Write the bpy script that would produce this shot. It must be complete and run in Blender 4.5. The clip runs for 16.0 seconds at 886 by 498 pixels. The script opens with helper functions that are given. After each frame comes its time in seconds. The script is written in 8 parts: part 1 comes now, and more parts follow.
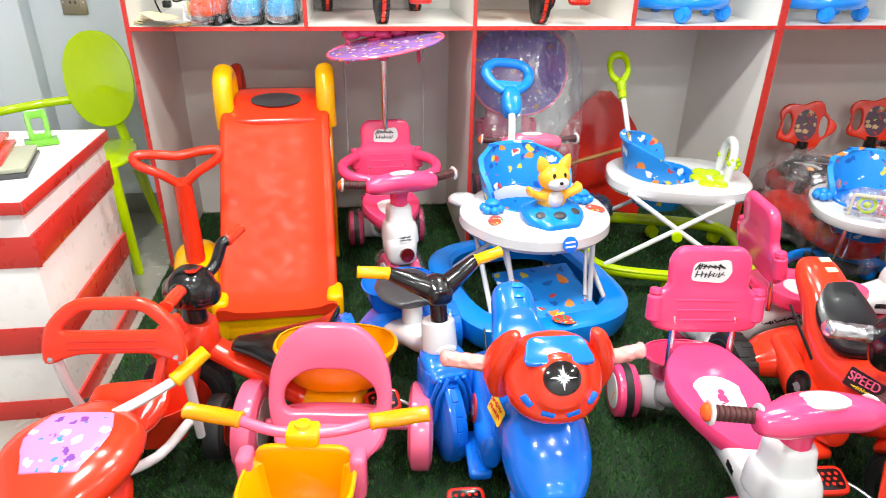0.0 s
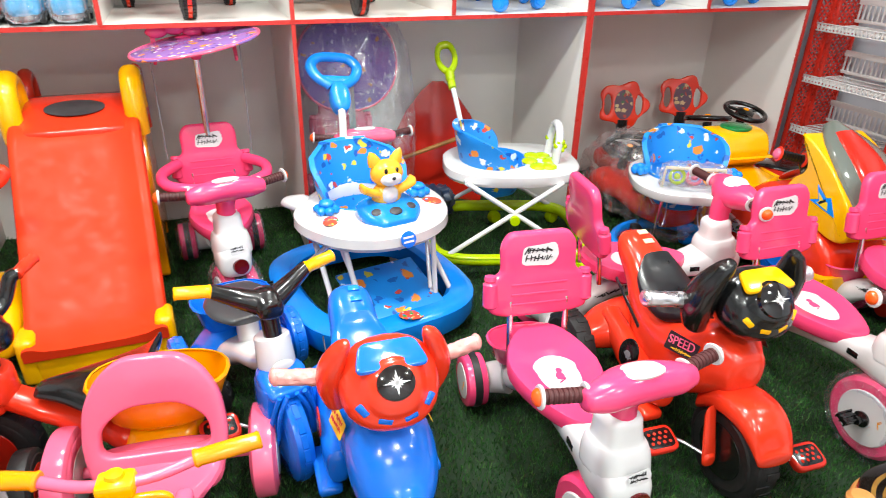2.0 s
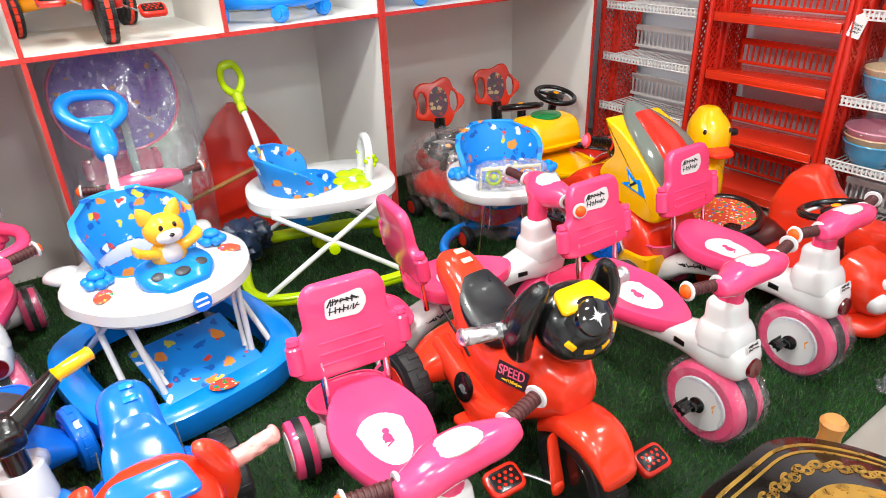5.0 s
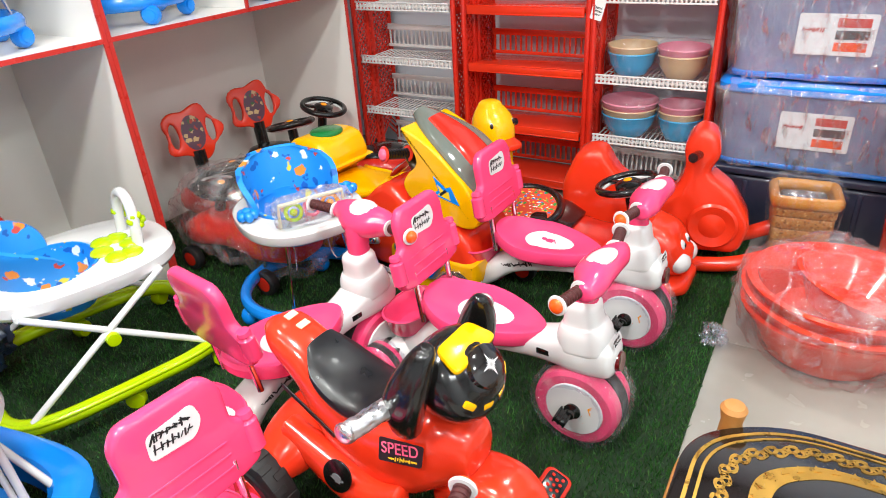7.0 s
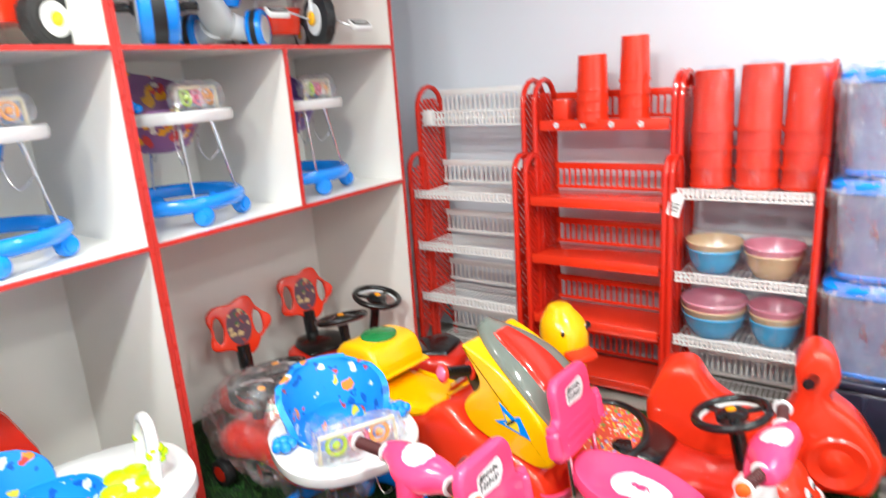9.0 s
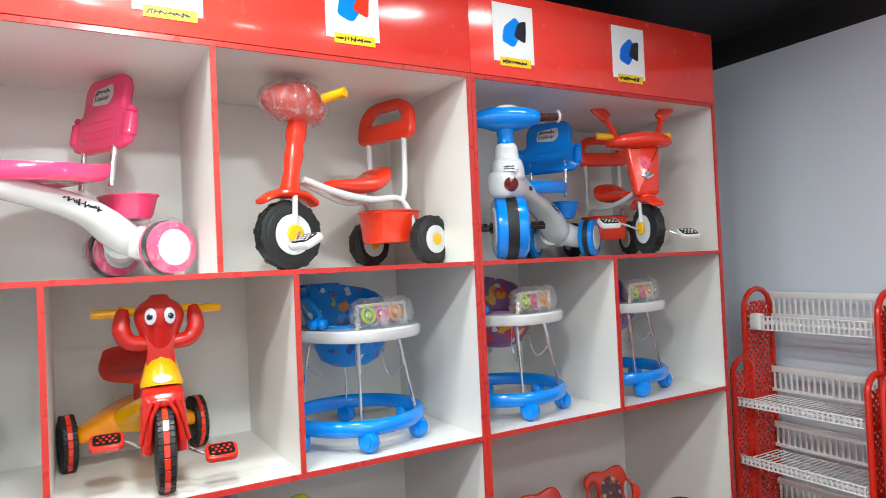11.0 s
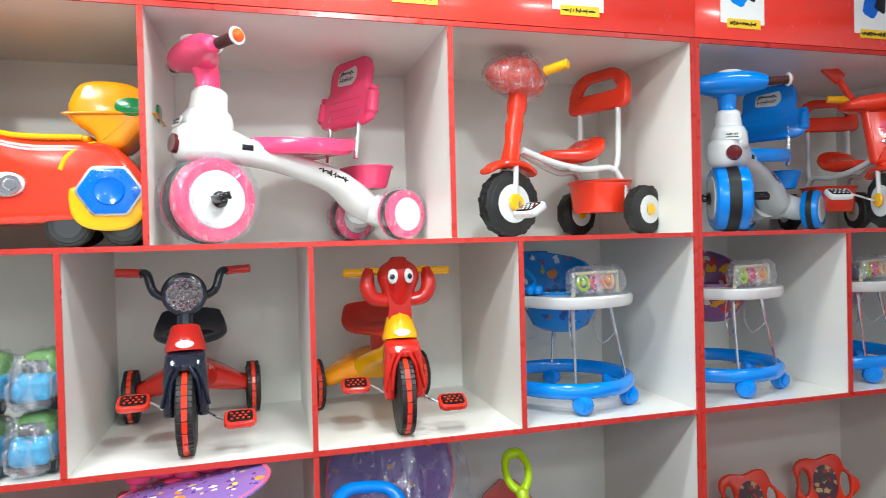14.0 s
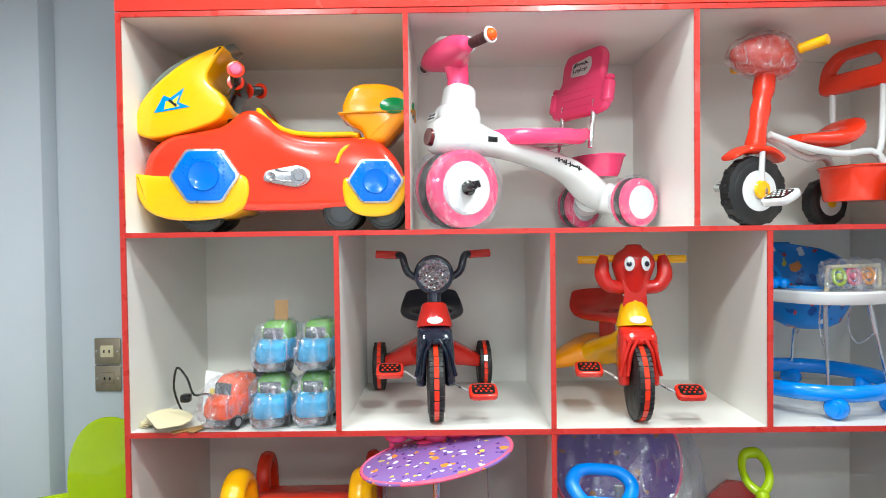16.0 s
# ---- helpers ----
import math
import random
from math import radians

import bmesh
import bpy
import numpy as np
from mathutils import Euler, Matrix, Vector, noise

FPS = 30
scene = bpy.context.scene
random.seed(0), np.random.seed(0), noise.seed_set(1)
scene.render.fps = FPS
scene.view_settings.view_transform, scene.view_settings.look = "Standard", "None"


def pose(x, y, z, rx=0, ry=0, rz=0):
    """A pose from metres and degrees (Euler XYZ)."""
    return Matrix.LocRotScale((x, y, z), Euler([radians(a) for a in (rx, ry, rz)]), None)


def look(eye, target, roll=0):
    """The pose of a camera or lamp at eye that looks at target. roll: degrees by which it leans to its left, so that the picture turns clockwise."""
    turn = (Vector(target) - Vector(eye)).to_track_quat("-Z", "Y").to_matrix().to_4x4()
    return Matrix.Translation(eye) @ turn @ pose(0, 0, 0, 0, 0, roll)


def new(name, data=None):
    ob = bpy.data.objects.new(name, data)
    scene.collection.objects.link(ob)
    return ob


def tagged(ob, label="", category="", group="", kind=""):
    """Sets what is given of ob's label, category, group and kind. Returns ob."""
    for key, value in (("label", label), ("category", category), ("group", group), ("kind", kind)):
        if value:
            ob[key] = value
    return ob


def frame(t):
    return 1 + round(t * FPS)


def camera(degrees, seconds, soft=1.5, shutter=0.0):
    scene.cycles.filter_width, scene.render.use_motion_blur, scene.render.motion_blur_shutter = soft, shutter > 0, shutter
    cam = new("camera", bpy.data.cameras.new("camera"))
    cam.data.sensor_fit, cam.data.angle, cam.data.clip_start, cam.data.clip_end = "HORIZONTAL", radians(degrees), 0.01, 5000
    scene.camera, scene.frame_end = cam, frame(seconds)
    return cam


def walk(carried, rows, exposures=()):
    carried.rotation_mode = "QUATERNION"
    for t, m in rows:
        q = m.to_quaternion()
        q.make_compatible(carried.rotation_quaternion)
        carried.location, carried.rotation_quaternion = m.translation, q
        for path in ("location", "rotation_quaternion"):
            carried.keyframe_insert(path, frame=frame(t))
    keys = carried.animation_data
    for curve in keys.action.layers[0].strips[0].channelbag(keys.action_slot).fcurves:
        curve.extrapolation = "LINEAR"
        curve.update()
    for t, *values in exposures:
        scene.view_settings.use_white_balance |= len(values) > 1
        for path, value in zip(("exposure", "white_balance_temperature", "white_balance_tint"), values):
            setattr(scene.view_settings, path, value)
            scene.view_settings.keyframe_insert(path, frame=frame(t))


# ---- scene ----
cam = camera(69.1, 16.0, 0.6, 0.3)
PATH = [
    (0, (0.756, -2.443, 1.258), (1.017, -0.669, 0.372), 1.0),
    (0.5, (0.796, -2.432, 1.254), (1.162, -0.678, 0.365), 1.1),
    (1, (0.815, -2.42, 1.253), (1.304, -0.705, 0.348), 1.9),
    (1.5, (0.83, -2.413, 1.253), (1.391, -0.718, 0.352), 1.7),
    (2, (0.853, -2.408, 1.254), (1.511, -0.747, 0.355), 1.3),
    (2.5, (0.877, -2.393, 1.255), (1.658, -0.777, 0.372), 0.3),
    (3, (0.895, -2.375, 1.256), (1.756, -0.802, 0.369), -0.6),
    (3.2, (0.908, -2.372, 1.258), (1.79, -0.816, 0.364), -0.7),
    (5.3, (1.123, -2.255, 1.277), (2.179, -0.834, 0.347), -1.7),
    (5.5, (1.137, -2.24, 1.269), (2.241, -0.856, 0.338), -0.7),
    (6, (1.158, -2.19, 1.259), (2.388, -0.931, 0.311), -1.0),
    (6.5, (1.17, -2.079, 1.258), (2.56, -1.038, 0.266), -2.3),
    (7, (1.167, -1.982, 1.268), (2.663, -1.056, 0.317), -3.6),
    (7.5, (1.194, -1.915, 1.264), (2.732, -1.106, 0.275), -4.9),
    (8, (1.268, -1.857, 1.263), (2.813, -1.096, 0.245), -6.0),
    (8.5, (1.39, -1.808, 1.289), (3.026, -0.987, 0.484), -4.5),
    (9, (1.419, -1.781, 1.368), (2.994, -0.659, 0.854), -4.0),
    (9.5, (1.383, -1.78, 1.473), (2.804, -0.381, 1.326), -4.4),
    (10, (1.349, -1.785, 1.511), (2.574, -0.204, 1.54), -3.7),
    (12.5, (1.201, -1.754, 1.519), (1.961, 0.096, 1.484), -2.9),
    (13, (1.166, -1.762, 1.515), (1.8, 0.135, 1.477), -2.4),
    (13.5, (1.126, -1.763, 1.519), (1.718, 0.147, 1.494), -2.0),
    (14, (1.098, -1.769, 1.515), (1.635, 0.157, 1.483), -1.4),
    (14.5, (1.04, -1.778, 1.513), (1.416, 0.187, 1.498), -0.7),
    (15, (0.993, -1.791, 1.507), (1.218, 0.196, 1.515), -0.8),
    (15.5, (0.948, -1.803, 1.517), (1.032, 0.195, 1.479), -0.8),
    (16, (0.926, -1.813, 1.502), (0.91, 0.186, 1.456), -0.7),
]
walk(cam, [(t, look(eye, target, roll)) for t, eye, target, roll in PATH], [(0, -0.14, 6500, 10), (8.0, -0.12, 6500, 10), (8.7, 0.12, 6450, 9), (9.2, 0.2, 6350, 8), (9.8, -0.1, 6250, 7), (10.3, -0.34, 6150, 6), (12.5, -0.5, 6100, 5), (16, -0.6, 6050, 4)])

# ---- world and light ----
world = bpy.data.worlds.new("world")
scene.world = world
world.use_nodes = True
world.node_tree.nodes["Background"].inputs[0].default_value = (0.9, 0.95, 1.0, 1)
world.node_tree.nodes["Background"].inputs[1].default_value = 0.05

LAMPS = [  # x, y, watts of the round ceiling lights
    (0.2, -1.35, 49), (1.45, -1.3, 49), (3.2, -1.9, 22), (0.35, -0.45, 17), (1.5, -0.45, 24), (2.6, -0.45, 4),
    # Last two rows: added, unseen, to brighten the shelves from the front.
    (0.1, -2.8, 23), (1.5, -2.8, 25), (2.8, -2.8, 12), (0.7, -3.9, 34), (2.1, -3.9, 26),
]
LAMP_Z = 2.56
for lx, ly, lw in LAMPS:
    light = bpy.data.lights.new("downlight_lamp", "AREA")
    light.shape, light.size, light.energy, light.color = "DISK", 0.22, lw * 0.86, (0.965, 1.0, 0.955)
    new("downlight_lamp", light).matrix_world = pose(lx, ly, LAMP_Z - 0.02)


# ---- materials ----
def rgb(h):
    """A linear colour from a hex sRGB value."""
    v = [int(h[n:n + 2], 16) / 255 for n in (0, 2, 4)]
    return tuple(c / 12.92 if c < 0.04 else ((c + 0.055) / 1.055) ** 2.4 for c in v)


class Nodes:
    """A small node material builder."""

    def __init__(self, name):
        self.mat = bpy.data.materials.new(name)
        self.mat.use_nodes = True
        self.tree = self.mat.node_tree
        self.bsdf = self.tree.nodes["Principled BSDF"]
        self.out = self.tree.nodes["Material Output"]
        self.co = self.tree.nodes.new("ShaderNodeTexCoord")

    def add(self, kind, **values):
        n = self.tree.nodes.new("ShaderNode" + kind)
        for k, v in values.items():
            n.inputs[k.replace("_", " ")].default_value = v
        return n

    def link(self, a, b):
        self.tree.links.new(a, b)

    def noise(self, scale, detail=3, where="Object"):
        n = self.add("TexNoise", Scale=scale, Detail=detail)
        self.link(self.co.outputs[where], n.inputs["Vector"])
        return n.outputs["Fac"]

    def ramp(self, fac, stops, constant=False):
        n = self.add("ValToRGB")
        n.color_ramp.interpolation = "CONSTANT" if constant else "LINEAR"
        while len(n.color_ramp.elements) < len(stops):
            n.color_ramp.elements.new(0.5)
        for e, (p, c) in zip(n.color_ramp.elements, stops):
            e.position, e.color = p, (*c, 1)
        self.link(fac, n.inputs[0])
        return n.outputs[0]

    def bump(self, fac, strength, distance=0.002):
        n = self.add("Bump", Strength=strength, Distance=distance)
        self.link(fac, n.inputs["Height"])
        self.link(n.outputs[0], self.bsdf.inputs["Normal"])

    def mix(self, fac, a, b):
        n = self.tree.nodes.new("ShaderNodeMix")
        n.data_type = "RGBA"
        for sock, v in ((n.inputs[0], fac), (n.inputs[6], a), (n.inputs[7], b)):
            if isinstance(v, bpy.types.NodeSocket):
                self.link(v, sock)
            elif isinstance(v, tuple):
                sock.default_value = (*v, 1)
            else:
                sock.default_value = v
        return n.outputs[2]


def shade(c, k):
    return tuple(min(1, v * k) for v in c)


def plastic(name, colour, rough=0.16, coat=0.3, bump=0.05, scale=60):
    m = Nodes(name)
    n = m.noise(7, 4)
    m.link(m.ramp(n, [(0.3, shade(colour, 0.95)), (0.7, shade(colour, 1.03))]), m.bsdf.inputs["Base Color"])
    m.link(m.ramp(m.noise(23, 4), [(0.3, (rough * 0.75,) * 3), (0.75, (rough * 1.5,) * 3)]), m.bsdf.inputs["Roughness"])
    m.bsdf.inputs["Coat Weight"].default_value = coat
    m.bsdf.inputs["Coat Roughness"].default_value = 0.08
    m.bump(m.noise(scale, 2), bump)
    return m.mat


def metal(name, colour, rough=0.2):
    m = Nodes(name)
    m.bsdf.inputs["Base Color"].default_value = (*colour, 1)
    m.bsdf.inputs["Metallic"].default_value = 1
    m.link(m.ramp(m.noise(40, 4), [(0.3, (rough * 0.6,) * 3), (0.8, (rough * 1.6,) * 3)]), m.bsdf.inputs["Roughness"])
    return m.mat


def pattern(name, base, spots, scale, rough=0.45, size=0.29, gloss=0.1):
    """Cloth or film printed all over with small scattered motifs in several colours."""
    m = Nodes(name)
    warp = m.add("TexNoise", Scale=scale * 1.6, Detail=2)
    m.link(m.co.outputs["Object"], warp.inputs["Vector"])
    push = m.add("VectorMath")
    push.operation = "MULTIPLY_ADD"
    m.link(warp.outputs["Color"], push.inputs[0])
    push.inputs[1].default_value = (0.9 / scale,) * 3
    m.link(m.co.outputs["Object"], push.inputs[2])
    colour = base
    for k, (spot, sc, sz) in enumerate(spots):
        v = m.add("TexVoronoi", Scale=scale * sc, Randomness=0.9)
        shift = m.add("VectorMath")
        shift.operation = "ADD"
        m.link(push.outputs[0], shift.inputs[0])
        shift.inputs[1].default_value = (k * 3.7, k * 1.9, k * 2.3)
        m.link(shift.outputs[0], v.inputs["Vector"])
        cut = m.ramp(v.outputs["Distance"], [(size * sz, (1, 1, 1)), (size * sz + 0.03, (0, 0, 0))])
        colour = m.mix(cut, colour, spot)
    m.link(colour, m.bsdf.inputs["Base Color"])
    m.bsdf.inputs["Roughness"].default_value = rough
    m.bsdf.inputs["Coat Weight"].default_value = gloss
    m.bump(m.noise(90, 3), 0.15)
    return m.mat


def film(name, amount=0.16, tint=(0.95, 0.97, 1.0), wrinkle=45, cloud=1.0):
    """Clear crinkled packing film."""
    m = Nodes(name)
    clear = m.add("BsdfTransparent")
    clear.inputs[0].default_value = (*shade(tint, 0.985), 1)
    gloss = m.add("BsdfGlossy", Roughness=0.11)
    gloss.inputs[0].default_value = (*tint, 1)
    b = m.add("Bump", Strength=1.0, Distance=0.02)
    drawn = m.add("VectorMath")
    drawn.operation = "MULTIPLY"
    m.link(m.co.outputs["Object"], drawn.inputs[0])
    drawn.inputs[1].default_value = (1.5, 1.5, 0.4)
    v = m.add("TexNoise", Scale=wrinkle * 0.35, Detail=4, Distortion=1.6)
    m.link(drawn.outputs[0], v.inputs["Vector"])
    m.link(v.outputs["Fac"], b.inputs["Height"])
    m.link(b.outputs[0], gloss.inputs["Normal"])
    mixed = m.add("MixShader")
    crease = m.add("TexNoise", Scale=wrinkle * 0.5, Detail=4, Distortion=0.8)
    m.link(drawn.outputs[0], crease.inputs["Vector"])
    folds = m.ramp(crease.outputs["Fac"], [(0.4, (amount * 0.45,) * 3), (0.56, (amount * 0.8,) * 3), (0.66, (amount * 2.6,) * 3)])
    m.link(folds, mixed.inputs[0])
    m.link(clear.outputs[0], mixed.inputs[1])
    m.link(gloss.outputs[0], mixed.inputs[2])
    haze = m.add("BsdfDiffuse")
    haze.inputs[0].default_value = (0.85, 0.86, 0.88, 1)
    milky = m.add("MixShader")
    m.link(m.ramp(m.noise(wrinkle * 0.25, 5), [(0.4, (amount * 0.2 * cloud,) * 3), (0.58, (amount * 0.45 * cloud,) * 3), (0.7, (amount * 1.5 * cloud,) * 3)]), milky.inputs[0])
    m.link(mixed.outputs[0], milky.inputs[1])
    m.link(haze.outputs[0], milky.inputs[2])
    m.link(milky.outputs[0], m.out.inputs["Surface"])
    return m.mat


def painted(name, colour, rough=0.5, stain=0.9, scale=3):
    m = Nodes(name)
    big = m.ramp(m.noise(scale, 5), [(0.3, shade(colour, stain)), (0.7, colour)])
    m.link(big, m.bsdf.inputs["Base Color"])
    m.bsdf.inputs["Roughness"].default_value = rough
    m.bump(m.noise(120, 3), 0.08)
    return m.mat


RED = plastic("red_plastic", rgb("ea381c"))
RED2 = plastic("deep_red_plastic", rgb("d22b1b"))
CRIMSON = plastic("crimson_plastic", rgb("cb241a"))
PINK = plastic("pink_plastic", rgb("f04576"))
PALEPINK = plastic("rose_plastic", rgb("ef6586"))
BLUE = plastic("blue_plastic", rgb("0f6fe0"))
SKY = plastic("bright_blue_plastic", rgb("0d86ea"))
NAVY = plastic("dark_blue_plastic", rgb("1b2130"))
YELLOW = plastic("yellow_plastic", rgb("fdb900"))
AMBER = plastic("amber_plastic", rgb("f79a00"))
LIME = plastic("lime_plastic", rgb("b4d400"))
GREEN = plastic("green_plastic", rgb("0c7a3c"))
LEAFGREEN = plastic("leaf_green_plastic", rgb("6ab02a"))
WHITE = plastic("white_plastic", rgb("dadada"))
CREAM = plastic("cream_plastic", rgb("e9dcb4"))
BLACK = plastic("black_plastic", rgb("141414"), 0.18)
RUBBER = plastic("black_rubber", rgb("1b1b1c"), 0.5, 0.0, 0.3, 140)
BROWN = plastic("brown_grip_rubber", rgb("4a1f1f"), 0.5, 0.0)
ORANGE = plastic("orange_plastic", rgb("ff5a14"))
MAROON = plastic("dark_red_lens", rgb("5a0d12"), 0.08, 1.0)
GREY = plastic("grey_plastic", rgb("8c8e92"))
DARKGREY = plastic("charcoal_plastic", rgb("37383b"), 0.4)
CHROME = metal("chrome", (0.8, 0.8, 0.82), 0.12)
STEEL = metal("galvanised_wire", (0.7, 0.7, 0.72), 0.3)
FOIL = metal("silver_wrap", (0.78, 0.78, 0.8), 0.35)
m = Nodes("faceted_reflector")
m.bsdf.inputs["Base Color"].default_value = (0.55, 0.56, 0.6, 1)
m.bsdf.inputs["Metallic"].default_value = 0.95
m.bsdf.inputs["Roughness"].default_value = 0.12
cells = m.add("TexVoronoi", Scale=85.0)
m.link(m.co.outputs["Object"], cells.inputs["Vector"])
m.bump(cells.outputs["Distance"], 1.0, 0.012)
FACET = m.mat
WRAPPINK = plastic("pink_film_wrapped_grip", rgb("e39c94"), 0.18, 0.8, 0.9, 60)
PRINTBLUE = pattern("blue_printed_cloth", rgb("1a8ce2"), [(rgb("0f5cb4"), 1.0, 0.85), (rgb("e4ecf2"), 0.7, 0.62), (rgb("e88a2c"), 0.55, 0.6), (rgb("c8453c"), 0.85, 0.5), (rgb("d8cc3a"), 0.6, 0.45)], 19)
PRINTPURPLE = pattern("purple_printed_film", rgb("8c6bb4"), [(rgb("5e3f8e"), 1.0, 0.8), (rgb("efe8f4"), 0.8, 0.75), (rgb("e8943a"), 0.5, 0.7), (rgb("e5d24a"), 0.7, 0.5)], 38, 0.2, 0.29, 0.7)
PRINTDARK = pattern("dark_purple_printed_film", rgb("7657a6"), [(rgb("4d3678"), 1.0, 0.7), (rgb("b9a8cf"), 0.8, 0.6), (rgb("b5743a"), 0.5, 0.5)], 34, 0.3)
PRINTMIX = pattern("printed_sticker", rgb("d9503a"), [(rgb("f0c23c"), 1.0, 0.9), (rgb("2f7ac4"), 0.7, 0.8), (rgb("f4f0e6"), 0.9, 0.7), (rgb("3a9a4a"), 0.6, 0.8)], 60, 0.25)
PRINTLILAC = pattern("lilac_printed_sticker", rgb("d488b8"), [(rgb("7a4a9c"), 0.8, 0.9), (rgb("f2ece8"), 0.7, 0.9), (rgb("4a86cc"), 0.9, 0.6)], 38, 0.25)
FILM = film("clear_packing_film", 0.2)
FILMWHEEL = film("wheel_film", 0.11, wrinkle=75, cloud=0.9)
FILMBRIGHT = film("bright_bag_film", 0.26, wrinkle=60, cloud=0.7)
FILMTUB = film("tub_bag_film", 0.15, (1.0, 0.96, 0.96), 34, 0.9)
FILMGLOSS = film("gloss_wrap_film", 0.09, wrinkle=46, cloud=0.12)
FILMTHIN = film("thin_clear_film", 0.1)
FILMPINK = film("cloudy_wrap_film", 0.24, (1.0, 0.95, 0.95), 60, 0.9)
FILMBAG = film("clear_bag_film", 0.125, wrinkle=38, cloud=0.5)
BOARD = painted("white_laminate_board", rgb("eae7e1"), 0.35, 0.94)
REDEDGE = plastic("red_edge_band", rgb("c03028"), 0.3, 0.2)
REDSHEET = plastic("red_gloss_sheet", rgb("ea3a2c"), 0.2, 0.5)
WALLPAINT = painted("white_wall_paint", rgb("dde2ea"), 0.55, 0.96, 1.2)
BLACKPAINT_SHADE = painted("black_paint_and_gap_shade", rgb("1d1d1f"), 0.7, 0.8)
PAPER = painted("white_paper", rgb("eeeeec"), 0.6, 0.97)
PRINT = painted("black_print", rgb("1a1a1c"), 0.4)
GOLD = metal("gold_print", rgb("c79a4a"), 0.35)
LACQUER = plastic("black_lacquer", rgb("15110e"), 0.12, 0.8)
WOODTRIM = plastic("light_wood_trim", rgb("b27a3c"), 0.4, 0.2, 0.4, 30)


# ---- mesh kit ----
def bm_of(verts, faces):
    bm = bmesh.new()
    vs = [bm.verts.new(v) for v in verts]
    for f in faces:
        bm.faces.new([vs[i] for i in f])
    return bm


def put(bm, m):
    bmesh.ops.transform(bm, matrix=m, verts=bm.verts)
    return bm


def join(*many):
    me = bpy.data.meshes.new("tmp")
    out = bmesh.new()
    for bm in many:
        bm.to_mesh(me)
        out.from_mesh(me)
        bm.free()
    bpy.data.meshes.remove(me)
    return out


def loft(rings, cap=True, closed=False):
    n = len(rings[0])
    verts = [v for r in rings for v in r]
    faces = []
    pairs = len(rings) if closed else len(rings) - 1
    for a in range(pairs):
        b = (a + 1) % len(rings)
        for k in range(n):
            j = (k + 1) % n
            faces.append((a * n + k, a * n + j, b * n + j, b * n + k))
    if cap and not closed:
        faces.append(tuple(range(n - 1, -1, -1)))
        faces.append(tuple((len(rings) - 1) * n + k for k in range(n)))
    bm = bm_of(verts, faces)
    bmesh.ops.recalc_face_normals(bm, faces=bm.faces)
    return bm


def oval(c, u, v, a, b, n=18, p=2.4):
    out = []
    for k in range(n):
        w = 2 * math.pi * k / n
        cs, sn = math.cos(w), math.sin(w)
        out.append(Vector(c) + Vector(u) * (a * math.copysign(abs(cs) ** (2 / p), cs)) + Vector(v) * (b * math.copysign(abs(sn) ** (2 / p), sn)))
    return out


def smooth(rows, steps):
    """Catmull-Rom through rows of numbers."""
    rows = [np.array(r, float) for r in rows]
    out = []
    for k in range(len(rows) - 1):
        p0, p1, p2, p3 = rows[max(k - 1, 0)], rows[k], rows[k + 1], rows[min(k + 2, len(rows) - 1)]
        for s in range(steps):
            t = s / steps
            out.append(0.5 * (2 * p1 + (p2 - p0) * t + (2 * p0 - 5 * p1 + 4 * p2 - p3) * t * t + (3 * p1 - p0 - 3 * p2 + p3) * t ** 3))
    out.append(rows[-1])
    return out


def hull(secs, steps=3, n=20, p=2.5, ends=0.4):
    """A body along x from rows of x, y, z, half width, half height, with rounded ends."""
    rows = smooth(secs, steps)
    first, last = rows[0], rows[-1]
    r0, r1 = min(first[3:5]) * ends, min(last[3:5]) * ends
    s0, s1 = math.copysign(1, rows[1][0] - first[0]), math.copysign(1, last[0] - rows[-2][0])
    cap0 = [first + np.array([-s0 * r0 * d, 0, 0, -first[3] * (1 - q), -first[4] * (1 - q)]) for d, q in ((1, 0.45), (0.85, 0.72), (0.5, 0.9))]
    cap1 = [last + np.array([s1 * r1 * d, 0, 0, -last[3] * (1 - q), -last[4] * (1 - q)]) for d, q in ((0.5, 0.9), (0.85, 0.72), (1, 0.45))]
    return loft([oval(r[:3], (0, 1, 0), (0, 0, 1), max(r[3], 1e-3), max(r[4], 1e-3), n, p) for r in cap0 + rows + cap1])


def tube(pts, r, n=10, steps=4, closed=False):
    rows = [Vector(p) for p in (smooth(pts, steps) if steps > 1 and len(pts) > 2 else pts)]
    if closed:
        rows = rows[:-1] if (rows[0] - rows[-1]).length < 1e-6 else rows
    count = len(rows)
    rad = r if isinstance(r, (list, tuple)) else [r] * count
    if len(rad) != count:
        rad = list(np.interp(np.linspace(0, 1, count), np.linspace(0, 1, len(rad)), rad))
    rings, up = [], None
    for k in range(count):
        a = rows[(k - 1) % count] if closed else rows[max(k - 1, 0)]
        b = rows[(k + 1) % count] if closed else rows[min(k + 1, count - 1)]
        d = (b - a).normalized()
        if up is None:
            up = d.orthogonal().normalized()
        up = (up - d * up.dot(d)).normalized()
        side = d.cross(up)
        rings.append(oval(rows[k], up, side, rad[k], rad[k], n, 2))
    return loft(rings, True, closed)


def lathe(profile, n=28, axis="z", closed=False):
    """Spins rows of radius, height about an axis."""
    rings = []
    for r, z in profile:
        r = max(r, 1e-4)
        rings.append([Vector((r * math.cos(2 * math.pi * k / n), r * math.sin(2 * math.pi * k / n), z)) for k in range(n)])
    bm = loft(rings, not closed, closed)
    if axis == "y":
        put(bm, pose(0, 0, 0, 90, 0, 0))
    elif axis == "x":
        put(bm, pose(0, 0, 0, 0, 90, 0))
    return bm


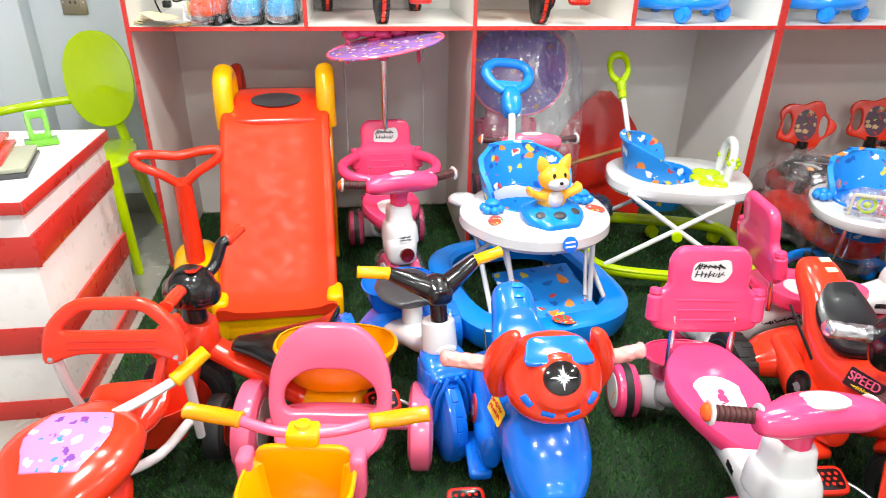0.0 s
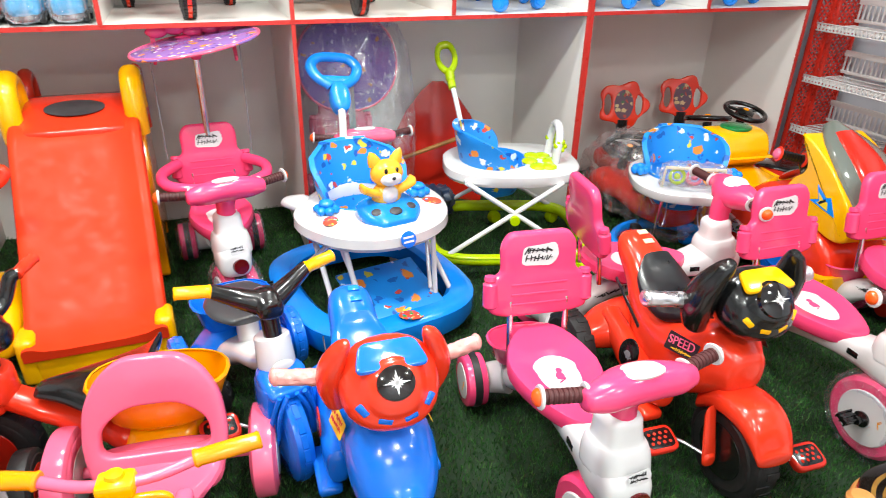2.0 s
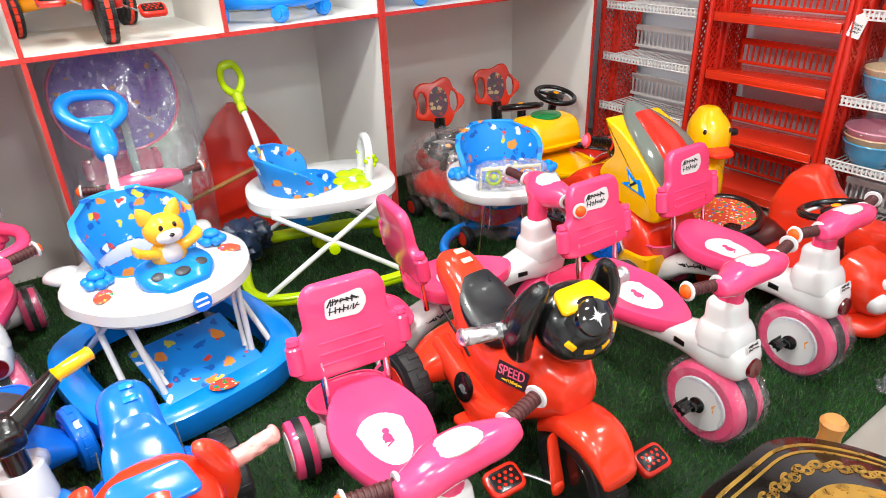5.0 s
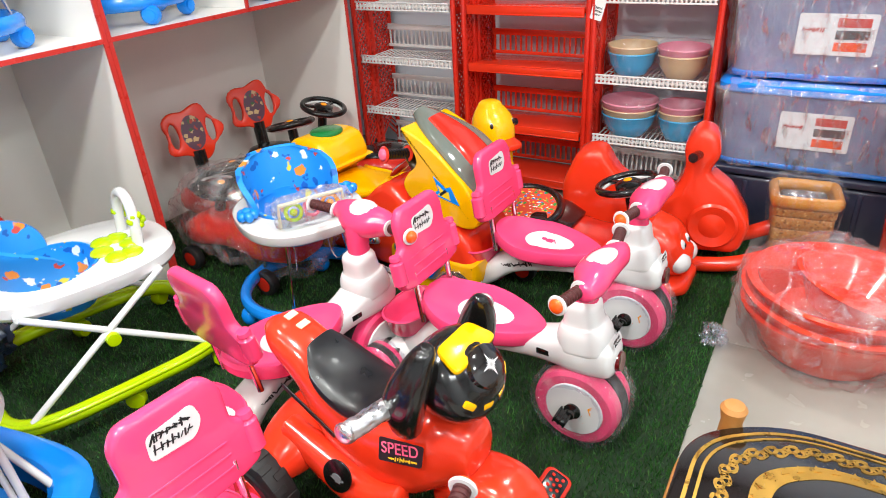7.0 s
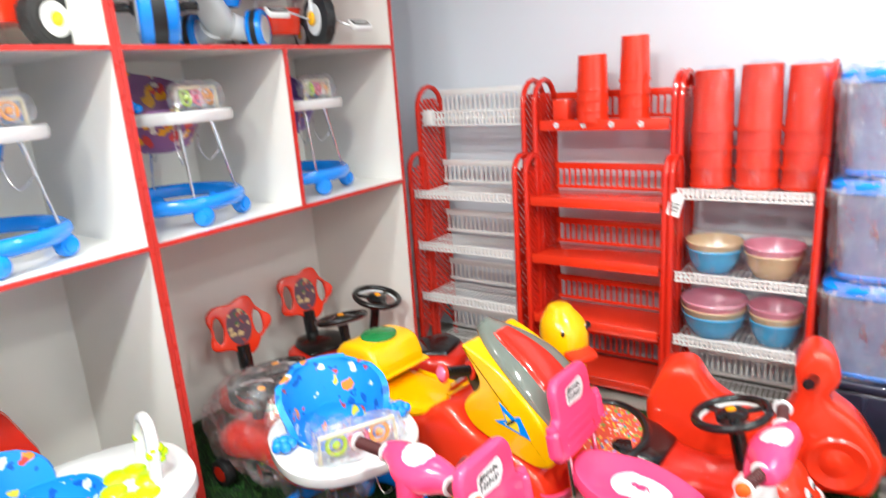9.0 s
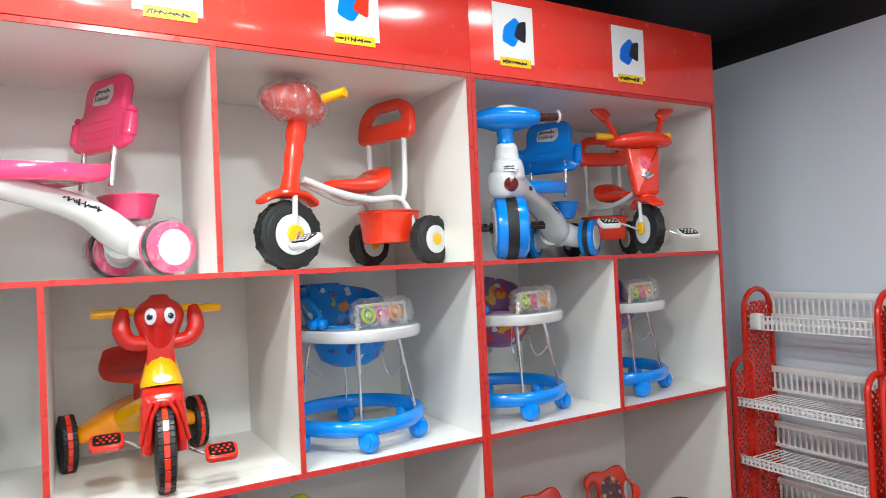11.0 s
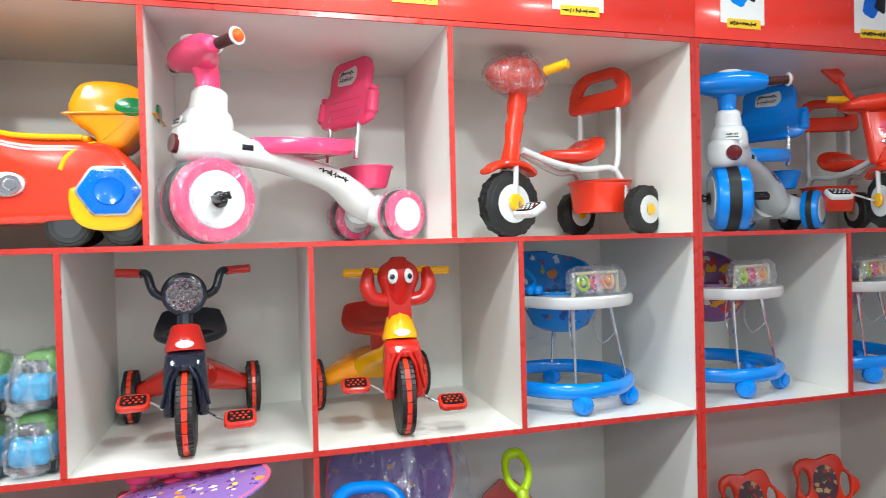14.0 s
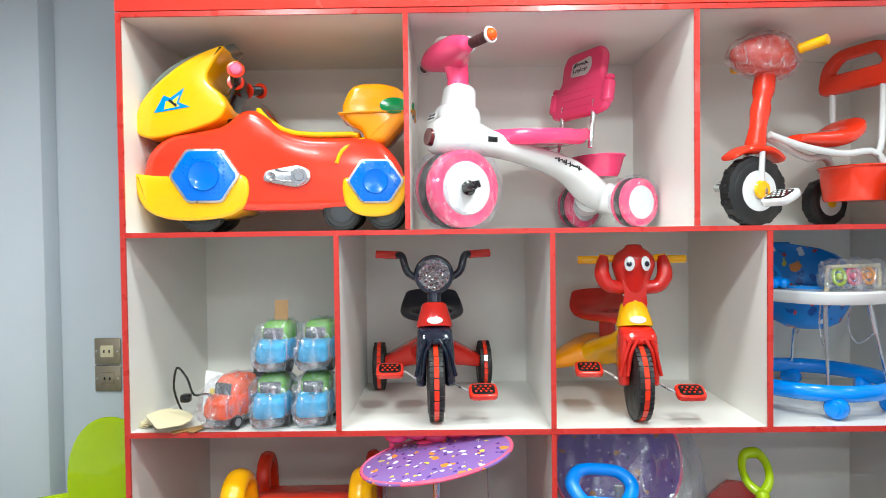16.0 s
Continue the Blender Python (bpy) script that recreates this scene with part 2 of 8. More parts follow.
def rbox(sx, sy, sz, x=0, y=0, z=0, r=0.006, seg=2):
    """A box with rounded edges: sizes, then its centre."""
    bm = bmesh.new()
    bmesh.ops.create_cube(bm, size=1, matrix=Matrix.Diagonal((sx, sy, sz, 1)))
    if r > 0:
        bmesh.ops.bevel(bm, geom=list(bm.edges), offset=min(r, 0.45 * min(sx, sy, sz)), segments=seg, affect="EDGES", profile=0.5)
    return put(bm, Matrix.Translation((x, y, z)))


def plate(outline, thick, r=0.004, seg=2, holes=()):
    """A flat piece in the xy plane from an outline, extruded up by thick, its edges rounded."""
    bm = bmesh.new()
    loops = []
    for pts in (outline, *holes):
        vs = [bm.verts.new((p[0], p[1], 0)) for p in pts]
        loops += [bm.edges.new((vs[k], vs[(k + 1) % len(vs)])) for k in range(len(vs))]
    if holes:
        bmesh.ops.triangle_fill(bm, edges=loops, use_beauty=True)
    else:
        bm.faces.new(list(bm.verts))
    got = bmesh.ops.extrude_face_region(bm, geom=list(bm.faces))
    bmesh.ops.translate(bm, verts=[g for g in got["geom"] if isinstance(g, bmesh.types.BMVert)], vec=(0, 0, thick))
    bmesh.ops.recalc_face_normals(bm, faces=bm.faces)
    if r > 0:
        rim = [e for e in bm.edges if len(e.link_faces) == 2 and e.calc_face_angle(0) > 1.2 and abs(e.verts[0].co.z - e.verts[1].co.z) < 1e-6]
        bmesh.ops.bevel(bm, geom=rim, offset=min(r, thick * 0.45), segments=seg, affect="EDGES", profile=0.5)
    return bm


def rounded(pts, r, seg=4):
    """An outline with its corners rounded."""
    out, n = [], len(pts)
    for k in range(n):
        a, b, c = (Vector((*pts[(k + d) % n], 0)) for d in (-1, 0, 1))
        rr = min(r, (a - b).length * 0.45, (c - b).length * 0.45)
        p, q = b + (a - b).normalized() * rr, b + (c - b).normalized() * rr
        for s in range(seg + 1):
            t = s / seg
            v = p * (1 - t) ** 2 + b * 2 * t * (1 - t) + q * t * t
            out.append((v.x, v.y))
    return out


def disc(a, b, n=24, p=2.0):
    return [(v.x, v.y) for v in oval((0, 0, 0), (1, 0, 0), (0, 1, 0), a, b, n, p)]


def blob(x, y, z, rx, ry, rz, p=2.0, n=18, m=12):
    rings = []
    for k in range(m + 1):
        w = math.pi * (k + 0.02 - 0.04 * k / m) / m - math.pi / 2
        c, s = math.cos(w), math.sin(w)
        c, s = abs(c) ** (2 / p), math.copysign(abs(s) ** (2 / p), s)
        rings.append(oval((x, y, z + rz * s), (1, 0, 0), (0, 1, 0), rx * c, ry * c, n, p))
    return loft(rings)


def cup(sections, wall=0.004, n=24, p=2.4):
    """An open tub from rows of z, half x, half y, with a wall thickness."""
    outer = [oval((0, 0, z), (1, 0, 0), (0, 1, 0), a, b, n, p) for z, a, b in sections]
    inner = [oval((0, 0, z + (wall if k == len(sections) - 1 else 0)), (1, 0, 0), (0, 1, 0), a - wall, b - wall, n, p) for k, (z, a, b) in enumerate(reversed(sections))]
    return loft(outer + inner)


def crinkle(bm, amp=0.012, scale=9.0, cuts=2):
    """Creases for thin film: finer faces pushed in and out along ridges."""
    bmesh.ops.subdivide_edges(bm, edges=bm.edges[:], cuts=cuts, use_grid_fill=True)
    bm.normal_update()
    for v in bm.verts:
        a = abs(noise.noise(v.co * scale)) + 0.5 * abs(noise.noise(v.co * scale * 2.3 + Vector((5, 1, 2))))
        v.co += v.normal * amp * (1.0 - 3.0 * a)
    return bm


def slab(outline, half, r, steps=5):
    """A moulded body between two sides: a closed x, z outline, half as wide, its edges rounded by r."""
    pts = [np.array(q, float) for q in smooth(list(outline) + [outline[0]], steps)[:-1]]
    n = len(pts)
    turn = sum(pts[k][0] * pts[(k + 1) % n][1] - pts[(k + 1) % n][0] * pts[k][1] for k in range(n))
    inward = []
    for k in range(n):
        d = pts[(k + 1) % n] - pts[k - 1]
        d = d / max(np.hypot(*d), 1e-9) * (1 if turn > 0 else -1)
        inward.append(np.array((-d[1], d[0])))
    layers = [(-(half - r + r * math.cos(a)), r * (1 - math.sin(a))) for a in np.linspace(0.0, math.pi / 2, 5)]
    layers += [(-y, i) for y, i in reversed(layers)]
    return loft([[Vector((q[0] + w[0] * i, y, q[1] + w[1] * i)) for q, w in zip(pts, inward)] for y, i in layers])


def link_mesh(name, bm, mat, sharp=38):
    me = bpy.data.meshes.new(name)
    bm.to_mesh(me)
    bm.free()
    me.shade_smooth()
    me.set_sharp_from_angle(angle=radians(sharp))
    if mat:
        me.materials.append(mat)
    return me


def part(name, bm, mat, parent, label="", sharp=38):
    """Links a bmesh as one mesh object under a thing or a part."""
    ob = new(name, link_mesh(name, bm, mat, sharp))
    ob.parent = parent
    if label:
        ob["label"] = label
    return ob


def thing(name, m, label, category, group="", kind=""):
    ob = new(name)
    ob.empty_display_size = 0.05
    ob.matrix_world = m
    return tagged(ob, label, category, group, kind)


def solid(name, bm, mat, label, category="", group="", kind="", m=None, sharp=38):
    ob = new(name, link_mesh(name, bm, mat, sharp))
    if m is not None:
        ob.matrix_world = m
    return tagged(ob, label, category, group, kind)


def lettering(text, size, m, depth=0.0008):
    """A word as a mesh, in the plane of m."""
    curve = bpy.data.curves.new("lettering", "FONT")
    curve.body, curve.size, curve.extrude, curve.align_x, curve.align_y = text, size, depth, "CENTER", "CENTER"
    tmp = bpy.data.objects.new("lettering", curve)
    scene.collection.objects.link(tmp)
    me = bpy.data.meshes.new_from_object(tmp.evaluated_get(bpy.context.evaluated_depsgraph_get()))
    bpy.data.objects.remove(tmp)
    bm = bmesh.new()
    bm.from_mesh(me)
    bpy.data.meshes.remove(me)
    return put(bm, m)


def bars(w, h, rows, seed, m, t=0.0006):
    """Unreadable small print: rows of short strokes in a w by h field."""
    rnd = random.Random(seed)
    out = []
    for k in range(rows):
        y = h * (0.5 - (k + 0.5) / rows)
        x = -w / 2
        while x < w / 2 - 0.08 * w:
            l = w * rnd.uniform(0.025, 0.05)
            out.append(put(rbox(l, h / rows * rnd.uniform(0.5, 0.95), t, 0, 0, t / 2, 0), pose(x + l / 2, y + h * rnd.uniform(-0.04, 0.04), 0, 0, 0, rnd.choice((-35, -14, -8, 60, 84)))))
            x += l + w * rnd.choice((0.012, 0.02, 0.05))
    return put(join(*out), m)


FLAT = Matrix.Identity(4)

# ---- the room ----
X_WALL, Y_BACK, Y_FRONT, X_LEFT, Z_CEIL = 4.26, 0.64, -4.6, -2.4, 2.62


def structure(name, bm, mat, label="", category="", sharp=38):
    return tagged(new(name, link_mesh(name, bm, mat, sharp)), label, category, "", "structure")


def span(x0, x1, y0, y1, z0, z1, r=0.0):
    return rbox(x1 - x0, y1 - y0, z1 - z0, (x0 + x1) / 2, (y0 + y1) / 2, (z0 + z1) / 2, r)


# Black sheet: shade of the gap above the shelves put into colour.
structure("gap_shade_sheet", span(-0.1, X_WALL + 0.15, Y_BACK - 0.004, Y_BACK - 0.001, 2.44, Z_CEIL), BLACKPAINT_SHADE, "black sheet for the dark gap above the shelves", "wall")
structure("wall_north", span(X_LEFT, X_WALL + 0.15, Y_BACK, Y_BACK + 0.15, 0, Z_CEIL), WALLPAINT, "white painted back wall behind the shelves", "wall")
structure("wall_east", span(X_WALL, X_WALL + 0.15, Y_FRONT, Y_BACK, 0, 2.47), WALLPAINT, "white painted side wall behind the racks", "wall")
structure("wall_east_top", span(X_WALL, X_WALL + 0.15, Y_FRONT, Y_BACK, 2.47, Z_CEIL), BLACKPAINT_SHADE, "black painted band above the white wall", "wall")
structure("wall_south", span(X_LEFT, X_WALL + 0.15, Y_FRONT - 0.15, Y_FRONT, 0, Z_CEIL), WALLPAINT, "plain white wall", "wall")
structure("wall_west", span(X_LEFT - 0.15, X_LEFT, Y_FRONT, Y_BACK, 0, Z_CEIL), WALLPAINT, "plain white wall", "wall")
structure("pillar", span(-1.15, -0.56, Y_BACK - 0.1, Y_BACK - 0.003, 0, Z_CEIL, 0.004), WALLPAINT, "white painted flat pillar on the back wall", "wall")
# Main ceiling is out of view; its white is chosen to bounce light.
structure("ceiling", span(X_LEFT, X_WALL, Y_FRONT, -0.3, Z_CEIL + 0.003, Z_CEIL + 0.1), WALLPAINT, "unseen ceiling, white to bounce light onto the shelves", "ceiling")
# Strip over the shelves, blackened for the same shaded gap.
structure("ceiling_edge", span(X_LEFT, X_WALL, -0.299, Y_BACK, Z_CEIL + 0.001, Z_CEIL + 0.1), BLACKPAINT_SHADE, "ceiling strip blackened for the dark gap above the shelves", "ceiling")

m = Nodes("floor_tile")
base = m.ramp(m.noise(2.5, 6), [(0.3, rgb("8f8b83")), (0.7, rgb("a5a199"))])
m.link(base, m.bsdf.inputs["Base Color"])
m.link(m.ramp(m.noise(14, 4), [(0.3, (0.12,) * 3), (0.7, (0.3,) * 3)]), m.bsdf.inputs["Roughness"])
TILE = m.mat
GROUT = painted("grey_grout", rgb("77726a"), 0.8)
ground = structure("floor", span(X_LEFT, X_WALL, Y_FRONT, Y_BACK, -0.1, -0.004), GROUT, "grey polished floor tiles with thin joints", "floor")
tile_mesh = link_mesh("floor_tile", rbox(0.597, 0.597, 0.012, 0, 0, -0.006, 0.0015, 1), TILE)
for a in range(11):
    for b in range(9):
        o = new("floor_tile", tile_mesh)
        o.parent = ground
        o.location = (X_LEFT + 0.3 + 0.6 * a, Y_BACK - 0.3 - 0.6 * b, 0)
for lo, hi in ((X_LEFT, -1.16), (-0.55, -0.02)):
    structure("baseboard", span(lo, hi, Y_BACK - 0.014, Y_BACK - 0.002, 0, 0.1, 0.002), painted("grey_skirting_tile", rgb("8d8b86"), 0.3), "grey skirting tile along the wall", "baseboard")

# Artificial grass: a backing sheet and short blades.
GX0, GX1, GY0, GY1 = -0.015, 3.78, -1.845, 0.58
m = Nodes("artificial_grass")
info = m.add("NewGeometry")
m.link(m.ramp(info.outputs["Random Per Island"], [(0.0, rgb("173f12")), (0.5, rgb("245a1b")), (0.85, rgb("347229")), (1.0, rgb("5f8540"))]), m.bsdf.inputs["Base Color"])
m.bsdf.inputs["Roughness"].default_value = 0.5
GRASS = m.mat
structure("grass_mat", span(GX0, GX1, GY0, GY1, 0.001, 0.006), painted("grass_backing", rgb("0f2a0c"), 0.9, 0.7, 60), "dark green backing of the artificial grass", "carpet")
rng = np.random.default_rng(4)
count = 230000
near = rng.random((count, 2))
bx, by = GX0 + (GX1 - GX0) * near[:, 0], GY0 + (GY1 - GY0) * near[:, 1] ** 1.15
h = rng.uniform(0.012, 0.026, count)
ang, lean, bend = rng.uniform(0, 2 * np.pi, count), rng.uniform(0.002, 0.012, count), rng.uniform(0, 2 * np.pi, count)
wx, wy = 0.0014 * np.cos(ang), 0.0014 * np.sin(ang)
tx, ty = bx + lean * np.cos(bend), by + lean * np.sin(bend)
verts = np.stack([np.stack([bx - wx, by - wy, np.full(count, 0.005)], 1), np.stack([bx + wx, by + wy, np.full(count, 0.005)], 1), np.stack([tx, ty, h], 1)], 1).reshape(-1, 3)
me = bpy.data.meshes.new("artificial_grass")
me.vertices.add(3 * count)
me.vertices.foreach_set("co", verts.ravel())
me.loops.add(3 * count)
me.loops.foreach_set("vertex_index", np.arange(3 * count, dtype=np.int32))
me.polygons.add(count)
me.polygons.foreach_set("loop_start", np.arange(0, 3 * count, 3, dtype=np.int32))
me.update(calc_edges=True)
me.materials.append(GRASS)
tagged(new("artificial_grass", me), "short green artificial grass carpet on the floor", "carpet", "", "stuff")

# Round downlights, all out of view; the rear rows are added fill.
GLOW = bpy.data.materials.new("lamp_glow")
GLOW.use_nodes = True
GLOW.node_tree.nodes["Principled BSDF"].inputs["Emission Color"].default_value = (1, 0.97, 0.92, 1)
GLOW.node_tree.nodes["Principled BSDF"].inputs["Emission Strength"].default_value = 6
for lx, ly, lw in LAMPS:
    d = thing("ceiling_light", pose(lx, ly, LAMP_Z), "round white ceiling downlight, out of view", "ceiling light", "ceiling lights")
    part("housing", lathe([(0.13, Z_CEIL - LAMP_Z), (0.135, 0.01), (0.13, -0.004), (0.118, -0.004), (0.116, 0.012), (0.0, 0.012)], 28), WHITE, d)
    part("diffuser", put(lathe([(0.112, 0.0), (0.112, 0.008), (0, 0.008)], 24), pose(0, 0, 0.0)), GLOW, d)

# ---- wall shelves ----
ZB, ZM, ZT, ZF = 0.945, 1.515, 2.135, 2.43
T = 0.0125


def shelf_unit(x0, wide, uppers, mids, lowers, label):
    """A white board unit with red edge bands, three rows of open cells and a red fascia."""
    u = thing("display_shelf", pose(x0, 0, 0), label, "shelf unit", "wall shelves")
    back = 0.60
    part("back_panel", span(0, wide, back, back + 0.012, 0, ZF), BOARD, u)
    for x in (T / 2 + 0.001, wide - T / 2 - 0.001):
        part("side_panel", span(x - T / 2, x + T / 2, 0.004, back, 0, ZF - 0.004), BOARD, u)
        part("edge_band", span(x - T / 2 - 0.001, x + T / 2 + 0.001, -0.004, 0.003, 0, ZT - 0.001), REDEDGE, u, "red edge band")
    for z in (ZB, ZM, ZT):
        part("shelf_board", span(T + 0.001, wide - T - 0.001, 0.005, back - 0.001, z - T, z), BOARD, u)
        part("edge_band", span(T + 0.002, wide - T - 0.002, -0.003, 0.004, z - T - 0.001, z + 0.001), REDEDGE, u, "red edge band")
    for cells, lo, hi in ((uppers, ZM, ZT - T), (mids, ZB, ZM - T), (lowers, 0, ZB - T)):
        for k in range(1, cells):
            x = wide * k / cells
            part("divider", span(x - T / 2, x + T / 2, 0.005, back - 0.001, lo + 0.0005, hi - 0.0005), BOARD, u)
            part("edge_band", span(x - T / 2 - 0.001, x + T / 2 + 0.001, -0.003, 0.004, lo + 0.002, hi - 0.002), REDEDGE, u, "red edge band")
    part("fascia", span(0, wide, -0.006, 0.003, ZT + 0.002, ZF, 0.001), REDSHEET, u, "glossy red fascia board")
    return u


shelf_unit(0, 2.44, 3, 4, 2, "white wall shelf with red edge bands and fascia")
shelf_unit(2.441, 1.22, 1, 2, 1, "narrow white wall shelf with red edge bands")

YELLOWINK = painted("yellow_ink", rgb("f4d21e"), 0.4)
YELLOWSTRIP = painted("yellow_paper_strip", rgb("f2c81c"), 0.6)
for k, x in enumerate((0.18, 0.98, 1.52, 2.03, 2.62, 3.165)):
    s = thing("paper_sign", pose(x, -0.0075, 2.28, 90, 0, 0), "white paper sign with a small printed picture", "sign", "signs on the fascia")
    part("sheet", plate([(-0.085, -0.09), (0.085, -0.09), (0.085, 0.11), (-0.085, 0.11)], 0.0008, 0), PAPER, s)
    part("strip", plate([(-0.06, -0.105), (0.07, -0.105), (0.07, -0.075), (-0.06, -0.075)], 0.0012, 0), YELLOWSTRIP, s, "yellow strip with small print")
    part("print", bars(0.11, 0.018, 1, k, pose(0.005, -0.09, 0.0013)), PRINT, s)
    hue = (SKY, RED, SKY, SKY, SKY, BLUE)[k]
    part("picture", put(plate(rounded([(-0.05, -0.02), (0.0, -0.04), (0.045, 0.03), (0.01, 0.07), (-0.04, 0.03)], 0.015), 0.0014, 0), FLAT), hue, s)
    part("picture", put(plate(rounded([(0.0, 0.0), (0.05, -0.02), (0.055, 0.06), (0.02, 0.05)], 0.012), 0.0018, 0), FLAT), (RED, PINK, RED, RED, NAVY, NAVY)[k], s)

# ---- ride-on toys ----
def ring_tube(a, b, r, p=2.4, n=44, z=0.0, flat=1.0):
    """A closed rounded tube along a superellipse; flat squashes its section."""
    pts = [(v.x, v.y, v.z) for v in oval((0, 0, 0), (1, 0, 0), (0, 1, 0), a, b, n, p)]
    bm = tube(pts, r, 10, 1, True)
    return put(bm, Matrix.Translation((0, 0, z)) @ Matrix.Diagonal((1, 1, flat, 1)))


def wheel(parent, name, x, y, z, r, w, tyre, rim, hub, label=""):
    """A wheel on an axle along y: tyre, rim ring and hub cover as parts of their own."""
    t = part(name, put(lathe([(r * 0.62, -w / 2), (r * 0.9, -w / 2), (r * 0.985, -w * 0.4), (r, -w * 0.25), (r, w * 0.25), (r * 0.985, w * 0.4), (r * 0.9, w / 2), (r * 0.62, w / 2)], 36, "y"), pose(x, y, z)), tyre, parent, label)
    part("rim", put(lathe([(r * 0.5, -w * 0.53), (r * 0.8, -w * 0.56), (r * 0.84, -w * 0.5), (r * 0.84, w * 0.5), (r * 0.8, w * 0.56), (r * 0.5, w * 0.53)], 36, "y"), pose(x, y, z)), rim, t)
    part("hub", put(lathe([(0, -w * 0.58), (r * 0.3, -w * 0.6), (r * 0.58, -w * 0.565), (r * 0.6, -w * 0.5), (r * 0.6, w * 0.5), (r * 0.58, w * 0.565), (r * 0.3, w * 0.6), (0, w * 0.58)], 32, "y"), pose(x, y, z)), hub, t)
    return t


def treads(parent, x, y, z, r, w, mat, count=22):
    """Raised blocks round a tyre."""
    out = []
    for k in range(count):
        a = 360 * k / count
        out.append(put(rbox(r * (0.15 if mat is RUBBER else 0.262), w * (0.5 if mat is RUBBER else 0.32), 0.004, 0, (w * 0.16 if k % 2 else -w * 0.16) if mat is RUBBER else 0, 0, 0.001, 1), pose(x, y, z, 0, a, 0) @ pose(0, 0, r)))
    if mat is RED:
        lugs = [put(rbox(r * 0.12, w * 0.26, 0.006, 0, q * w * 0.33, 0, 0.001, 1), pose(x, y, z, 0, 180 * k / count + 4 * q, 0) @ pose(0, 0, r - 0.002)) for k in range(2 * count) for q in (1, -1)]
        part("tyre_lug", join(*lugs), RUBBER, parent)["kind"] = "stuff"
    return part("tread", join(*out), mat, parent)


def pedal(parent, x, y, z, side, frame_mat, pad_mat, down=20):
    m = pose(x, y, z, 0, down, 0)
    c = part("pedal_crank", tube([(x * 0 + 0, 0, 0)] + [(0.0, 0, 0.001), (0.04, side * 0.035, 0), (0.06, side * 0.06, 0)], 0.004, 8), STEEL, parent, "bent steel crank")
    c.matrix_local = m
    p = part("pedal", put(plate(rounded([(-0.034, -0.046), (0.034, -0.046), (0.034, 0.046), (-0.034, 0.046)], 0.022, 5), 0.022, 0.007, 3), pose(0.06, side * 0.1, -0.011)), frame_mat, parent)
    p.matrix_local = m
    part("pedal_pad", put(plate(rounded([(-0.025, -0.037), (0.025, -0.037), (0.025, 0.037), (-0.025, 0.037)], 0.016, 5), 0.025, 0.002), pose(0.06, side * 0.1, -0.0125)), pad_mat, p)
    part("pedal_studs", put(join(*[put(lathe([(0.0042, -0.0135), (0.0042, 0.0135), (0, 0.0137)], 8), pose(-0.012 + 0.012 * i, -0.024 + 0.016 * j + 0.008 * (i % 2), 0)) for i in range(3) for j in range(4 - i % 2)]), pose(0.06, side * 0.1, 0)), frame_mat, p)["kind"] = "stuff"
    return p


def grip(parent, p, d, length, mat, flange=None, cap=None, r=0.0135):
    """A ribbed handle grip from p along d."""
    p, d = Vector(p), Vector(d).normalized()
    turn = d.to_track_quat("Z", "Y").to_matrix().to_4x4()
    prof = [(0.002, 0)]
    if not flange:
        prof += [(r * 0.9, 0.0), (r * 1.08, 0.004), (r * 0.94, 0.01), (r, length * 0.5), (r * 0.95, length * 0.93), (r * 1.05, length * 0.97)]
    for k in range(9 if flange else 0):
        z = length * k / 9
        prof += [(r * 0.86, z + 0.0005), (r, z + length * 0.02), (r, z + length * 0.07), (r * 0.86, z + length * 0.085)]
    prof += [(r * 0.86, length), (0.002, length)]
    g = part("grip", put(lathe(prof, 16), Matrix.Translation(p) @ turn), mat, parent)
    if flange:
        for z in (0, length):
            part("flange", put(lathe([(0.002, -0.004), (r * 1.5, -0.003), (r * 1.6, 0), (r * 1.5, 0.003), (0.002, 0.004)], 18), Matrix.Translation(p + d * z) @ turn), flange, g)
    if cap:
        part("end_cap", put(blob(0, 0, 0.004, r * 1.15, r * 1.15, 0.012), Matrix.Translation(p + d * length) @ turn), cap, g)
    return g


def sticker(parent, m, w, h, seed=1, mat=None, rows=2):
    s = part("sticker", put(plate(rounded([(-w / 2, -h * 0.42), (w * 0.3, -h / 2), (w / 2, -h * 0.1), (w * 0.42, h * 0.45), (w * 0.1, h * 0.38), (-w * 0.45, h * 0.3)], h * 0.2), 0.0012, 0), m), mat or WHITE, parent, "white sticker with black strokes")
    part("print", bars(w * 0.72, h * 0.62, rows, seed, m @ pose(-w * 0.03, 0, 0.0013)), PRINT, s)
    return s


def upright(x, y, z, tilt=0, turn=0):
    """The frame of a plate that stands across x, facing forwards: its x runs to the toy's left... y up."""
    return pose(x, y, z, 0, 0, turn) @ pose(0, 0, 0, 0, -tilt, 0) @ Matrix(((0, 0, 1, 0), (1, 0, 0, 0), (0, 1, 0, 0), (0, 0, 0, 1)))


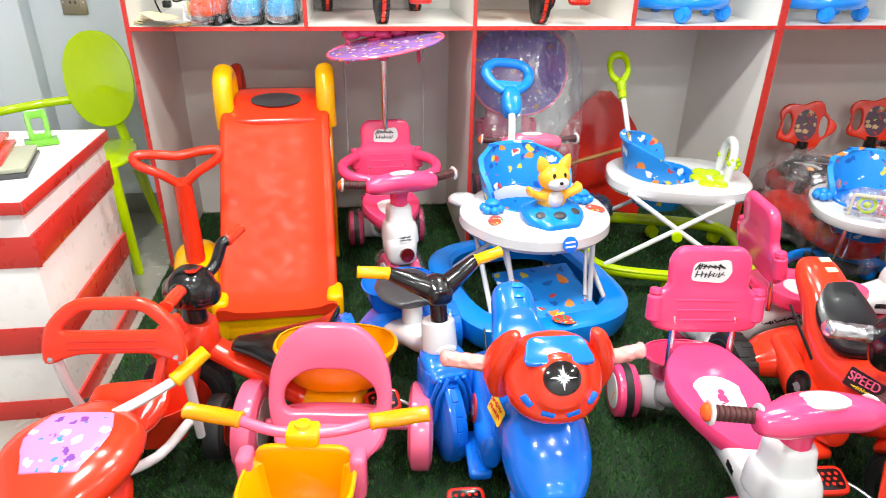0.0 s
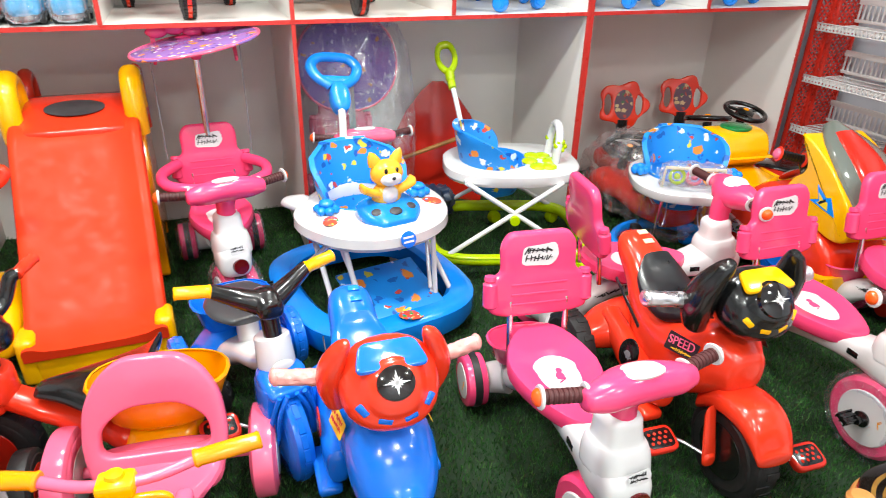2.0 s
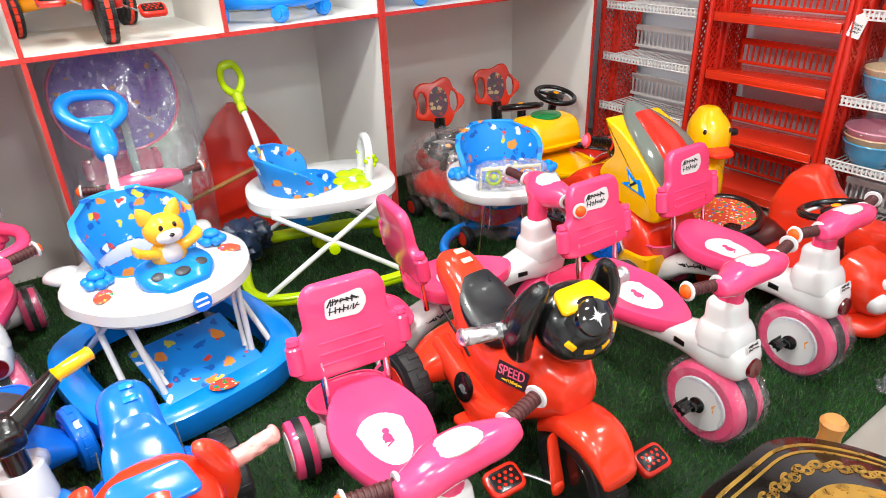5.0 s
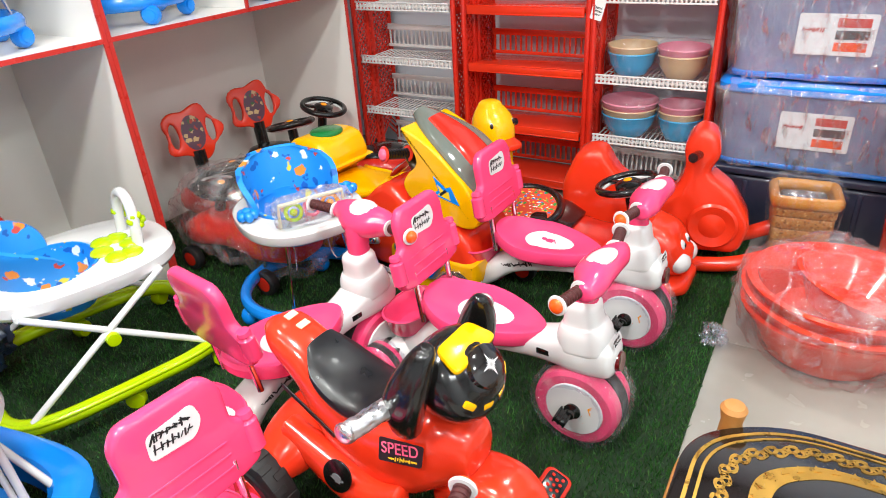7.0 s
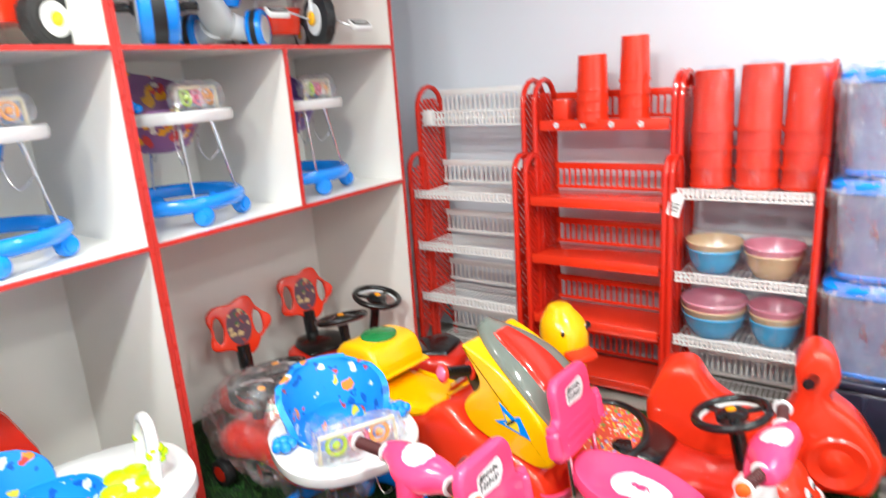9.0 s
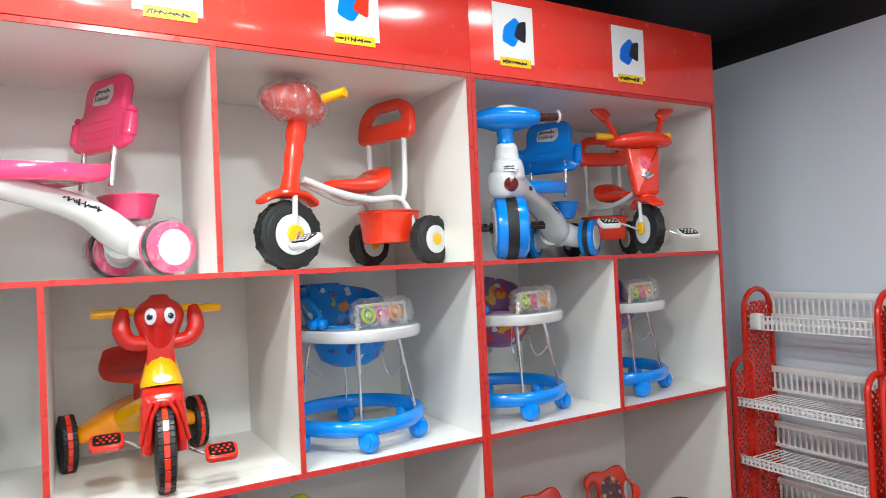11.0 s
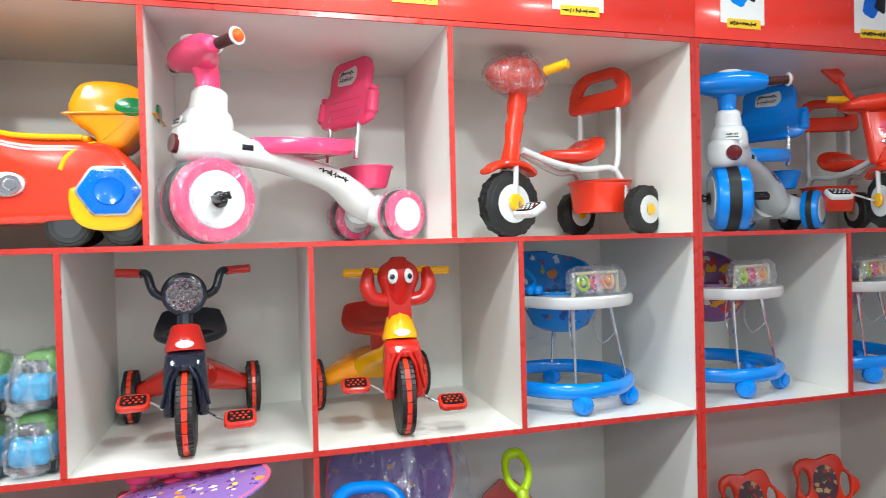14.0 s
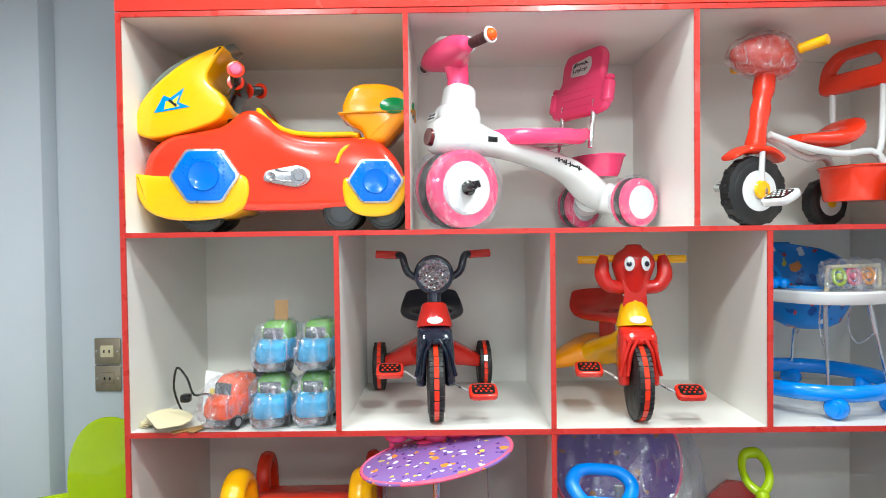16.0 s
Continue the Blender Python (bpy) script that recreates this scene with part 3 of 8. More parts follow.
def banded_wheel(parent, name, x, y, z, r, w, rim, hub):
    """A moulded wheel: coloured shell, dark running band, white covers."""
    t = part(name, put(lathe([(r * 0.9, -w * 0.2), (r, -w * 0.17), (r, w * 0.17), (r * 0.9, w * 0.2)], 40, "y"), pose(x, y, z)), RUBBER, parent)
    part("rim", put(lathe([(r * 0.55, -w * 0.5), (r * 0.86, -w * 0.52), (r * 0.95, -w * 0.45), (r * 0.975, -w * 0.3), (r * 0.96, 0), (r * 0.975, w * 0.3), (r * 0.95, w * 0.45), (r * 0.86, w * 0.52), (r * 0.55, w * 0.5)], 40, "y"), pose(x, y, z)), rim, t)
    part("hub", put(lathe([(0, -w * 0.55), (r * 0.3, -w * 0.57), (r * 0.64, -w * 0.545), (r * 0.67, -w * 0.5), (r * 0.67, w * 0.5), (r * 0.64, w * 0.545), (r * 0.3, w * 0.57), (0, w * 0.55)], 36, "y"), pose(x, y, z)), hub, t)
    part("hub_print", bars(r * 0.5, r * 0.2, 1, 7, pose(x + r * 0.3, y - w * 0.56, z, 90, 0, 0) @ pose(0, 0, 0, 0, 0, 70)), AMBER, t)
    return t


def scoot_trike(m, colour, label, group="", wrapped=False, canopy=False, rim=None, steer=0):
    """A pedal tricycle with a white arched frame, padded seat and moulded backrest."""
    t = thing("tricycle", m, label, "tricycle", group)
    rim = rim or colour
    part("frame", hull([(0.395, 0, 0.265, 0.05, 0.05), (0.33, 0, 0.272, 0.06, 0.062), (0.23, 0, 0.255, 0.052, 0.038), (0.09, 0, 0.228, 0.048, 0.03), (-0.06, 0, 0.19, 0.05, 0.036), (-0.15, 0, 0.135, 0.058, 0.05), (-0.235, 0, 0.088, 0.055, 0.042)], 4, 20, 3.0), WHITE, t)
    part("steering_column", put(hull([(0, 0, 0, 0.06, 0.066), (0.04, 0, 0, 0.058, 0.062), (0.062, 0, 0, 0.052, 0.054), (0.072, 0, 0, 0.045, 0.046), (0.115, 0, 0, 0.041, 0.042)], 4, 28, 3.2), pose(0.332, 0, 0.285) @ pose(0, 0, 0, 0, -97, 0)), WHITE, t)
    part("neck", put(hull([(0, 0, 0, 0.031, 0.031), (0.04, 0, 0.003, 0.028, 0.03), (0.08, 0, -0.008, 0.034, 0.035), (0.11, 0, -0.016, 0.042, 0.036)], 3, 18, 2.4), pose(0.328, 0, 0.39) @ pose(0, 0, 0, 0, -94, 0)), colour, t)
    head = part("handlebar", put(hull([(-0.112, 0, 0, 0.024, 0.022), (-0.075, 0, 0.002, 0.036, 0.032), (-0.03, 0.01, 0.006, 0.05, 0.036), (0.03, 0.01, 0.006, 0.05, 0.036), (0.075, 0, 0.002, 0.036, 0.032), (0.112, 0, 0, 0.024, 0.022)], 4, 20, 2.3), pose(0.362, 0, 0.498) @ pose(0, 0, 0, 0, 0, 90) @ pose(0, 0, 0, -28, 0, 0)), colour, t)
    part("badge", put(blob(0, 0, 0, 0.036, 0.052, 0.012), pose(0.354, 0, 0.529) @ pose(0, 0, 0, 0, -18, 0)), WHITE, head, "white oval badge")
    for s in (1, -1):
        grip(t, (0.349, s * 0.108, 0.501), (-0.18, s, 0.06), 0.085, BROWN, WHITE, ORANGE, 0.0145)
    part("head_lamp", put(lathe([(0, 0), (0.024, 0.002), (0.026, -0.006), (0.026, -0.02)], 20, "x"), pose(0.422, 0, 0.262, 0, -8, 0)), MAROON, t, "dark red round lens")
    sticker(t, upright(0.407, 0, 0.318, 18), 0.055, 0.03, 5)
    # seat
    rings = []
    for z, k in ((0.252, 0.9), (0.262, 0.985), (0.285, 1.0), (0.297, 0.96), (0.298, 0.86), (0.288, 0.6), (0.285, 0.02)):
        ring = []
        for a in range(32):
            w = 2 * math.pi * a / 32
            x = 0.045 + 0.182 * k * math.cos(w)
            half = (0.118 - 0.32 * max(0, x + 0.0) ** 1.25) * k
            lift = 0.028 * max(0, (-x - 0.02) / 0.12) ** 1.5 * (1 if k > 0.8 else 0.3)
            ring.append(Vector((x, math.copysign(abs(math.sin(w)) ** 0.85, math.sin(w)) * max(half, 0.02), z + lift - 0.12 * max(0, x - 0.02) * 0.25)))
        rings.append(ring)
    seat = part("seat", loft(rings), colour, t)
    part("seat_patch", put(plate(disc(0.08, 0.064, 28), 0.0016, 0), pose(0.05, 0, 0.2845, 0, 1.5, 0)), WHITE, seat, "white oval patch with a small motif")
    part("motif", put(join(plate(disc(0.014, 0.011, 12), 0.0012, 0), put(plate(disc(0.009, 0.008, 10), 0.0012, 0), pose(-0.02, 0.004, 0)), *[put(rbox(0.022, 0.003, 0.0012, 0, 0, 0.0006, 0), pose(0.002 + 0.008 * k, 0.0, 0.0001, 0, 0, 60 + 30 * k)) for k in range(3)]), pose(0.05, 0, 0.2866, 0, 1.5, 0)), PINK if colour is PINK else NAVY, seat)
    # backrest on two posts
    for s in (1, -1):
        part("backrest_post", tube([(-0.105, s * 0.075, 0.25), (-0.125, s * 0.075, 0.4)], 0.008, 10, 1), CHROME, t, "chrome post")
    half = [(0.0, 0.0), (0.085, 0.0), (0.128, 0.012), (0.136, 0.04), (0.128, 0.06), (0.122, 0.105), (0.098, 0.12), (0.1, 0.19), (0.078, 0.222), (0.0, 0.23)]
    pts = half[1:-1] + [(-x, z) for x, z in reversed(half[1:-1])]
    mb = upright(-0.14, 0, 0.352, 10)
    back = part("backrest", put(plate(rounded(pts, 0.028), 0.03, 0.011, 3), mb), colour, t)
    for s in (1, -1):
        part("side_knob", put(join(lathe([(0, 0.03), (0.014, 0.028), (0.016, 0.018), (0.012, 0.014), (0.019, 0.008), (0.02, -0.05), (0.014, -0.056), (0, -0.058)], 16)), mb @ pose(s * 0.126, 0.085, 0.018, -90, 0, 0)), colour, back)
    for k in range(3):
        part("rib", put(rbox(0.15, 0.006, 0.004, 0, 0, 0, 0.0018), mb @ pose(0, 0.035 + 0.026 * k, 0.0295)), colour, back)
    sticker(back, mb @ pose(0, 0.165, 0.0305), 0.1, 0.064, 2)
    # basket and wheels
    part("basket", put(cup([(0, 0.045, 0.075), (0.012, 0.052, 0.083), (0.06, 0.062, 0.098), (0.066, 0.068, 0.105), (0.07, 0.066, 0.103)], 0.004), pose(-0.2, 0, 0.165)), colour, t, "open moulded tub")
    for s in (1, -1):
        banded_wheel(t, "rear_wheel", -0.235, s * 0.13, 0.078, 0.078, 0.06, rim, WHITE)
        part("rear_axle", tube([(-0.2, s * 0.035, 0.1), (-0.225, s * 0.07, 0.085), (-0.235, s * 0.11, 0.078)], [0.05, 0.046, 0.04], 16, 3), WHITE, t)
    fw = banded_wheel(t, "front_wheel", 0.33, 0, 0.115, 0.115, 0.11, rim, WHITE)
    for s in (1, -1):
        part("fork", tube([(0.33, s * 0.03, 0.235), (0.332, s * 0.035, 0.24)], 0.02, 10, 1), WHITE, t)
        part("crank", put(lathe([(0, 0), (0.02, 0.002), (0.022, 0.012), (0.012, 0.018), (0.012, 0.03)], 14), pose(0.33, s * 0.056, 0.115, -90 * s, 0, 0)), BLACK, fw)
        part("pedal", put(join(rbox(0.035, 0.045, 0.014, 0, 0, 0, 0.005), *[rbox(0.005, 0.045, 0.02, -0.014 + 0.014 * k, 0, 0, 0.001, 1) for k in range(3)]), pose(0.33 + s * 0.012, s * 0.1, 0.118, 0, 20, 0)), BLACK, fw)
    for k, sd in ((1, 11), (-1, 12)):
        part("side_print", bars(0.12, 0.02, 1, sd, pose(-0.04, k * 0.0515, 0.2, 90 * k, 0, 0) @ pose(0, 0, 0, 0, 0, 17 * k)), PRINT, t, "black and red strokes on the frame")
        part("vent", put(rbox(0.035, 0.004, 0.016, 0.24, k * 0.052, 0.258, 0.002), FLAT), BLACK, t)
    if wrapped:
        part("film_wrap", put(crinkle(lathe([(0.074, -0.071), (0.1, -0.07), (0.121, -0.056), (0.122, 0.0), (0.121, 0.056), (0.1, 0.07), (0.074, 0.071)], 40, "y", True), 0.005, 34, 1), pose(0.33, 0, 0.117)), FILMWHEEL, fw, "clear film round the wheel")
        for s in (1, -1):
            part("film_wrap", put(crinkle(lathe([(0.0, -0.04), (0.05, -0.039), (0.081, -0.03), (0.083, 0.0), (0.081, 0.03), (0.05, 0.039), (0.0, 0.04)], 30, "y"), 0.005, 38, 1), pose(-0.235, s * 0.13, 0.081)), FILMWHEEL, t, "clear film round the rear wheel")
    if steer:
        swing = pose(0.33, 0, 0, 0, 0, steer) @ pose(-0.33, 0, 0)
        for o in t.children:
            if o.name.split(".")[0] in ("steering_column", "neck", "handlebar", "grip", "head_lamp", "sticker", "front_wheel", "fork"):
                o.matrix_basis = swing
    if canopy:
        part("canopy_pole", tube([(-0.15, 0, 0.5), (-0.155, 0, 0.82)], 0.012, 12, 1), CHROME, t, "chrome pole")
        for s in (1, -1):
            part("canopy_cord", tube([(-0.15, s * 0.15, 0.86), (-0.14, s * 0.15, 0.46)], 0.0022, 6, 1), GREY, t)
        c = part("canopy", put(plate(disc(0.15, 0.21, 40, 2.3), 0.008, 0.003), pose(-0.04, 0, 0.872, 9, 3, 3)), PRINTPURPLE, t, "purple printed shade with pink rim")
        part("rim", put(tube([(0.15 * math.cos(2 * math.pi * k / 40), 0.21 * math.sin(2 * math.pi * k / 40), 0.004) for k in range(40)], 0.006, 8, 1, True), pose(-0.04, 0, 0.872, 9, 3, 3)), PALEPINK, c)
        part("canopy_bracket", join(*[blob(-0.155, 0.058 * k, 0.9 + 0.008 * (k % 2), 0.03, 0.036, 0.02) for k in range(-2, 3)]), PINK, t, "scalloped pink bracket")
        part("canopy_socket", put(hull([(0, 0, 0, 0.018, 0.018), (0.04, 0, 0, 0.04, 0.03), (0.07, 0, 0, 0.06, 0.02)], 3), pose(-0.155, 0, 0.81) @ pose(0, 0, 0, 0, -90, 0)), PINK, t)
        for s in (1, -1):
            part("hanger", hull([(-0.15, s * 0.13, 0.88, 0.008, 0.012), (-0.15, s * 0.135, 0.8, 0.006, 0.008)], 2, 10), PINK, t)
            part("armrest", tube([(-0.12, s * 0.12, 0.44), (-0.03, s * 0.175, 0.44), (0.06, s * 0.165, 0.43), (0.1, s * 0.09, 0.42), (0.105, 0, 0.42)], 0.02, 10, 4), PINK, t)
    return t


def mini_motorbike(m, label, body, head, pods, panel, grips, seat_mat, seat_label, text):
    """A three-wheeled ride-on motorbike with a round star lamp between two pods."""
    t = thing("toy_motorbike", m, label, "ride-on toy")
    part("body", hull([(-0.29, 0, 0.43, 0.032, 0.024), (-0.25, 0, 0.425, 0.058, 0.04), (-0.175, 0, 0.375, 0.066, 0.062), (-0.1, 0, 0.29, 0.08, 0.095), (0.0, 0, 0.25, 0.088, 0.1), (0.1, 0, 0.275, 0.1, 0.11), (0.17, 0, 0.315, 0.096, 0.1), (0.23, 0, 0.325, 0.06, 0.062)], 4, 24, 2.5), body, t)
    part("rear_fender", put(hull([(-0.17, 0, 0, 0.04, 0.028), (-0.1, 0, 0.02, 0.075, 0.05), (0, 0, 0.03, 0.085, 0.06), (0.1, 0, 0.02, 0.075, 0.05), (0.17, 0, 0, 0.04, 0.028)], 4, 18, 2.5), pose(-0.2, 0, 0.17, 0, 0, 90)), body, t)
    for s in (1, -1):
        part("side_fairing", put(hull([(-0.2, 0, 0.03, 0.03, 0.03), (-0.08, 0, -0.01, 0.036, 0.045), (0.04, 0, -0.03, 0.036, 0.05), (0.12, 0, 0.0, 0.026, 0.05)], 4, 16, 2.6), pose(0.0, s * 0.095, 0.2, 0, 0, s * 4)), body, t)
        part("foot_rest", put(rbox(0.16, 0.06, 0.03, 0.04, s * 0.125, 0.12, 0.012, 3), FLAT), body, t)
        part("round_emblem", put(plate(disc(0.042, 0.03, 20), 0.004, 0.0015), pose(-0.02, s * 0.128, 0.225, -90 * s, 0, 0) @ pose(0, 0, 0, 0, 0, 60) @ Matrix.Diagonal((1.35, 1.2, 1, 1))), BLACK if panel is not BLUE else RED, t)
        part("emblem_print", put(join(plate(disc(0.012, 0.009, 14), 0.001, 0), put(rbox(0.026, 0.004, 0.001, 0, -0.012, 0.0005, 0), pose(0, 0, 0, 0, 0, 25)), put(rbox(0.026, 0.004, 0.001, 0, -0.012, 0.0005, 0), pose(0, 0, 0, 0, 0, -25))), pose(-0.02, s * 0.1325, 0.225, -90 * s, 0, 0)), GREY, t)
        part("tail_vent", put(rbox(0.018, 0.03, 0.004, 0, 0, 0, 0.0015), pose(-0.245 + 0.035 * (s > 0), 0.012, 0.466 - 0.012 * (s > 0), 0, 14, 0)), CREAM if text else SKY, t)
        part("seat_stripe", put(rbox(0.16, 0.003, 0.012, 0, 0, 0, 0.001), pose(-0.13, s * 0.083, 0.315, 0, 30, 0)), PRINT, t)
    # saddle
    part("saddle", hull([(-0.15, 0, 0.44, 0.04, 0.012), (-0.12, 0, 0.395, 0.072, 0.024), (-0.06, 0, 0.362, 0.082, 0.026), (0.0, 0, 0.352, 0.08, 0.026), (0.045, 0, 0.368, 0.06, 0.026), (0.075, 0, 0.385, 0.04, 0.02)], 4, 20, 2.6), seat_mat, t, seat_label)
    # front fender, fork and wheel
    part("front_fender", put(hull([(-0.1, 0, -0.04, 0.048, 0.03), (-0.04, 0, 0.012, 0.06, 0.036), (0.04, 0, 0.022, 0.062, 0.034), (0.09, 0, -0.002, 0.056, 0.032), (0.118, 0, -0.04, 0.048, 0.022)], 4, 18, 2.7), pose(0.265, 0, 0.235 if panel is not BLUE else 0.195)), head if panel is BLUE else body, t)
    if panel is BLUE:
        part("nose", hull([(0.12, 0, 0.31, 0.08, 0.09), (0.2, 0, 0.31, 0.1, 0.1), (0.28, 0, 0.28, 0.092, 0.088), (0.33, 0, 0.25, 0.06, 0.055)], 4, 24, 2.3), body, t, "smooth blue nose")
    for s in (1, -1):
        part("fork", hull([(0.235, s * 0.062, 0.21, 0.015, 0.03), (0.262, s * 0.066, 0.12, 0.018, 0.03), (0.268, s * 0.066, 0.1, 0.018, 0.02)], 3, 14), body, t)
        pedal(t, 0.265, s * 0.075, 0.115, s, RED2, BLACK, 20 if s > 0 else 200)
        rw = wheel(t, "rear_wheel", -0.235, s * 0.18, 0.112, 0.112, 0.062, RUBBER, RUBBER, head if panel is BLUE else RED2)
        treads(rw, -0.235, s * 0.18, 0.112, 0.112, 0.062, RUBBER, 24)
    fw = wheel(t, "front_wheel", 0.265, 0, 0.12, 0.12, 0.07, RUBBER if panel is not BLUE else BLUE, RUBBER if panel is not BLUE else BLUE, BLACK)
    treads(fw, 0.265, 0, 0.12, 0.12, 0.07, RUBBER if panel is not BLUE else BLUE)
    # head
    big = 1.0 if text else 1.16
    hm = pose(0.21, 0, 0.5, 0, -34, 0) @ Matrix.Diagonal((0.92 * big, 1.02 * big, 0.92 * big, 1))
    hd = part("head", put(hull([(-0.09, 0, 0, 0.05, 0.05), (-0.05, 0, 0.005, 0.075, 0.078), (0.0, 0, 0, 0.09, 0.092), (0.035, 0, -0.005, 0.08, 0.085), (0.055, 0, -0.008, 0.055, 0.06)], 4, 24, 2.3), hm), head, t)
    part("panel", put(plate(rounded([(-0.066, -0.02), (0.066, -0.02), (0.05, 0.046), (-0.05, 0.046)], 0.018), 0.014, 0.006), hm @ upright(0.053, 0, 0.036, 34)), panel, hd, "coloured front panel")
    part("lamp_lens", put(lathe([(0, 0.008), (0.03, 0.006), (0.042, 0), (0.046, -0.02), (0.05, -0.03)], 28), hm @ upright(0.08, 0, 0.0, 4) @ Matrix.Scale(1.0 if text else 0.78, 4)), LACQUER, hd, "black lens with a white star print")
    star = []
    for k in range(12):
        a, w, l = k * 30, 0.0035 if k % 3 else 0.005, 0.016 if k % 3 else 0.03
        star.append(put(plate([(0, -w), (l, 0), (0, w), (-0.004, 0)], 0.0008, 0), pose(0, 0, 0, 0, 0, a)))
    part("star", put(join(*star), hm @ upright(0.0885 if text else 0.087, 0, 0.0005, 4) @ Matrix.Scale(0.8, 4)), WHITE, hd)
    for k in range(4):
        part("slot", put(rbox(0.012, 0.026, 0.014, 0, 0, 0, 0.003), hm @ pose(0, 0, 0, -54 + 36 * k, 0, 0) @ pose(0.047, 0, -0.071, 0, 45, 0)), panel, hd)
    for s in (1, -1):
        part("pod", put(hull([(-0.085, 0, 0, 0.026, 0.03), (-0.03, s * 0.01, 0.004, 0.032, 0.04), (0.03, s * 0.006, 0.0, 0.028, 0.036), (0.085, s * -0.012, -0.006, 0.02, 0.022), (0.1, s * -0.02, -0.008, 0.012, 0.014)], 3, 18, 2.3), pose(0.178, s * 0.106, 0.515) @ pose(0, 0, 0, 0, -78, 0) @ Matrix.Scale(1.0 if text else 0.95, 4)), pods, t)
        part("bar", tube([(0.165, s * 0.1, 0.49), (0.15, s * 0.13, 0.492)], 0.017, 12, 1), pods, t)
        g = part("grip", crinkle(tube([(0.15, s * 0.125, 0.492), (0.141, s * 0.175, 0.496), (0.132, s * 0.225, 0.5)], 0.018, 14, 4), 0.0025, 55, 1), grips, t, "film-wrapped grip")
        part("end_cap", put(blob(0, 0, 0, 0.02, 0.012, 0.02), pose(0.131, s * 0.225, 0.5)), grips, g)
    for s in (1, -1):
        lm = pose(0.135, s * 0.101, 0.352, 0, 0, 180 if s > 0 else 0) @ pose(0, 0, 0, 68, 0, 0) @ pose(0, 0, 0, 0, 0, -14 if s > 0 else 14) @ Matrix.Diagonal((0.95, 0.9, 1, 1))
        lab = part("side_label", put(plate(rounded([(-0.055, -0.026), (0.05, -0.028), (0.058, 0.018), (-0.05, 0.026)], 0.006), 0.0015, 0), lm), PRINT if text else YELLOWSTRIP, t, "dark label with red lettering" if text else "yellow label with red strokes")
        if text:
            part("lettering", lettering(text, 0.034, lm @ pose(0, 0.003, 0.0022)), PALEPINK, lab)
            part("print", bars(0.07, 0.012, 1, 3, lm @ pose(0.008, -0.018, 0.0016)), YELLOWSTRIP, lab)
        else:
            part("print", bars(0.09, 0.035, 2, 8, lm @ pose(0, 0, 0.0016)), RED2, lab)
    return t


VISOR = plastic("smoked_visor_plastic", rgb("6d746c"), 0.1, 0.8)


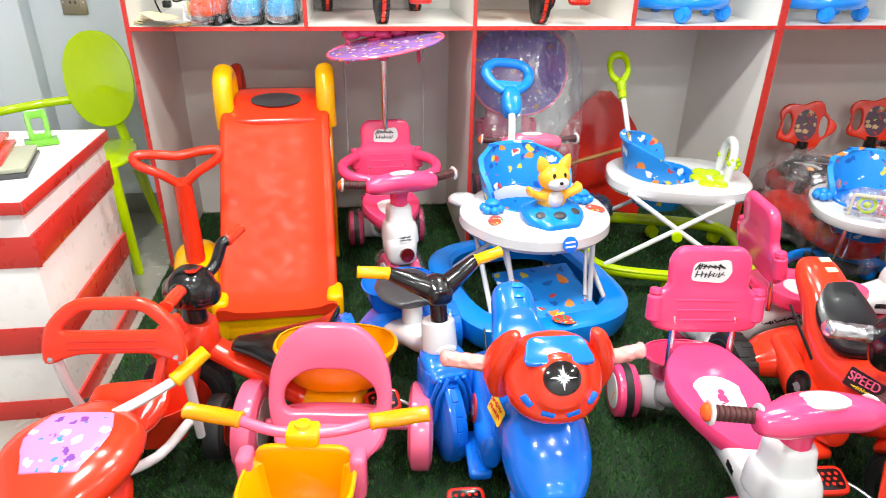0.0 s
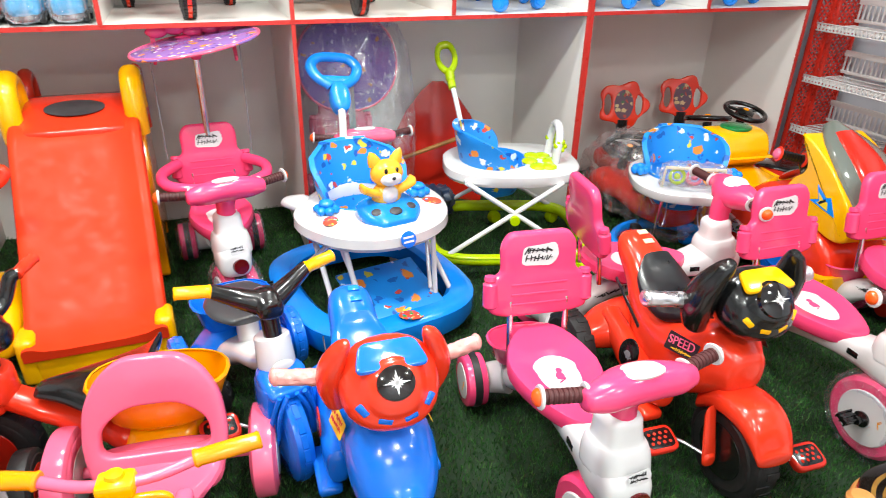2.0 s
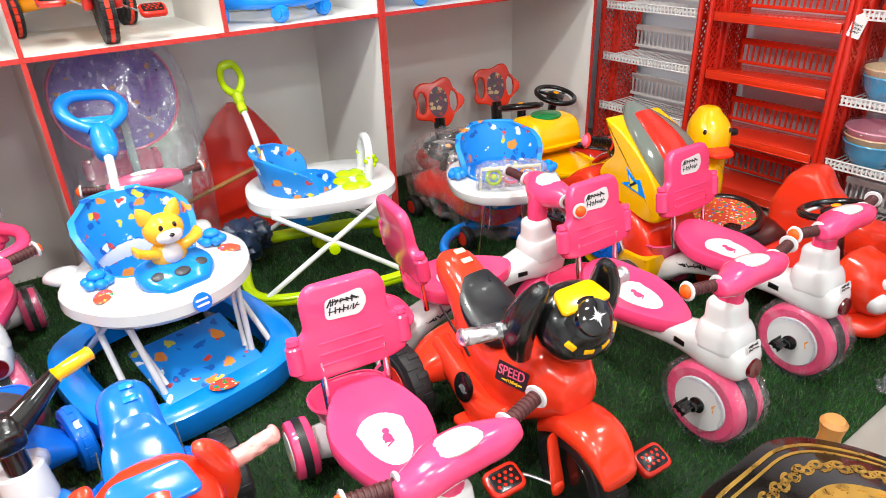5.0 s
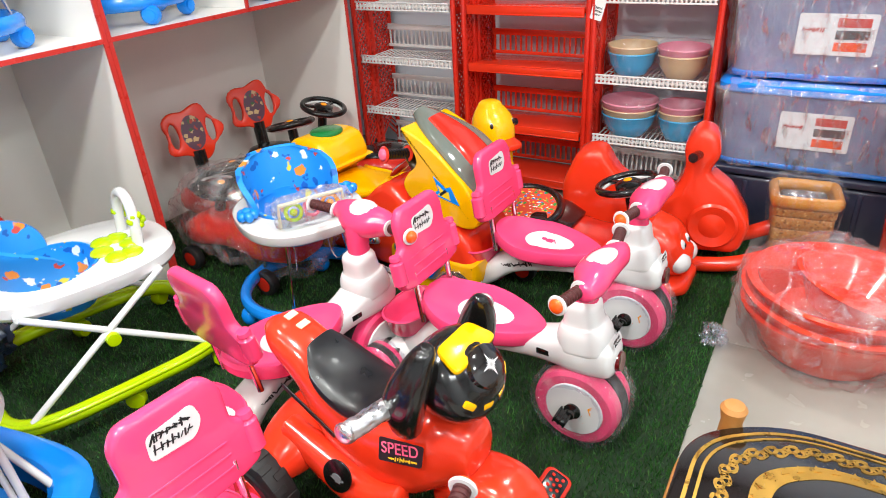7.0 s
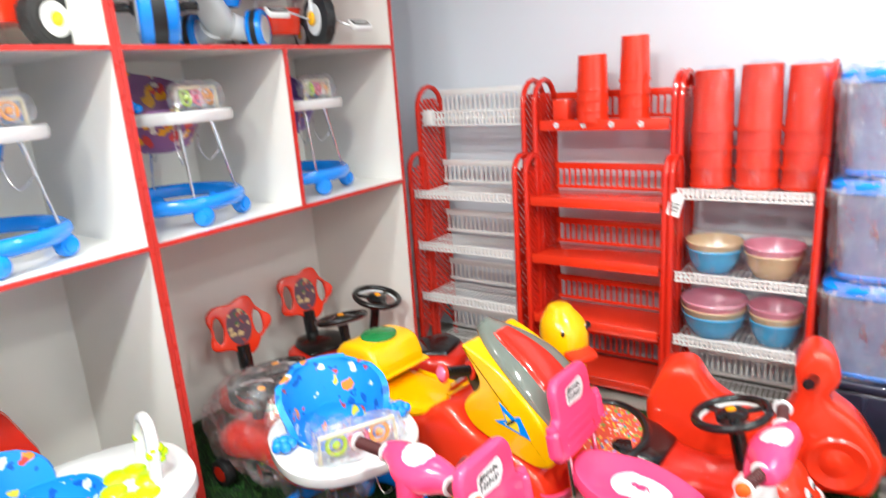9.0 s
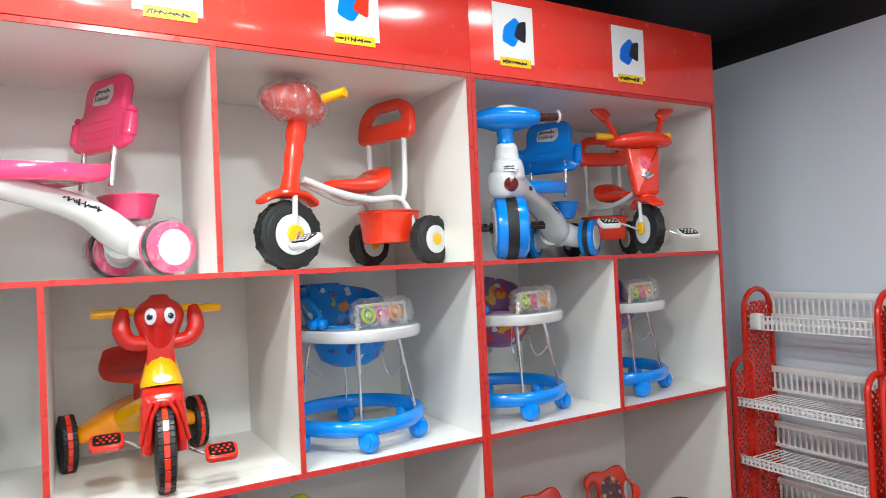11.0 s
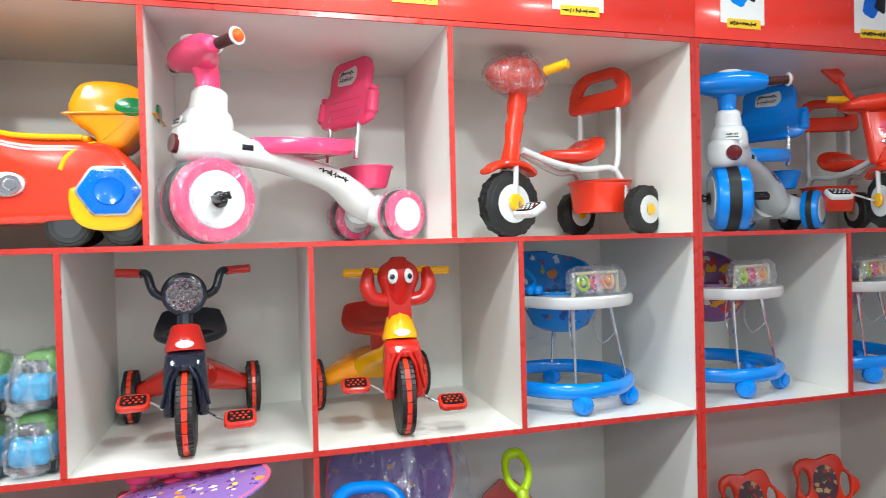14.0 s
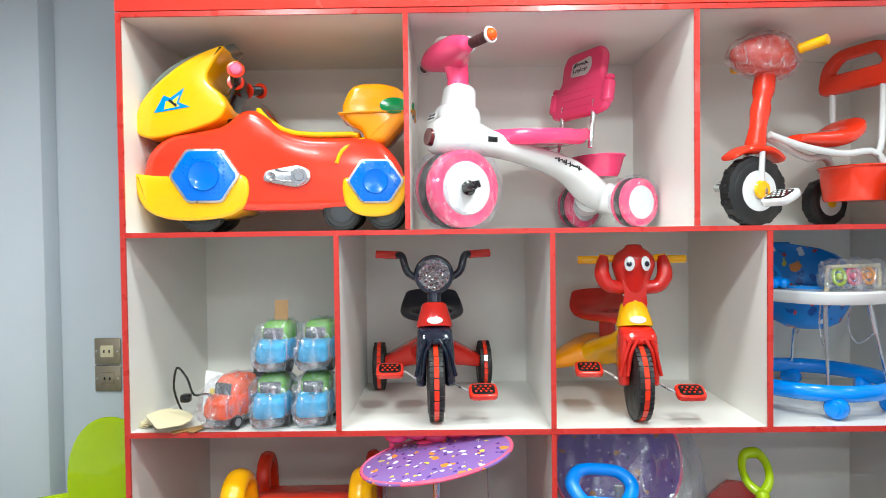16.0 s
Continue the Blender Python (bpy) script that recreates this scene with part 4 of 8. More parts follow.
def racer(m, label, box_mat=None):
    """A low ride-on racer: flat-sided moulded body, hexagonal wheel covers, a crescent screen and a tail box."""
    t = thing("ride_on_racer", m, label, "ride-on toy", "red and yellow racers")
    part("body", slab([(0.385, 0.17), (0.365, 0.235), (0.31, 0.282), (0.23, 0.298), (0.15, 0.315), (0.1, 0.352), (0.06, 0.362), (0.015, 0.34), (-0.04, 0.3), (-0.12, 0.28), (-0.25, 0.28), (-0.32, 0.262), (-0.375, 0.2), (-0.385, 0.14), (-0.35, 0.09), (-0.24, 0.068), (-0.1, 0.064), (0.07, 0.064), (0.2, 0.075), (0.34, 0.09)], 0.122, 0.03, 4), RED, t)
    part("front_skirt", slab([(0.4, 0.175), (0.33, 0.168), (0.2, 0.165), (0.09, 0.17), (0.068, 0.13), (0.085, 0.075), (0.15, 0.042), (0.28, 0.036), (0.36, 0.06), (0.394, 0.11)], 0.129, 0.012, 4), YELLOW, t, "yellow front skirt")
    part("rear_skirt", slab([(-0.395, 0.16), (-0.3, 0.158), (-0.225, 0.16), (-0.205, 0.14), (-0.215, 0.075), (-0.26, 0.045), (-0.34, 0.045), (-0.385, 0.085)], 0.128, 0.012, 4), YELLOW, t, "yellow rear skirt")
    part("seat", hull([(0.03, 0, 0.335, 0.05, 0.012), (-0.02, 0, 0.301, 0.085, 0.014), (-0.12, 0, 0.284, 0.1, 0.016), (-0.25, 0, 0.286, 0.098, 0.014)], 4, 18, 3.4), YELLOW, t, "yellow seat")
    bm_ = box_mat or AMBER
    box = part("tail_box", slab([(-0.205, 0.375), (-0.235, 0.43), (-0.3, 0.442), (-0.37, 0.43), (-0.405, 0.39), (-0.405, 0.35), (-0.365, 0.3), (-0.33, 0.265), (-0.28, 0.265), (-0.26, 0.3), (-0.212, 0.335)], 0.105, 0.022, 4), bm_, t, "tail box with green ovals")
    part("lid_seam", slab([(-0.198, 0.347), (-0.2, 0.353), (-0.3, 0.358), (-0.41, 0.36), (-0.412, 0.354), (-0.3, 0.35)], 0.112, 0.003, 2), bm_, box)
    part("oval_panel", put(plate(disc(0.05, 0.026, 22), 0.01, 0.004), upright(-0.41, 0, 0.375, 0, 180)), GREEN, box)
    for s in (1, -1):
        part("oval_panel", put(plate(disc(0.042, 0.024, 24), 0.008, 0.003), pose(-0.36, s * 0.104, 0.372, -90 * s, 0, 0)), GREEN, box)
    part("oval_panel", put(plate(disc(0.055, 0.06, 20), 0.012, 0.005), pose(-0.3, 0, 0.436)), BLACK if box_mat is None else GREEN, box)
    for s in (1, -1):
        for x, z, r in ((0.195, 0.165, 0.105), (-0.305, 0.145, 0.086)):
            hx = [(r * math.cos(radians(60 * q)), r * 0.88 * math.sin(radians(60 * q))) for q in range(6)]
            hm = pose(x, s * 0.122, z, -90 * s, 0, 0)
            f = part("hex_frame", put(plate(rounded(hx, 0.012, 3), 0.016, 0.005), hm), FOIL, t, "silver hexagonal frame")
            part("hex_panel", put(plate(rounded([(0.91 * a, 0.91 * b) for a, b in hx], 0.01, 3), 0.019, 0.004), hm), BLUE, f, "blue hexagonal wheel cover")
            part("cover_dish", put(lathe([(r * 0.44, 0.019), (r * 0.41, 0.024), (r * 0.36, 0.0215), (0, 0.0215)], 28), hm), BLUE, f)
            part("dots", put(join(*[put(lathe([(0.0034, 0), (0.0024, 0.0018), (0, 0.002)], 6), pose(0.0145 * (i - 4), 0.0125 * (j - 4) * (1 if s < 0 else -1), 0.019)) for i in range(9) for j in range(9) if abs(i - 4) * 0.0145 + abs(j - 4) * 0.007 < r * 0.78 and (i - 4) ** 2 + (j - 4) ** 2 > 10]), hm), BLUE, f)["kind"] = "stuff"
        em_m = pose(-0.045, s * 0.122, 0.165, -90 * s, 0, 0) @ Matrix.Diagonal((1, 1 if s < 0 else -1, 1, 1)) @ pose(0, 0, 0, 0, 0, 6)
        em = part("chrome_emblem", put(plate(rounded([(0.07, -0.024), (-0.035, -0.034), (-0.07, -0.012), (-0.066, 0.022), (-0.03, 0.034), (0.066, 0.006)], 0.02), 0.012, 0.004), em_m), FOIL, t, "silver moulded emblem")
        part("emblem_ring", put(lathe([(0.012, 0.01), (0.026, 0.011), (0.024, 0.018), (0.016, 0.018), (0.012, 0.013), (0, 0.013)], 20), em_m @ pose(-0.036, 0, 0)), CHROME, em)
        part("emblem_ring", put(lathe([(0.006, 0.01), (0.015, 0.011), (0.013, 0.017), (0.006, 0.016), (0, 0.012)], 16), em_m @ pose(0.045, -0.008, 0)), CHROME, em)
        part("emblem_rib", put(join(rbox(0.06, 0.006, 0.006, 0.006, -0.018, 0.014, 0.002), rbox(0.06, 0.006, 0.006, 0.006, 0.012, 0.014, 0.002)), em_m), CHROME, em)
        part("yellow_trim", tube([(0.05, s * 0.075, 0.368), (0.0, s * 0.1, 0.32), (-0.08, s * 0.108, 0.29), (-0.24, s * 0.108, 0.288)], 0.008, 8), YELLOW, t)
        part("yellow_trim", tube([(-0.19, s * 0.124, 0.2), (-0.205, s * 0.121, 0.235), (-0.24, s * 0.112, 0.262), (-0.27, s * 0.1, 0.274)], 0.006, 8), YELLOW, t)
        for x, r in ((0.22, 0.068), (-0.33, 0.058), (-0.2, 0.058)):
            wheel(t, "wheel", x, s * 0.08, r, r, 0.05, RUBBER, RUBBER, DARKGREY)
    # screen: a crescent yellow shell with a grey visor and a red patch on its front
    sc = part("screen", slab([(0.41, 0.314), (0.39, 0.288), (0.343, 0.28), (0.25, 0.3), (0.165, 0.33), (0.135, 0.372), (0.15, 0.408), (0.182, 0.438), (0.19, 0.465), (0.172, 0.5), (0.14, 0.548), (0.17, 0.545), (0.25, 0.508), (0.333, 0.445), (0.385, 0.385)], 0.112, 0.009, 4), YELLOW, t, "pointed yellow crescent screen")
    rows = [(0.385, 0.386, 0.085), (0.338, 0.446, 0.1), (0.28, 0.495, 0.098), (0.215, 0.531, 0.08), (0.16, 0.556, 0.05), (0.125, 0.572, 0.022)]
    for nm, mt, k, lo, hi, out in (("visor", VISOR, 1.04, 0, 6, 0.0), ("visor_patch", RED2, 0.62, 1, 4, 0.008)):
        strip = smooth(rows, 4)[lo * 4:hi * 4 if hi < 6 else None]
        part(nm, loft([oval((x + out * 0.7, 0, z + out * 0.7), (0, 1, 0), (0.66, 0, 0.75), w * k, 0.02, 20, 2.6) for x, z, w in strip]), mt, sc, "silver visor with a red patch" if nm == "visor" else "")
    for s in (1, -1):
        wm = pose(0.285, s * 0.1125, 0.375, -90 * s, 0, 0) @ Matrix.Diagonal((1, 1 if s < 0 else -1, 1, 1))
        w = part("wing_sticker", put(plate([(0.06, -0.022), (-0.045, -0.004), (-0.012, 0.01), (-0.03, 0.052), (0.012, 0.022), (0.03, 0.03)], 0.002, 0), wm), SKY, sc, "blue winged sticker")
        part("print", put(plate([(0.03, -0.012), (-0.016, -0.002), (-0.006, 0.006), (-0.016, 0.03), (0.008, 0.012), (0.024, 0.012)], 0.0028, 0), wm), YELLOWINK, w)
        part("print", put(rbox(0.028, 0.008, 0.0034, 0.008, 0.003, 0.0017, 0), wm @ pose(0, 0, 0, 0, 0, 38)), NAVY, w)
        grip(t, (0.12, s * 0.06, 0.455), (-0.3, s, 0.22), 0.085, BLACK, RED, PALEPINK, 0.016)
    part("handlebar", hull([(0.15, 0, 0.38, 0.06, 0.05), (0.12, 0, 0.45, 0.075, 0.034)], 3, 16), BLACK, t)
    part("dash", put(lathe([(0.03, 0), (0.045, 0.006), (0.03, 0.014), (0, 0.015)], 20), pose(0.035, 0, 0.365, 0, -45, 0)), CHROME, t)
    return t


def tall_trike(m, label, spec):
    """An upright pedal tricycle: thin front wheel, fork cover, handlebar, saddle, rear body."""
    t = thing("tricycle", m, label, "tricycle")
    body, forkm, barm, gripm, seatm, headkind, rearw = (spec[k] for k in ("body", "fork", "bar", "grip", "seat", "head", "tyre"))
    fx, rx = 0.24, -0.2
    broad = spec.get("broad", 1.0)
    fr = spec.get("front_r", 0.125)
    track = spec.get("track", 0.165)
    fw = wheel(t, "front_wheel", fx, 0, fr, fr, 0.048, rearw, rearw, spec.get("hub", RED2))
    treads(fw, fx, 0, fr, fr, 0.048, spec.get("treads", RUBBER))
    for s in (1, -1):
        w = wheel(t, "rear_wheel", rx, s * track, 0.09, 0.09, 0.045, rearw, spec.get("rim", rearw), spec.get("hub", RED2))
        treads(w, rx, s * track, 0.09, 0.09, 0.045, spec.get("treads", RUBBER), 22)
        part("fork", put(hull([(-0.005, s * 0.04, 0, 0.018, 0.052), (0.05, s * 0.045, 0, 0.018, 0.048), (0.11, s * 0.047, 0, 0.017, 0.042), (0.15, s * 0.047, 0, 0.016, 0.034)], 3, 16, 3.4), pose(fx - 0.018, 0, 0.265) @ pose(0, 0, 0, 0, 82, 0)), forkm, t)
        for q in (0.012, 0.034):
            part("fork_rib", tube([(fx + 0.052, s * q * 0.9, 0.27), (fx + 0.058 - q * 0.3, s * (0.026 + q * 0.6), 0.225), (fx + 0.05 - q * 0.3, s * (0.03 + q), 0.15)], 0.006, 8), forkm, t)
        pedal(t, fx, s * 0.05, fr, s, RED2, BLACK, 25 if s > 0 else 205)
    part("fork_cap", hull([(fx - 0.075, 0, 0.268, 0.045, 0.018), (fx - 0.03, 0, 0.279, 0.058, 0.026), (fx + 0.02, 0, 0.272, 0.054, 0.022), (fx + 0.04, 0, 0.262, 0.045, 0.012)], 4, 20, 3), forkm, t)
    cone = 0.058 if not spec.get("short_seat") else 0.044
    part("collar", put(lathe([(cone, 0), (cone + 0.002, 0.01), (0.042, 0.075), (0.036, 0.08), (0, 0.08)], 22), pose(fx - 0.045, 0, 0.295, 0, -14, 0)), spec.get("collar", body), t)
    part("badge", put(plate(disc(0.026, 0.012, 18), 0.003, 0.001), upright(fx + 0.006, 0, 0.325, 14)), WHITE, t)
    part("steering_column", tube([(fx - 0.045, 0, 0.36), (fx - 0.075, 0, 0.46)], 0.022, 14, 1), barm, t)
    # beam and rear body
    part("beam", hull([(fx - 0.05, 0, 0.3, 0.03, 0.035), (0.08, 0, 0.235, 0.04, 0.03), (-0.02, 0, 0.2, 0.055, 0.035), (-0.1, 0, 0.16, 0.085, 0.05)], 3, 18), spec.get("beam", body), t)
    part("rear_body", put(hull([(0.03 - track, 0, -0.03, 0.055, 0.026), (-0.07, 0, 0.005, 0.08, 0.05), (0, 0, 0.02, 0.085, 0.055), (0.07, 0, 0.005, 0.08, 0.05), (track - 0.03, 0, -0.03, 0.055, 0.026)], 3, 18, 2.8), pose(rx + 0.03, 0, 0.145, 0, 0, 90)), spec.get("rear", body), t)
    if spec.get("short_seat"):
        part("seat", hull([(-0.02, 0, 0.3, 0.05, 0.012), (-0.07, 0, 0.302, 0.085, 0.016), (-0.14, 0, 0.306, 0.09, 0.018), (-0.19, 0, 0.312, 0.06, 0.014)], 4, 22, 2.2), seatm, t)
    else:
        part("seat", hull([(0.09, 0, 0.298, 0.03, 0.012), (0.02, 0, 0.302, 0.06, 0.018), (-0.07, 0, 0.305, 0.112 * broad, 0.022), (-0.13, 0, 0.33, 0.118 * broad, 0.026), (-0.165, 0, 0.375, 0.1 * broad, 0.02)], 4, 22, 2.4), seatm, t)
    if spec.get("tub"):
        part("rear_tub", put(cup([(0, 0.06, 0.085), (0.01, 0.066, 0.092), (0.07, 0.08, 0.11), (0.078, 0.086, 0.116), (0.082, 0.084, 0.114)], 0.004), pose(-0.2, 0, 0.2)), spec["tub"], t, "open rear tub")
    part("seat_post", tube([(-0.05, 0, 0.18), (-0.05, 0, 0.3)], 0.03, 14, 1), body, t)
    if headkind == "lamp":
        part("head_lamp", put(lathe([(0.0, -0.05), (0.045, -0.045), (0.062, -0.01), (0.066, 0.0), (0.062, 0.008), (0.055, 0.01)], 28), upright(fx - 0.05, 0, 0.47, 4)), NAVY, t)
        part("lens", put(join(lathe([(0.056, 0.006), (0.05, 0.014), (0.03, 0.018), (0, 0.02)], 24), *[put(lathe([(0.006, 0), (0.004, 0.004), (0, 0.005)], 6), pose(0.034 * math.cos(q), 0.034 * math.sin(q), 0.016)) for q in np.linspace(0, 6.28, 13)[:-1]]), upright(fx - 0.05, 0, 0.47, 4)), FACET, t, "faceted silver lens")
        for s in (1, -1):
            part("handlebar", tube([(fx - 0.07, s * 0.03, 0.45), (fx - 0.075, s * 0.085, 0.475), (fx - 0.085, s * 0.105, 0.53), (fx - 0.1, s * 0.125, 0.535)], 0.013, 10), barm, t)
            grip(t, (fx - 0.1, s * 0.12, 0.535), (-0.1, s, 0.05), 0.075, gripm, None, None, 0.014)
    elif headkind == "elephant":
        hd = part("head", put(hull([(-0.085, 0, 0.01, 0.04, 0.038), (-0.05, 0, 0.012, 0.054, 0.05), (0.0, 0, 0.008, 0.07, 0.06), (0.035, 0, 0.004, 0.06, 0.054), (0.058, 0, 0, 0.03, 0.03)], 4, 26, 2.2), pose(fx - 0.055, 0, 0.5) @ pose(0, 0, 0, 0, -90, 0)), body, t, "red moulded animal head")
        for s in (1, -1):
            part("ear", tube([(fx - 0.055, s * 0.03, 0.425), (fx - 0.055, s * 0.08, 0.432), (fx - 0.058, s * 0.102, 0.465), (fx - 0.064, s * 0.1, 0.505), (fx - 0.07, s * 0.095, 0.53)], [0.022, 0.024, 0.026, 0.022, 0.014], 14), body, hd, "raised rounded arm")
            part("eye", put(lathe([(0, 0.006), (0.017, 0.003), (0.019, 0)], 18), upright(fx + 0.004, s * 0.026, 0.508, 8, s * 24) @ Matrix.Diagonal((0.9, 1.3, 1, 1))), WHITE, hd, "white eye print")
            part("pupil", put(lathe([(0, 0.0028), (0.009, 0.001)], 14), upright(fx + 0.0095, s * 0.028, 0.507, 8, s * 24)), NAVY, hd)
            part("handlebar", tube([(fx - 0.07, s * 0.05, 0.52), (fx - 0.08, s * 0.11, 0.525)], 0.013, 10, 1), barm, t)
            grip(t, (fx - 0.08, s * 0.1, 0.518), (-0.1, s, 0.0), 0.08, gripm, None, None, 0.014)
        part("trunk", hull([(fx - 0.03, 0, 0.47, 0.045, 0.04), (fx - 0.03, 0, 0.42, 0.036, 0.036), (fx - 0.035, 0, 0.375, 0.04, 0.035)], 3, 16), body, hd)
    elif headkind == "disc":
        hd = part("head_fairing", put(hull([(-0.06, 0, 0, 0.05, 0.02), (-0.01, 0, 0.012, 0.085, 0.034), (0.04, 0, 0.008, 0.07, 0.03), (0.07, 0, 0, 0.04, 0.016)], 3, 20), pose(fx - 0.06, 0, 0.505)), body, t)
        part("rosette", put(join(*[put(blob(0.016, 0, 0, 0.012, 0.0045, 0.003), pose(0, 0, 0.002, 0, 0, 36 * k)) for k in range(10)]), upright(fx + 0.002, 0, 0.43, 10)), PALEPINK, t, "flower-shaped boss")
        for s in (1, -1):
            part("handlebar", tube([(fx - 0.07, s * 0.06, 0.51), (fx - 0.08, s * 0.12, 0.525)], 0.013, 10, 1), barm, t)
            grip(t, (fx - 0.08, s * 0.115, 0.525), (-0.1, s, 0.1), 0.075, gripm, None, None, 0.014)
            part("mirror", put(rbox(0.014, 0.06, 0.04, 0, 0, 0, 0.008), pose(fx - 0.09, s * 0.13, 0.57, s * 25, 0, 0)), body, t)
    elif headkind == "ball":
        hd = part("head", put(hull([(-0.055, 0, -0.01, 0.034, 0.034), (-0.025, 0, 0.002, 0.058, 0.058), (0.025, 0, 0.004, 0.058, 0.06), (0.055, 0, -0.004, 0.034, 0.036)], 4, 24, 2.2), pose(fx - 0.055, 0, 0.47)), barm, t, "rounded black head")
        sticker(hd, pose(fx - 0.07, 0, 0.532, 0, -8, 90), 0.06, 0.035, 6, RED2)
        part("neck", tube([(fx - 0.05, 0, 0.36), (fx - 0.05, 0, 0.45)], 0.032, 14, 1), barm, t)
        for s in (1, -1):
            part("handlebar", tube([(fx - 0.06, s * 0.05, 0.47), (fx - 0.075, s * 0.1, 0.49), (fx - 0.09, s * 0.125, 0.545), (fx - 0.1, s * 0.135, 0.55)], 0.016, 10), barm, t)
            grip(t, (fx - 0.1, s * 0.13, 0.55), (-0.1, s, 0.05), 0.08, gripm, None, None, 0.0155)
    else:
        part("head_block", put(hull([(-0.03, 0, 0, 0.03, 0.028), (0.0, 0, 0.002, 0.038, 0.034), (0.032, 0, -0.005, 0.03, 0.026)], 3, 18), pose(fx - 0.07, 0, 0.455)), barm, t)
        for s in (1, -1):
            part("handlebar", tube([(fx - 0.07, s * 0.015, 0.455), (fx - 0.085, s * 0.06, 0.475), (fx - 0.11, s * 0.115, 0.498)], [0.03, 0.024, 0.016], 12), barm, t)
            grip(t, (fx - 0.105, s * 0.11, 0.498), (-0.2, s, 0.1), 0.08, gripm, None, None, 0.0155)
    if spec.get("steer"):
        swing = pose(fx - 0.04, 0, 0, 0, 0, spec["steer"]) @ pose(0.04 - fx, 0, 0)
        for o in t.children:
            if o.name.split(".")[0] in ("front_wheel", "fork", "fork_cap", "pedal", "pedal_crank", "collar", "badge", "steering_column", "head", "handlebar", "grip", "fork_rib"):
                o.matrix_basis = swing @ o.matrix_basis
    return t


def tube_trike(m, label, tray=False):
    """A steel tube tricycle with a padded hoop back and a rear box."""
    t = thing("tricycle", m, label, "tricycle")
    fw = wheel(t, "front_wheel", 0.24, 0, 0.102, 0.102, 0.045, RUBBER, RUBBER, WHITE)
    treads(fw, 0.24, 0, 0.102, 0.102, 0.045, RUBBER, 26)
    part("hub_cap", put(lathe([(0.028, -0.034), (0.024, -0.04), (0.0, -0.042), (0.0, 0.042), (0.024, 0.04), (0.028, 0.034)], 16, "y"), pose(0.24, 0, 0.105)), YELLOW, fw)
    for s in (1, -1):
        w = wheel(t, "rear_wheel", -0.2, s * 0.15, 0.08, 0.08, 0.045, RUBBER, RUBBER, WHITE)
        treads(w, -0.2, s * 0.15, 0.08, 0.08, 0.045, RUBBER, 20)
        part("hub_cap", put(lathe([(0.02, -0.03), (0, -0.033), (0, 0.033), (0.02, 0.03)], 12, "y"), pose(-0.2, s * 0.15, 0.08)), YELLOW, w)
        part("fork", tube([(0.24, s * 0.03, 0.105), (0.235, s * 0.03, 0.22)], 0.008, 8, 1), WHITE, t)
        part("frame_tube", tube([(0.19, s * 0.01, 0.27), (0.08, s * 0.03, 0.235), (-0.03, s * 0.06, 0.215), (-0.14, s * 0.085, 0.215), (-0.19, s * 0.1, 0.09)], 0.011, 10), WHITE, t)
        part("backrest_tube", tube([(-0.13, s * 0.085, 0.21), (-0.155, s * 0.085, 0.26), (-0.16, s * 0.085, 0.46)], 0.0095, 10), WHITE, t)
        grip(t, (0.175, s * 0.1, 0.5), (-0.35, s, 0.15), 0.075, YELLOW, None, None, 0.015)
        pedal(t, 0.24, s * 0.05, 0.105, s, WHITE, BLACK, 30 if s > 0 else 210)
    part("fork_cover", put(hull([(0, 0, 0, 0.03, 0.026), (0.06, 0, 0, 0.022, 0.022), (0.11, 0, 0, 0.026, 0.026), (0.14, 0, 0, 0.022, 0.022), (0.17, 0, 0, 0.028, 0.028), (0.23, 0, 0, 0.024, 0.024)], 3, 16, 2.6), pose(0.232, 0, 0.235) @ pose(0, 0, 0, 0, -100, 0)), RED, t)
    part("fender", hull([(0.15, 0, 0.2, 0.03, 0.012), (0.2, 0, 0.222, 0.04, 0.014), (0.28, 0, 0.222, 0.04, 0.014), (0.325, 0, 0.2, 0.03, 0.01)], 3, 16), RED, t)
    if tray:
        part("apron", put(plate(rounded([(-0.052, 0.0), (0.052, 0.0), (0.075, 0.21), (-0.075, 0.21)], 0.012), 0.045, 0.014, 3), upright(0.215, 0, 0.24, 6)), RED, t, "red moulded front apron")
        part("dash", put(hull([(-0.13, 0, -0.005, 0.045, 0.016), (-0.08, 0, 0.0, 0.075, 0.03), (0.0, 0, 0.004, 0.085, 0.034), (0.08, 0, 0.0, 0.075, 0.03), (0.13, 0, -0.005, 0.045, 0.016)], 4, 22, 2.8), pose(0.2, 0, 0.475, 0, 0, 90)), RED, t, "broad red dash")
        part("rosette", put(join(*[put(blob(0.019, 0, 0, 0.015, 0.0045, 0.004), pose(0, 0, 0.002, 0, 0, 30 * k)) for k in range(12)]), upright(0.2415, 0, 0.38, 6)), PALEPINK, t, "flower-shaped boss")
        part("front_badge", put(plate([(-0.03, 0.0), (0.0, -0.016), (0.03, 0.0), (0.008, 0.018), (-0.012, 0.012)], 0.004, 0.001), upright(0.255, 0, 0.325, 6)), CHROME, t)
        for s in (1, -1):
            part("mirror_stalk", tube([(0.19, s * 0.09, 0.49), (0.165, s * 0.13, 0.58)], 0.012, 8, 1), RED, t)
            part("mirror", put(rbox(0.02, 0.085, 0.05, 0, 0, 0, 0.01, 3), pose(0.16, s * 0.15, 0.61, s * 42, 0, 0)), RED, t)
    else:
        hm = pose(0.205, 0, 0.5) @ pose(0, 0, 0, 0, -14, 0)
        wedge = [(-0.075, 0, 0.0, 0.05, 0.035), (-0.02, 0, 0.006, 0.075, 0.055), (0.03, 0, 0.0, 0.07, 0.056), (0.075, 0, -0.012, 0.045, 0.036), (0.09, 0, -0.016, 0.025, 0.02)]
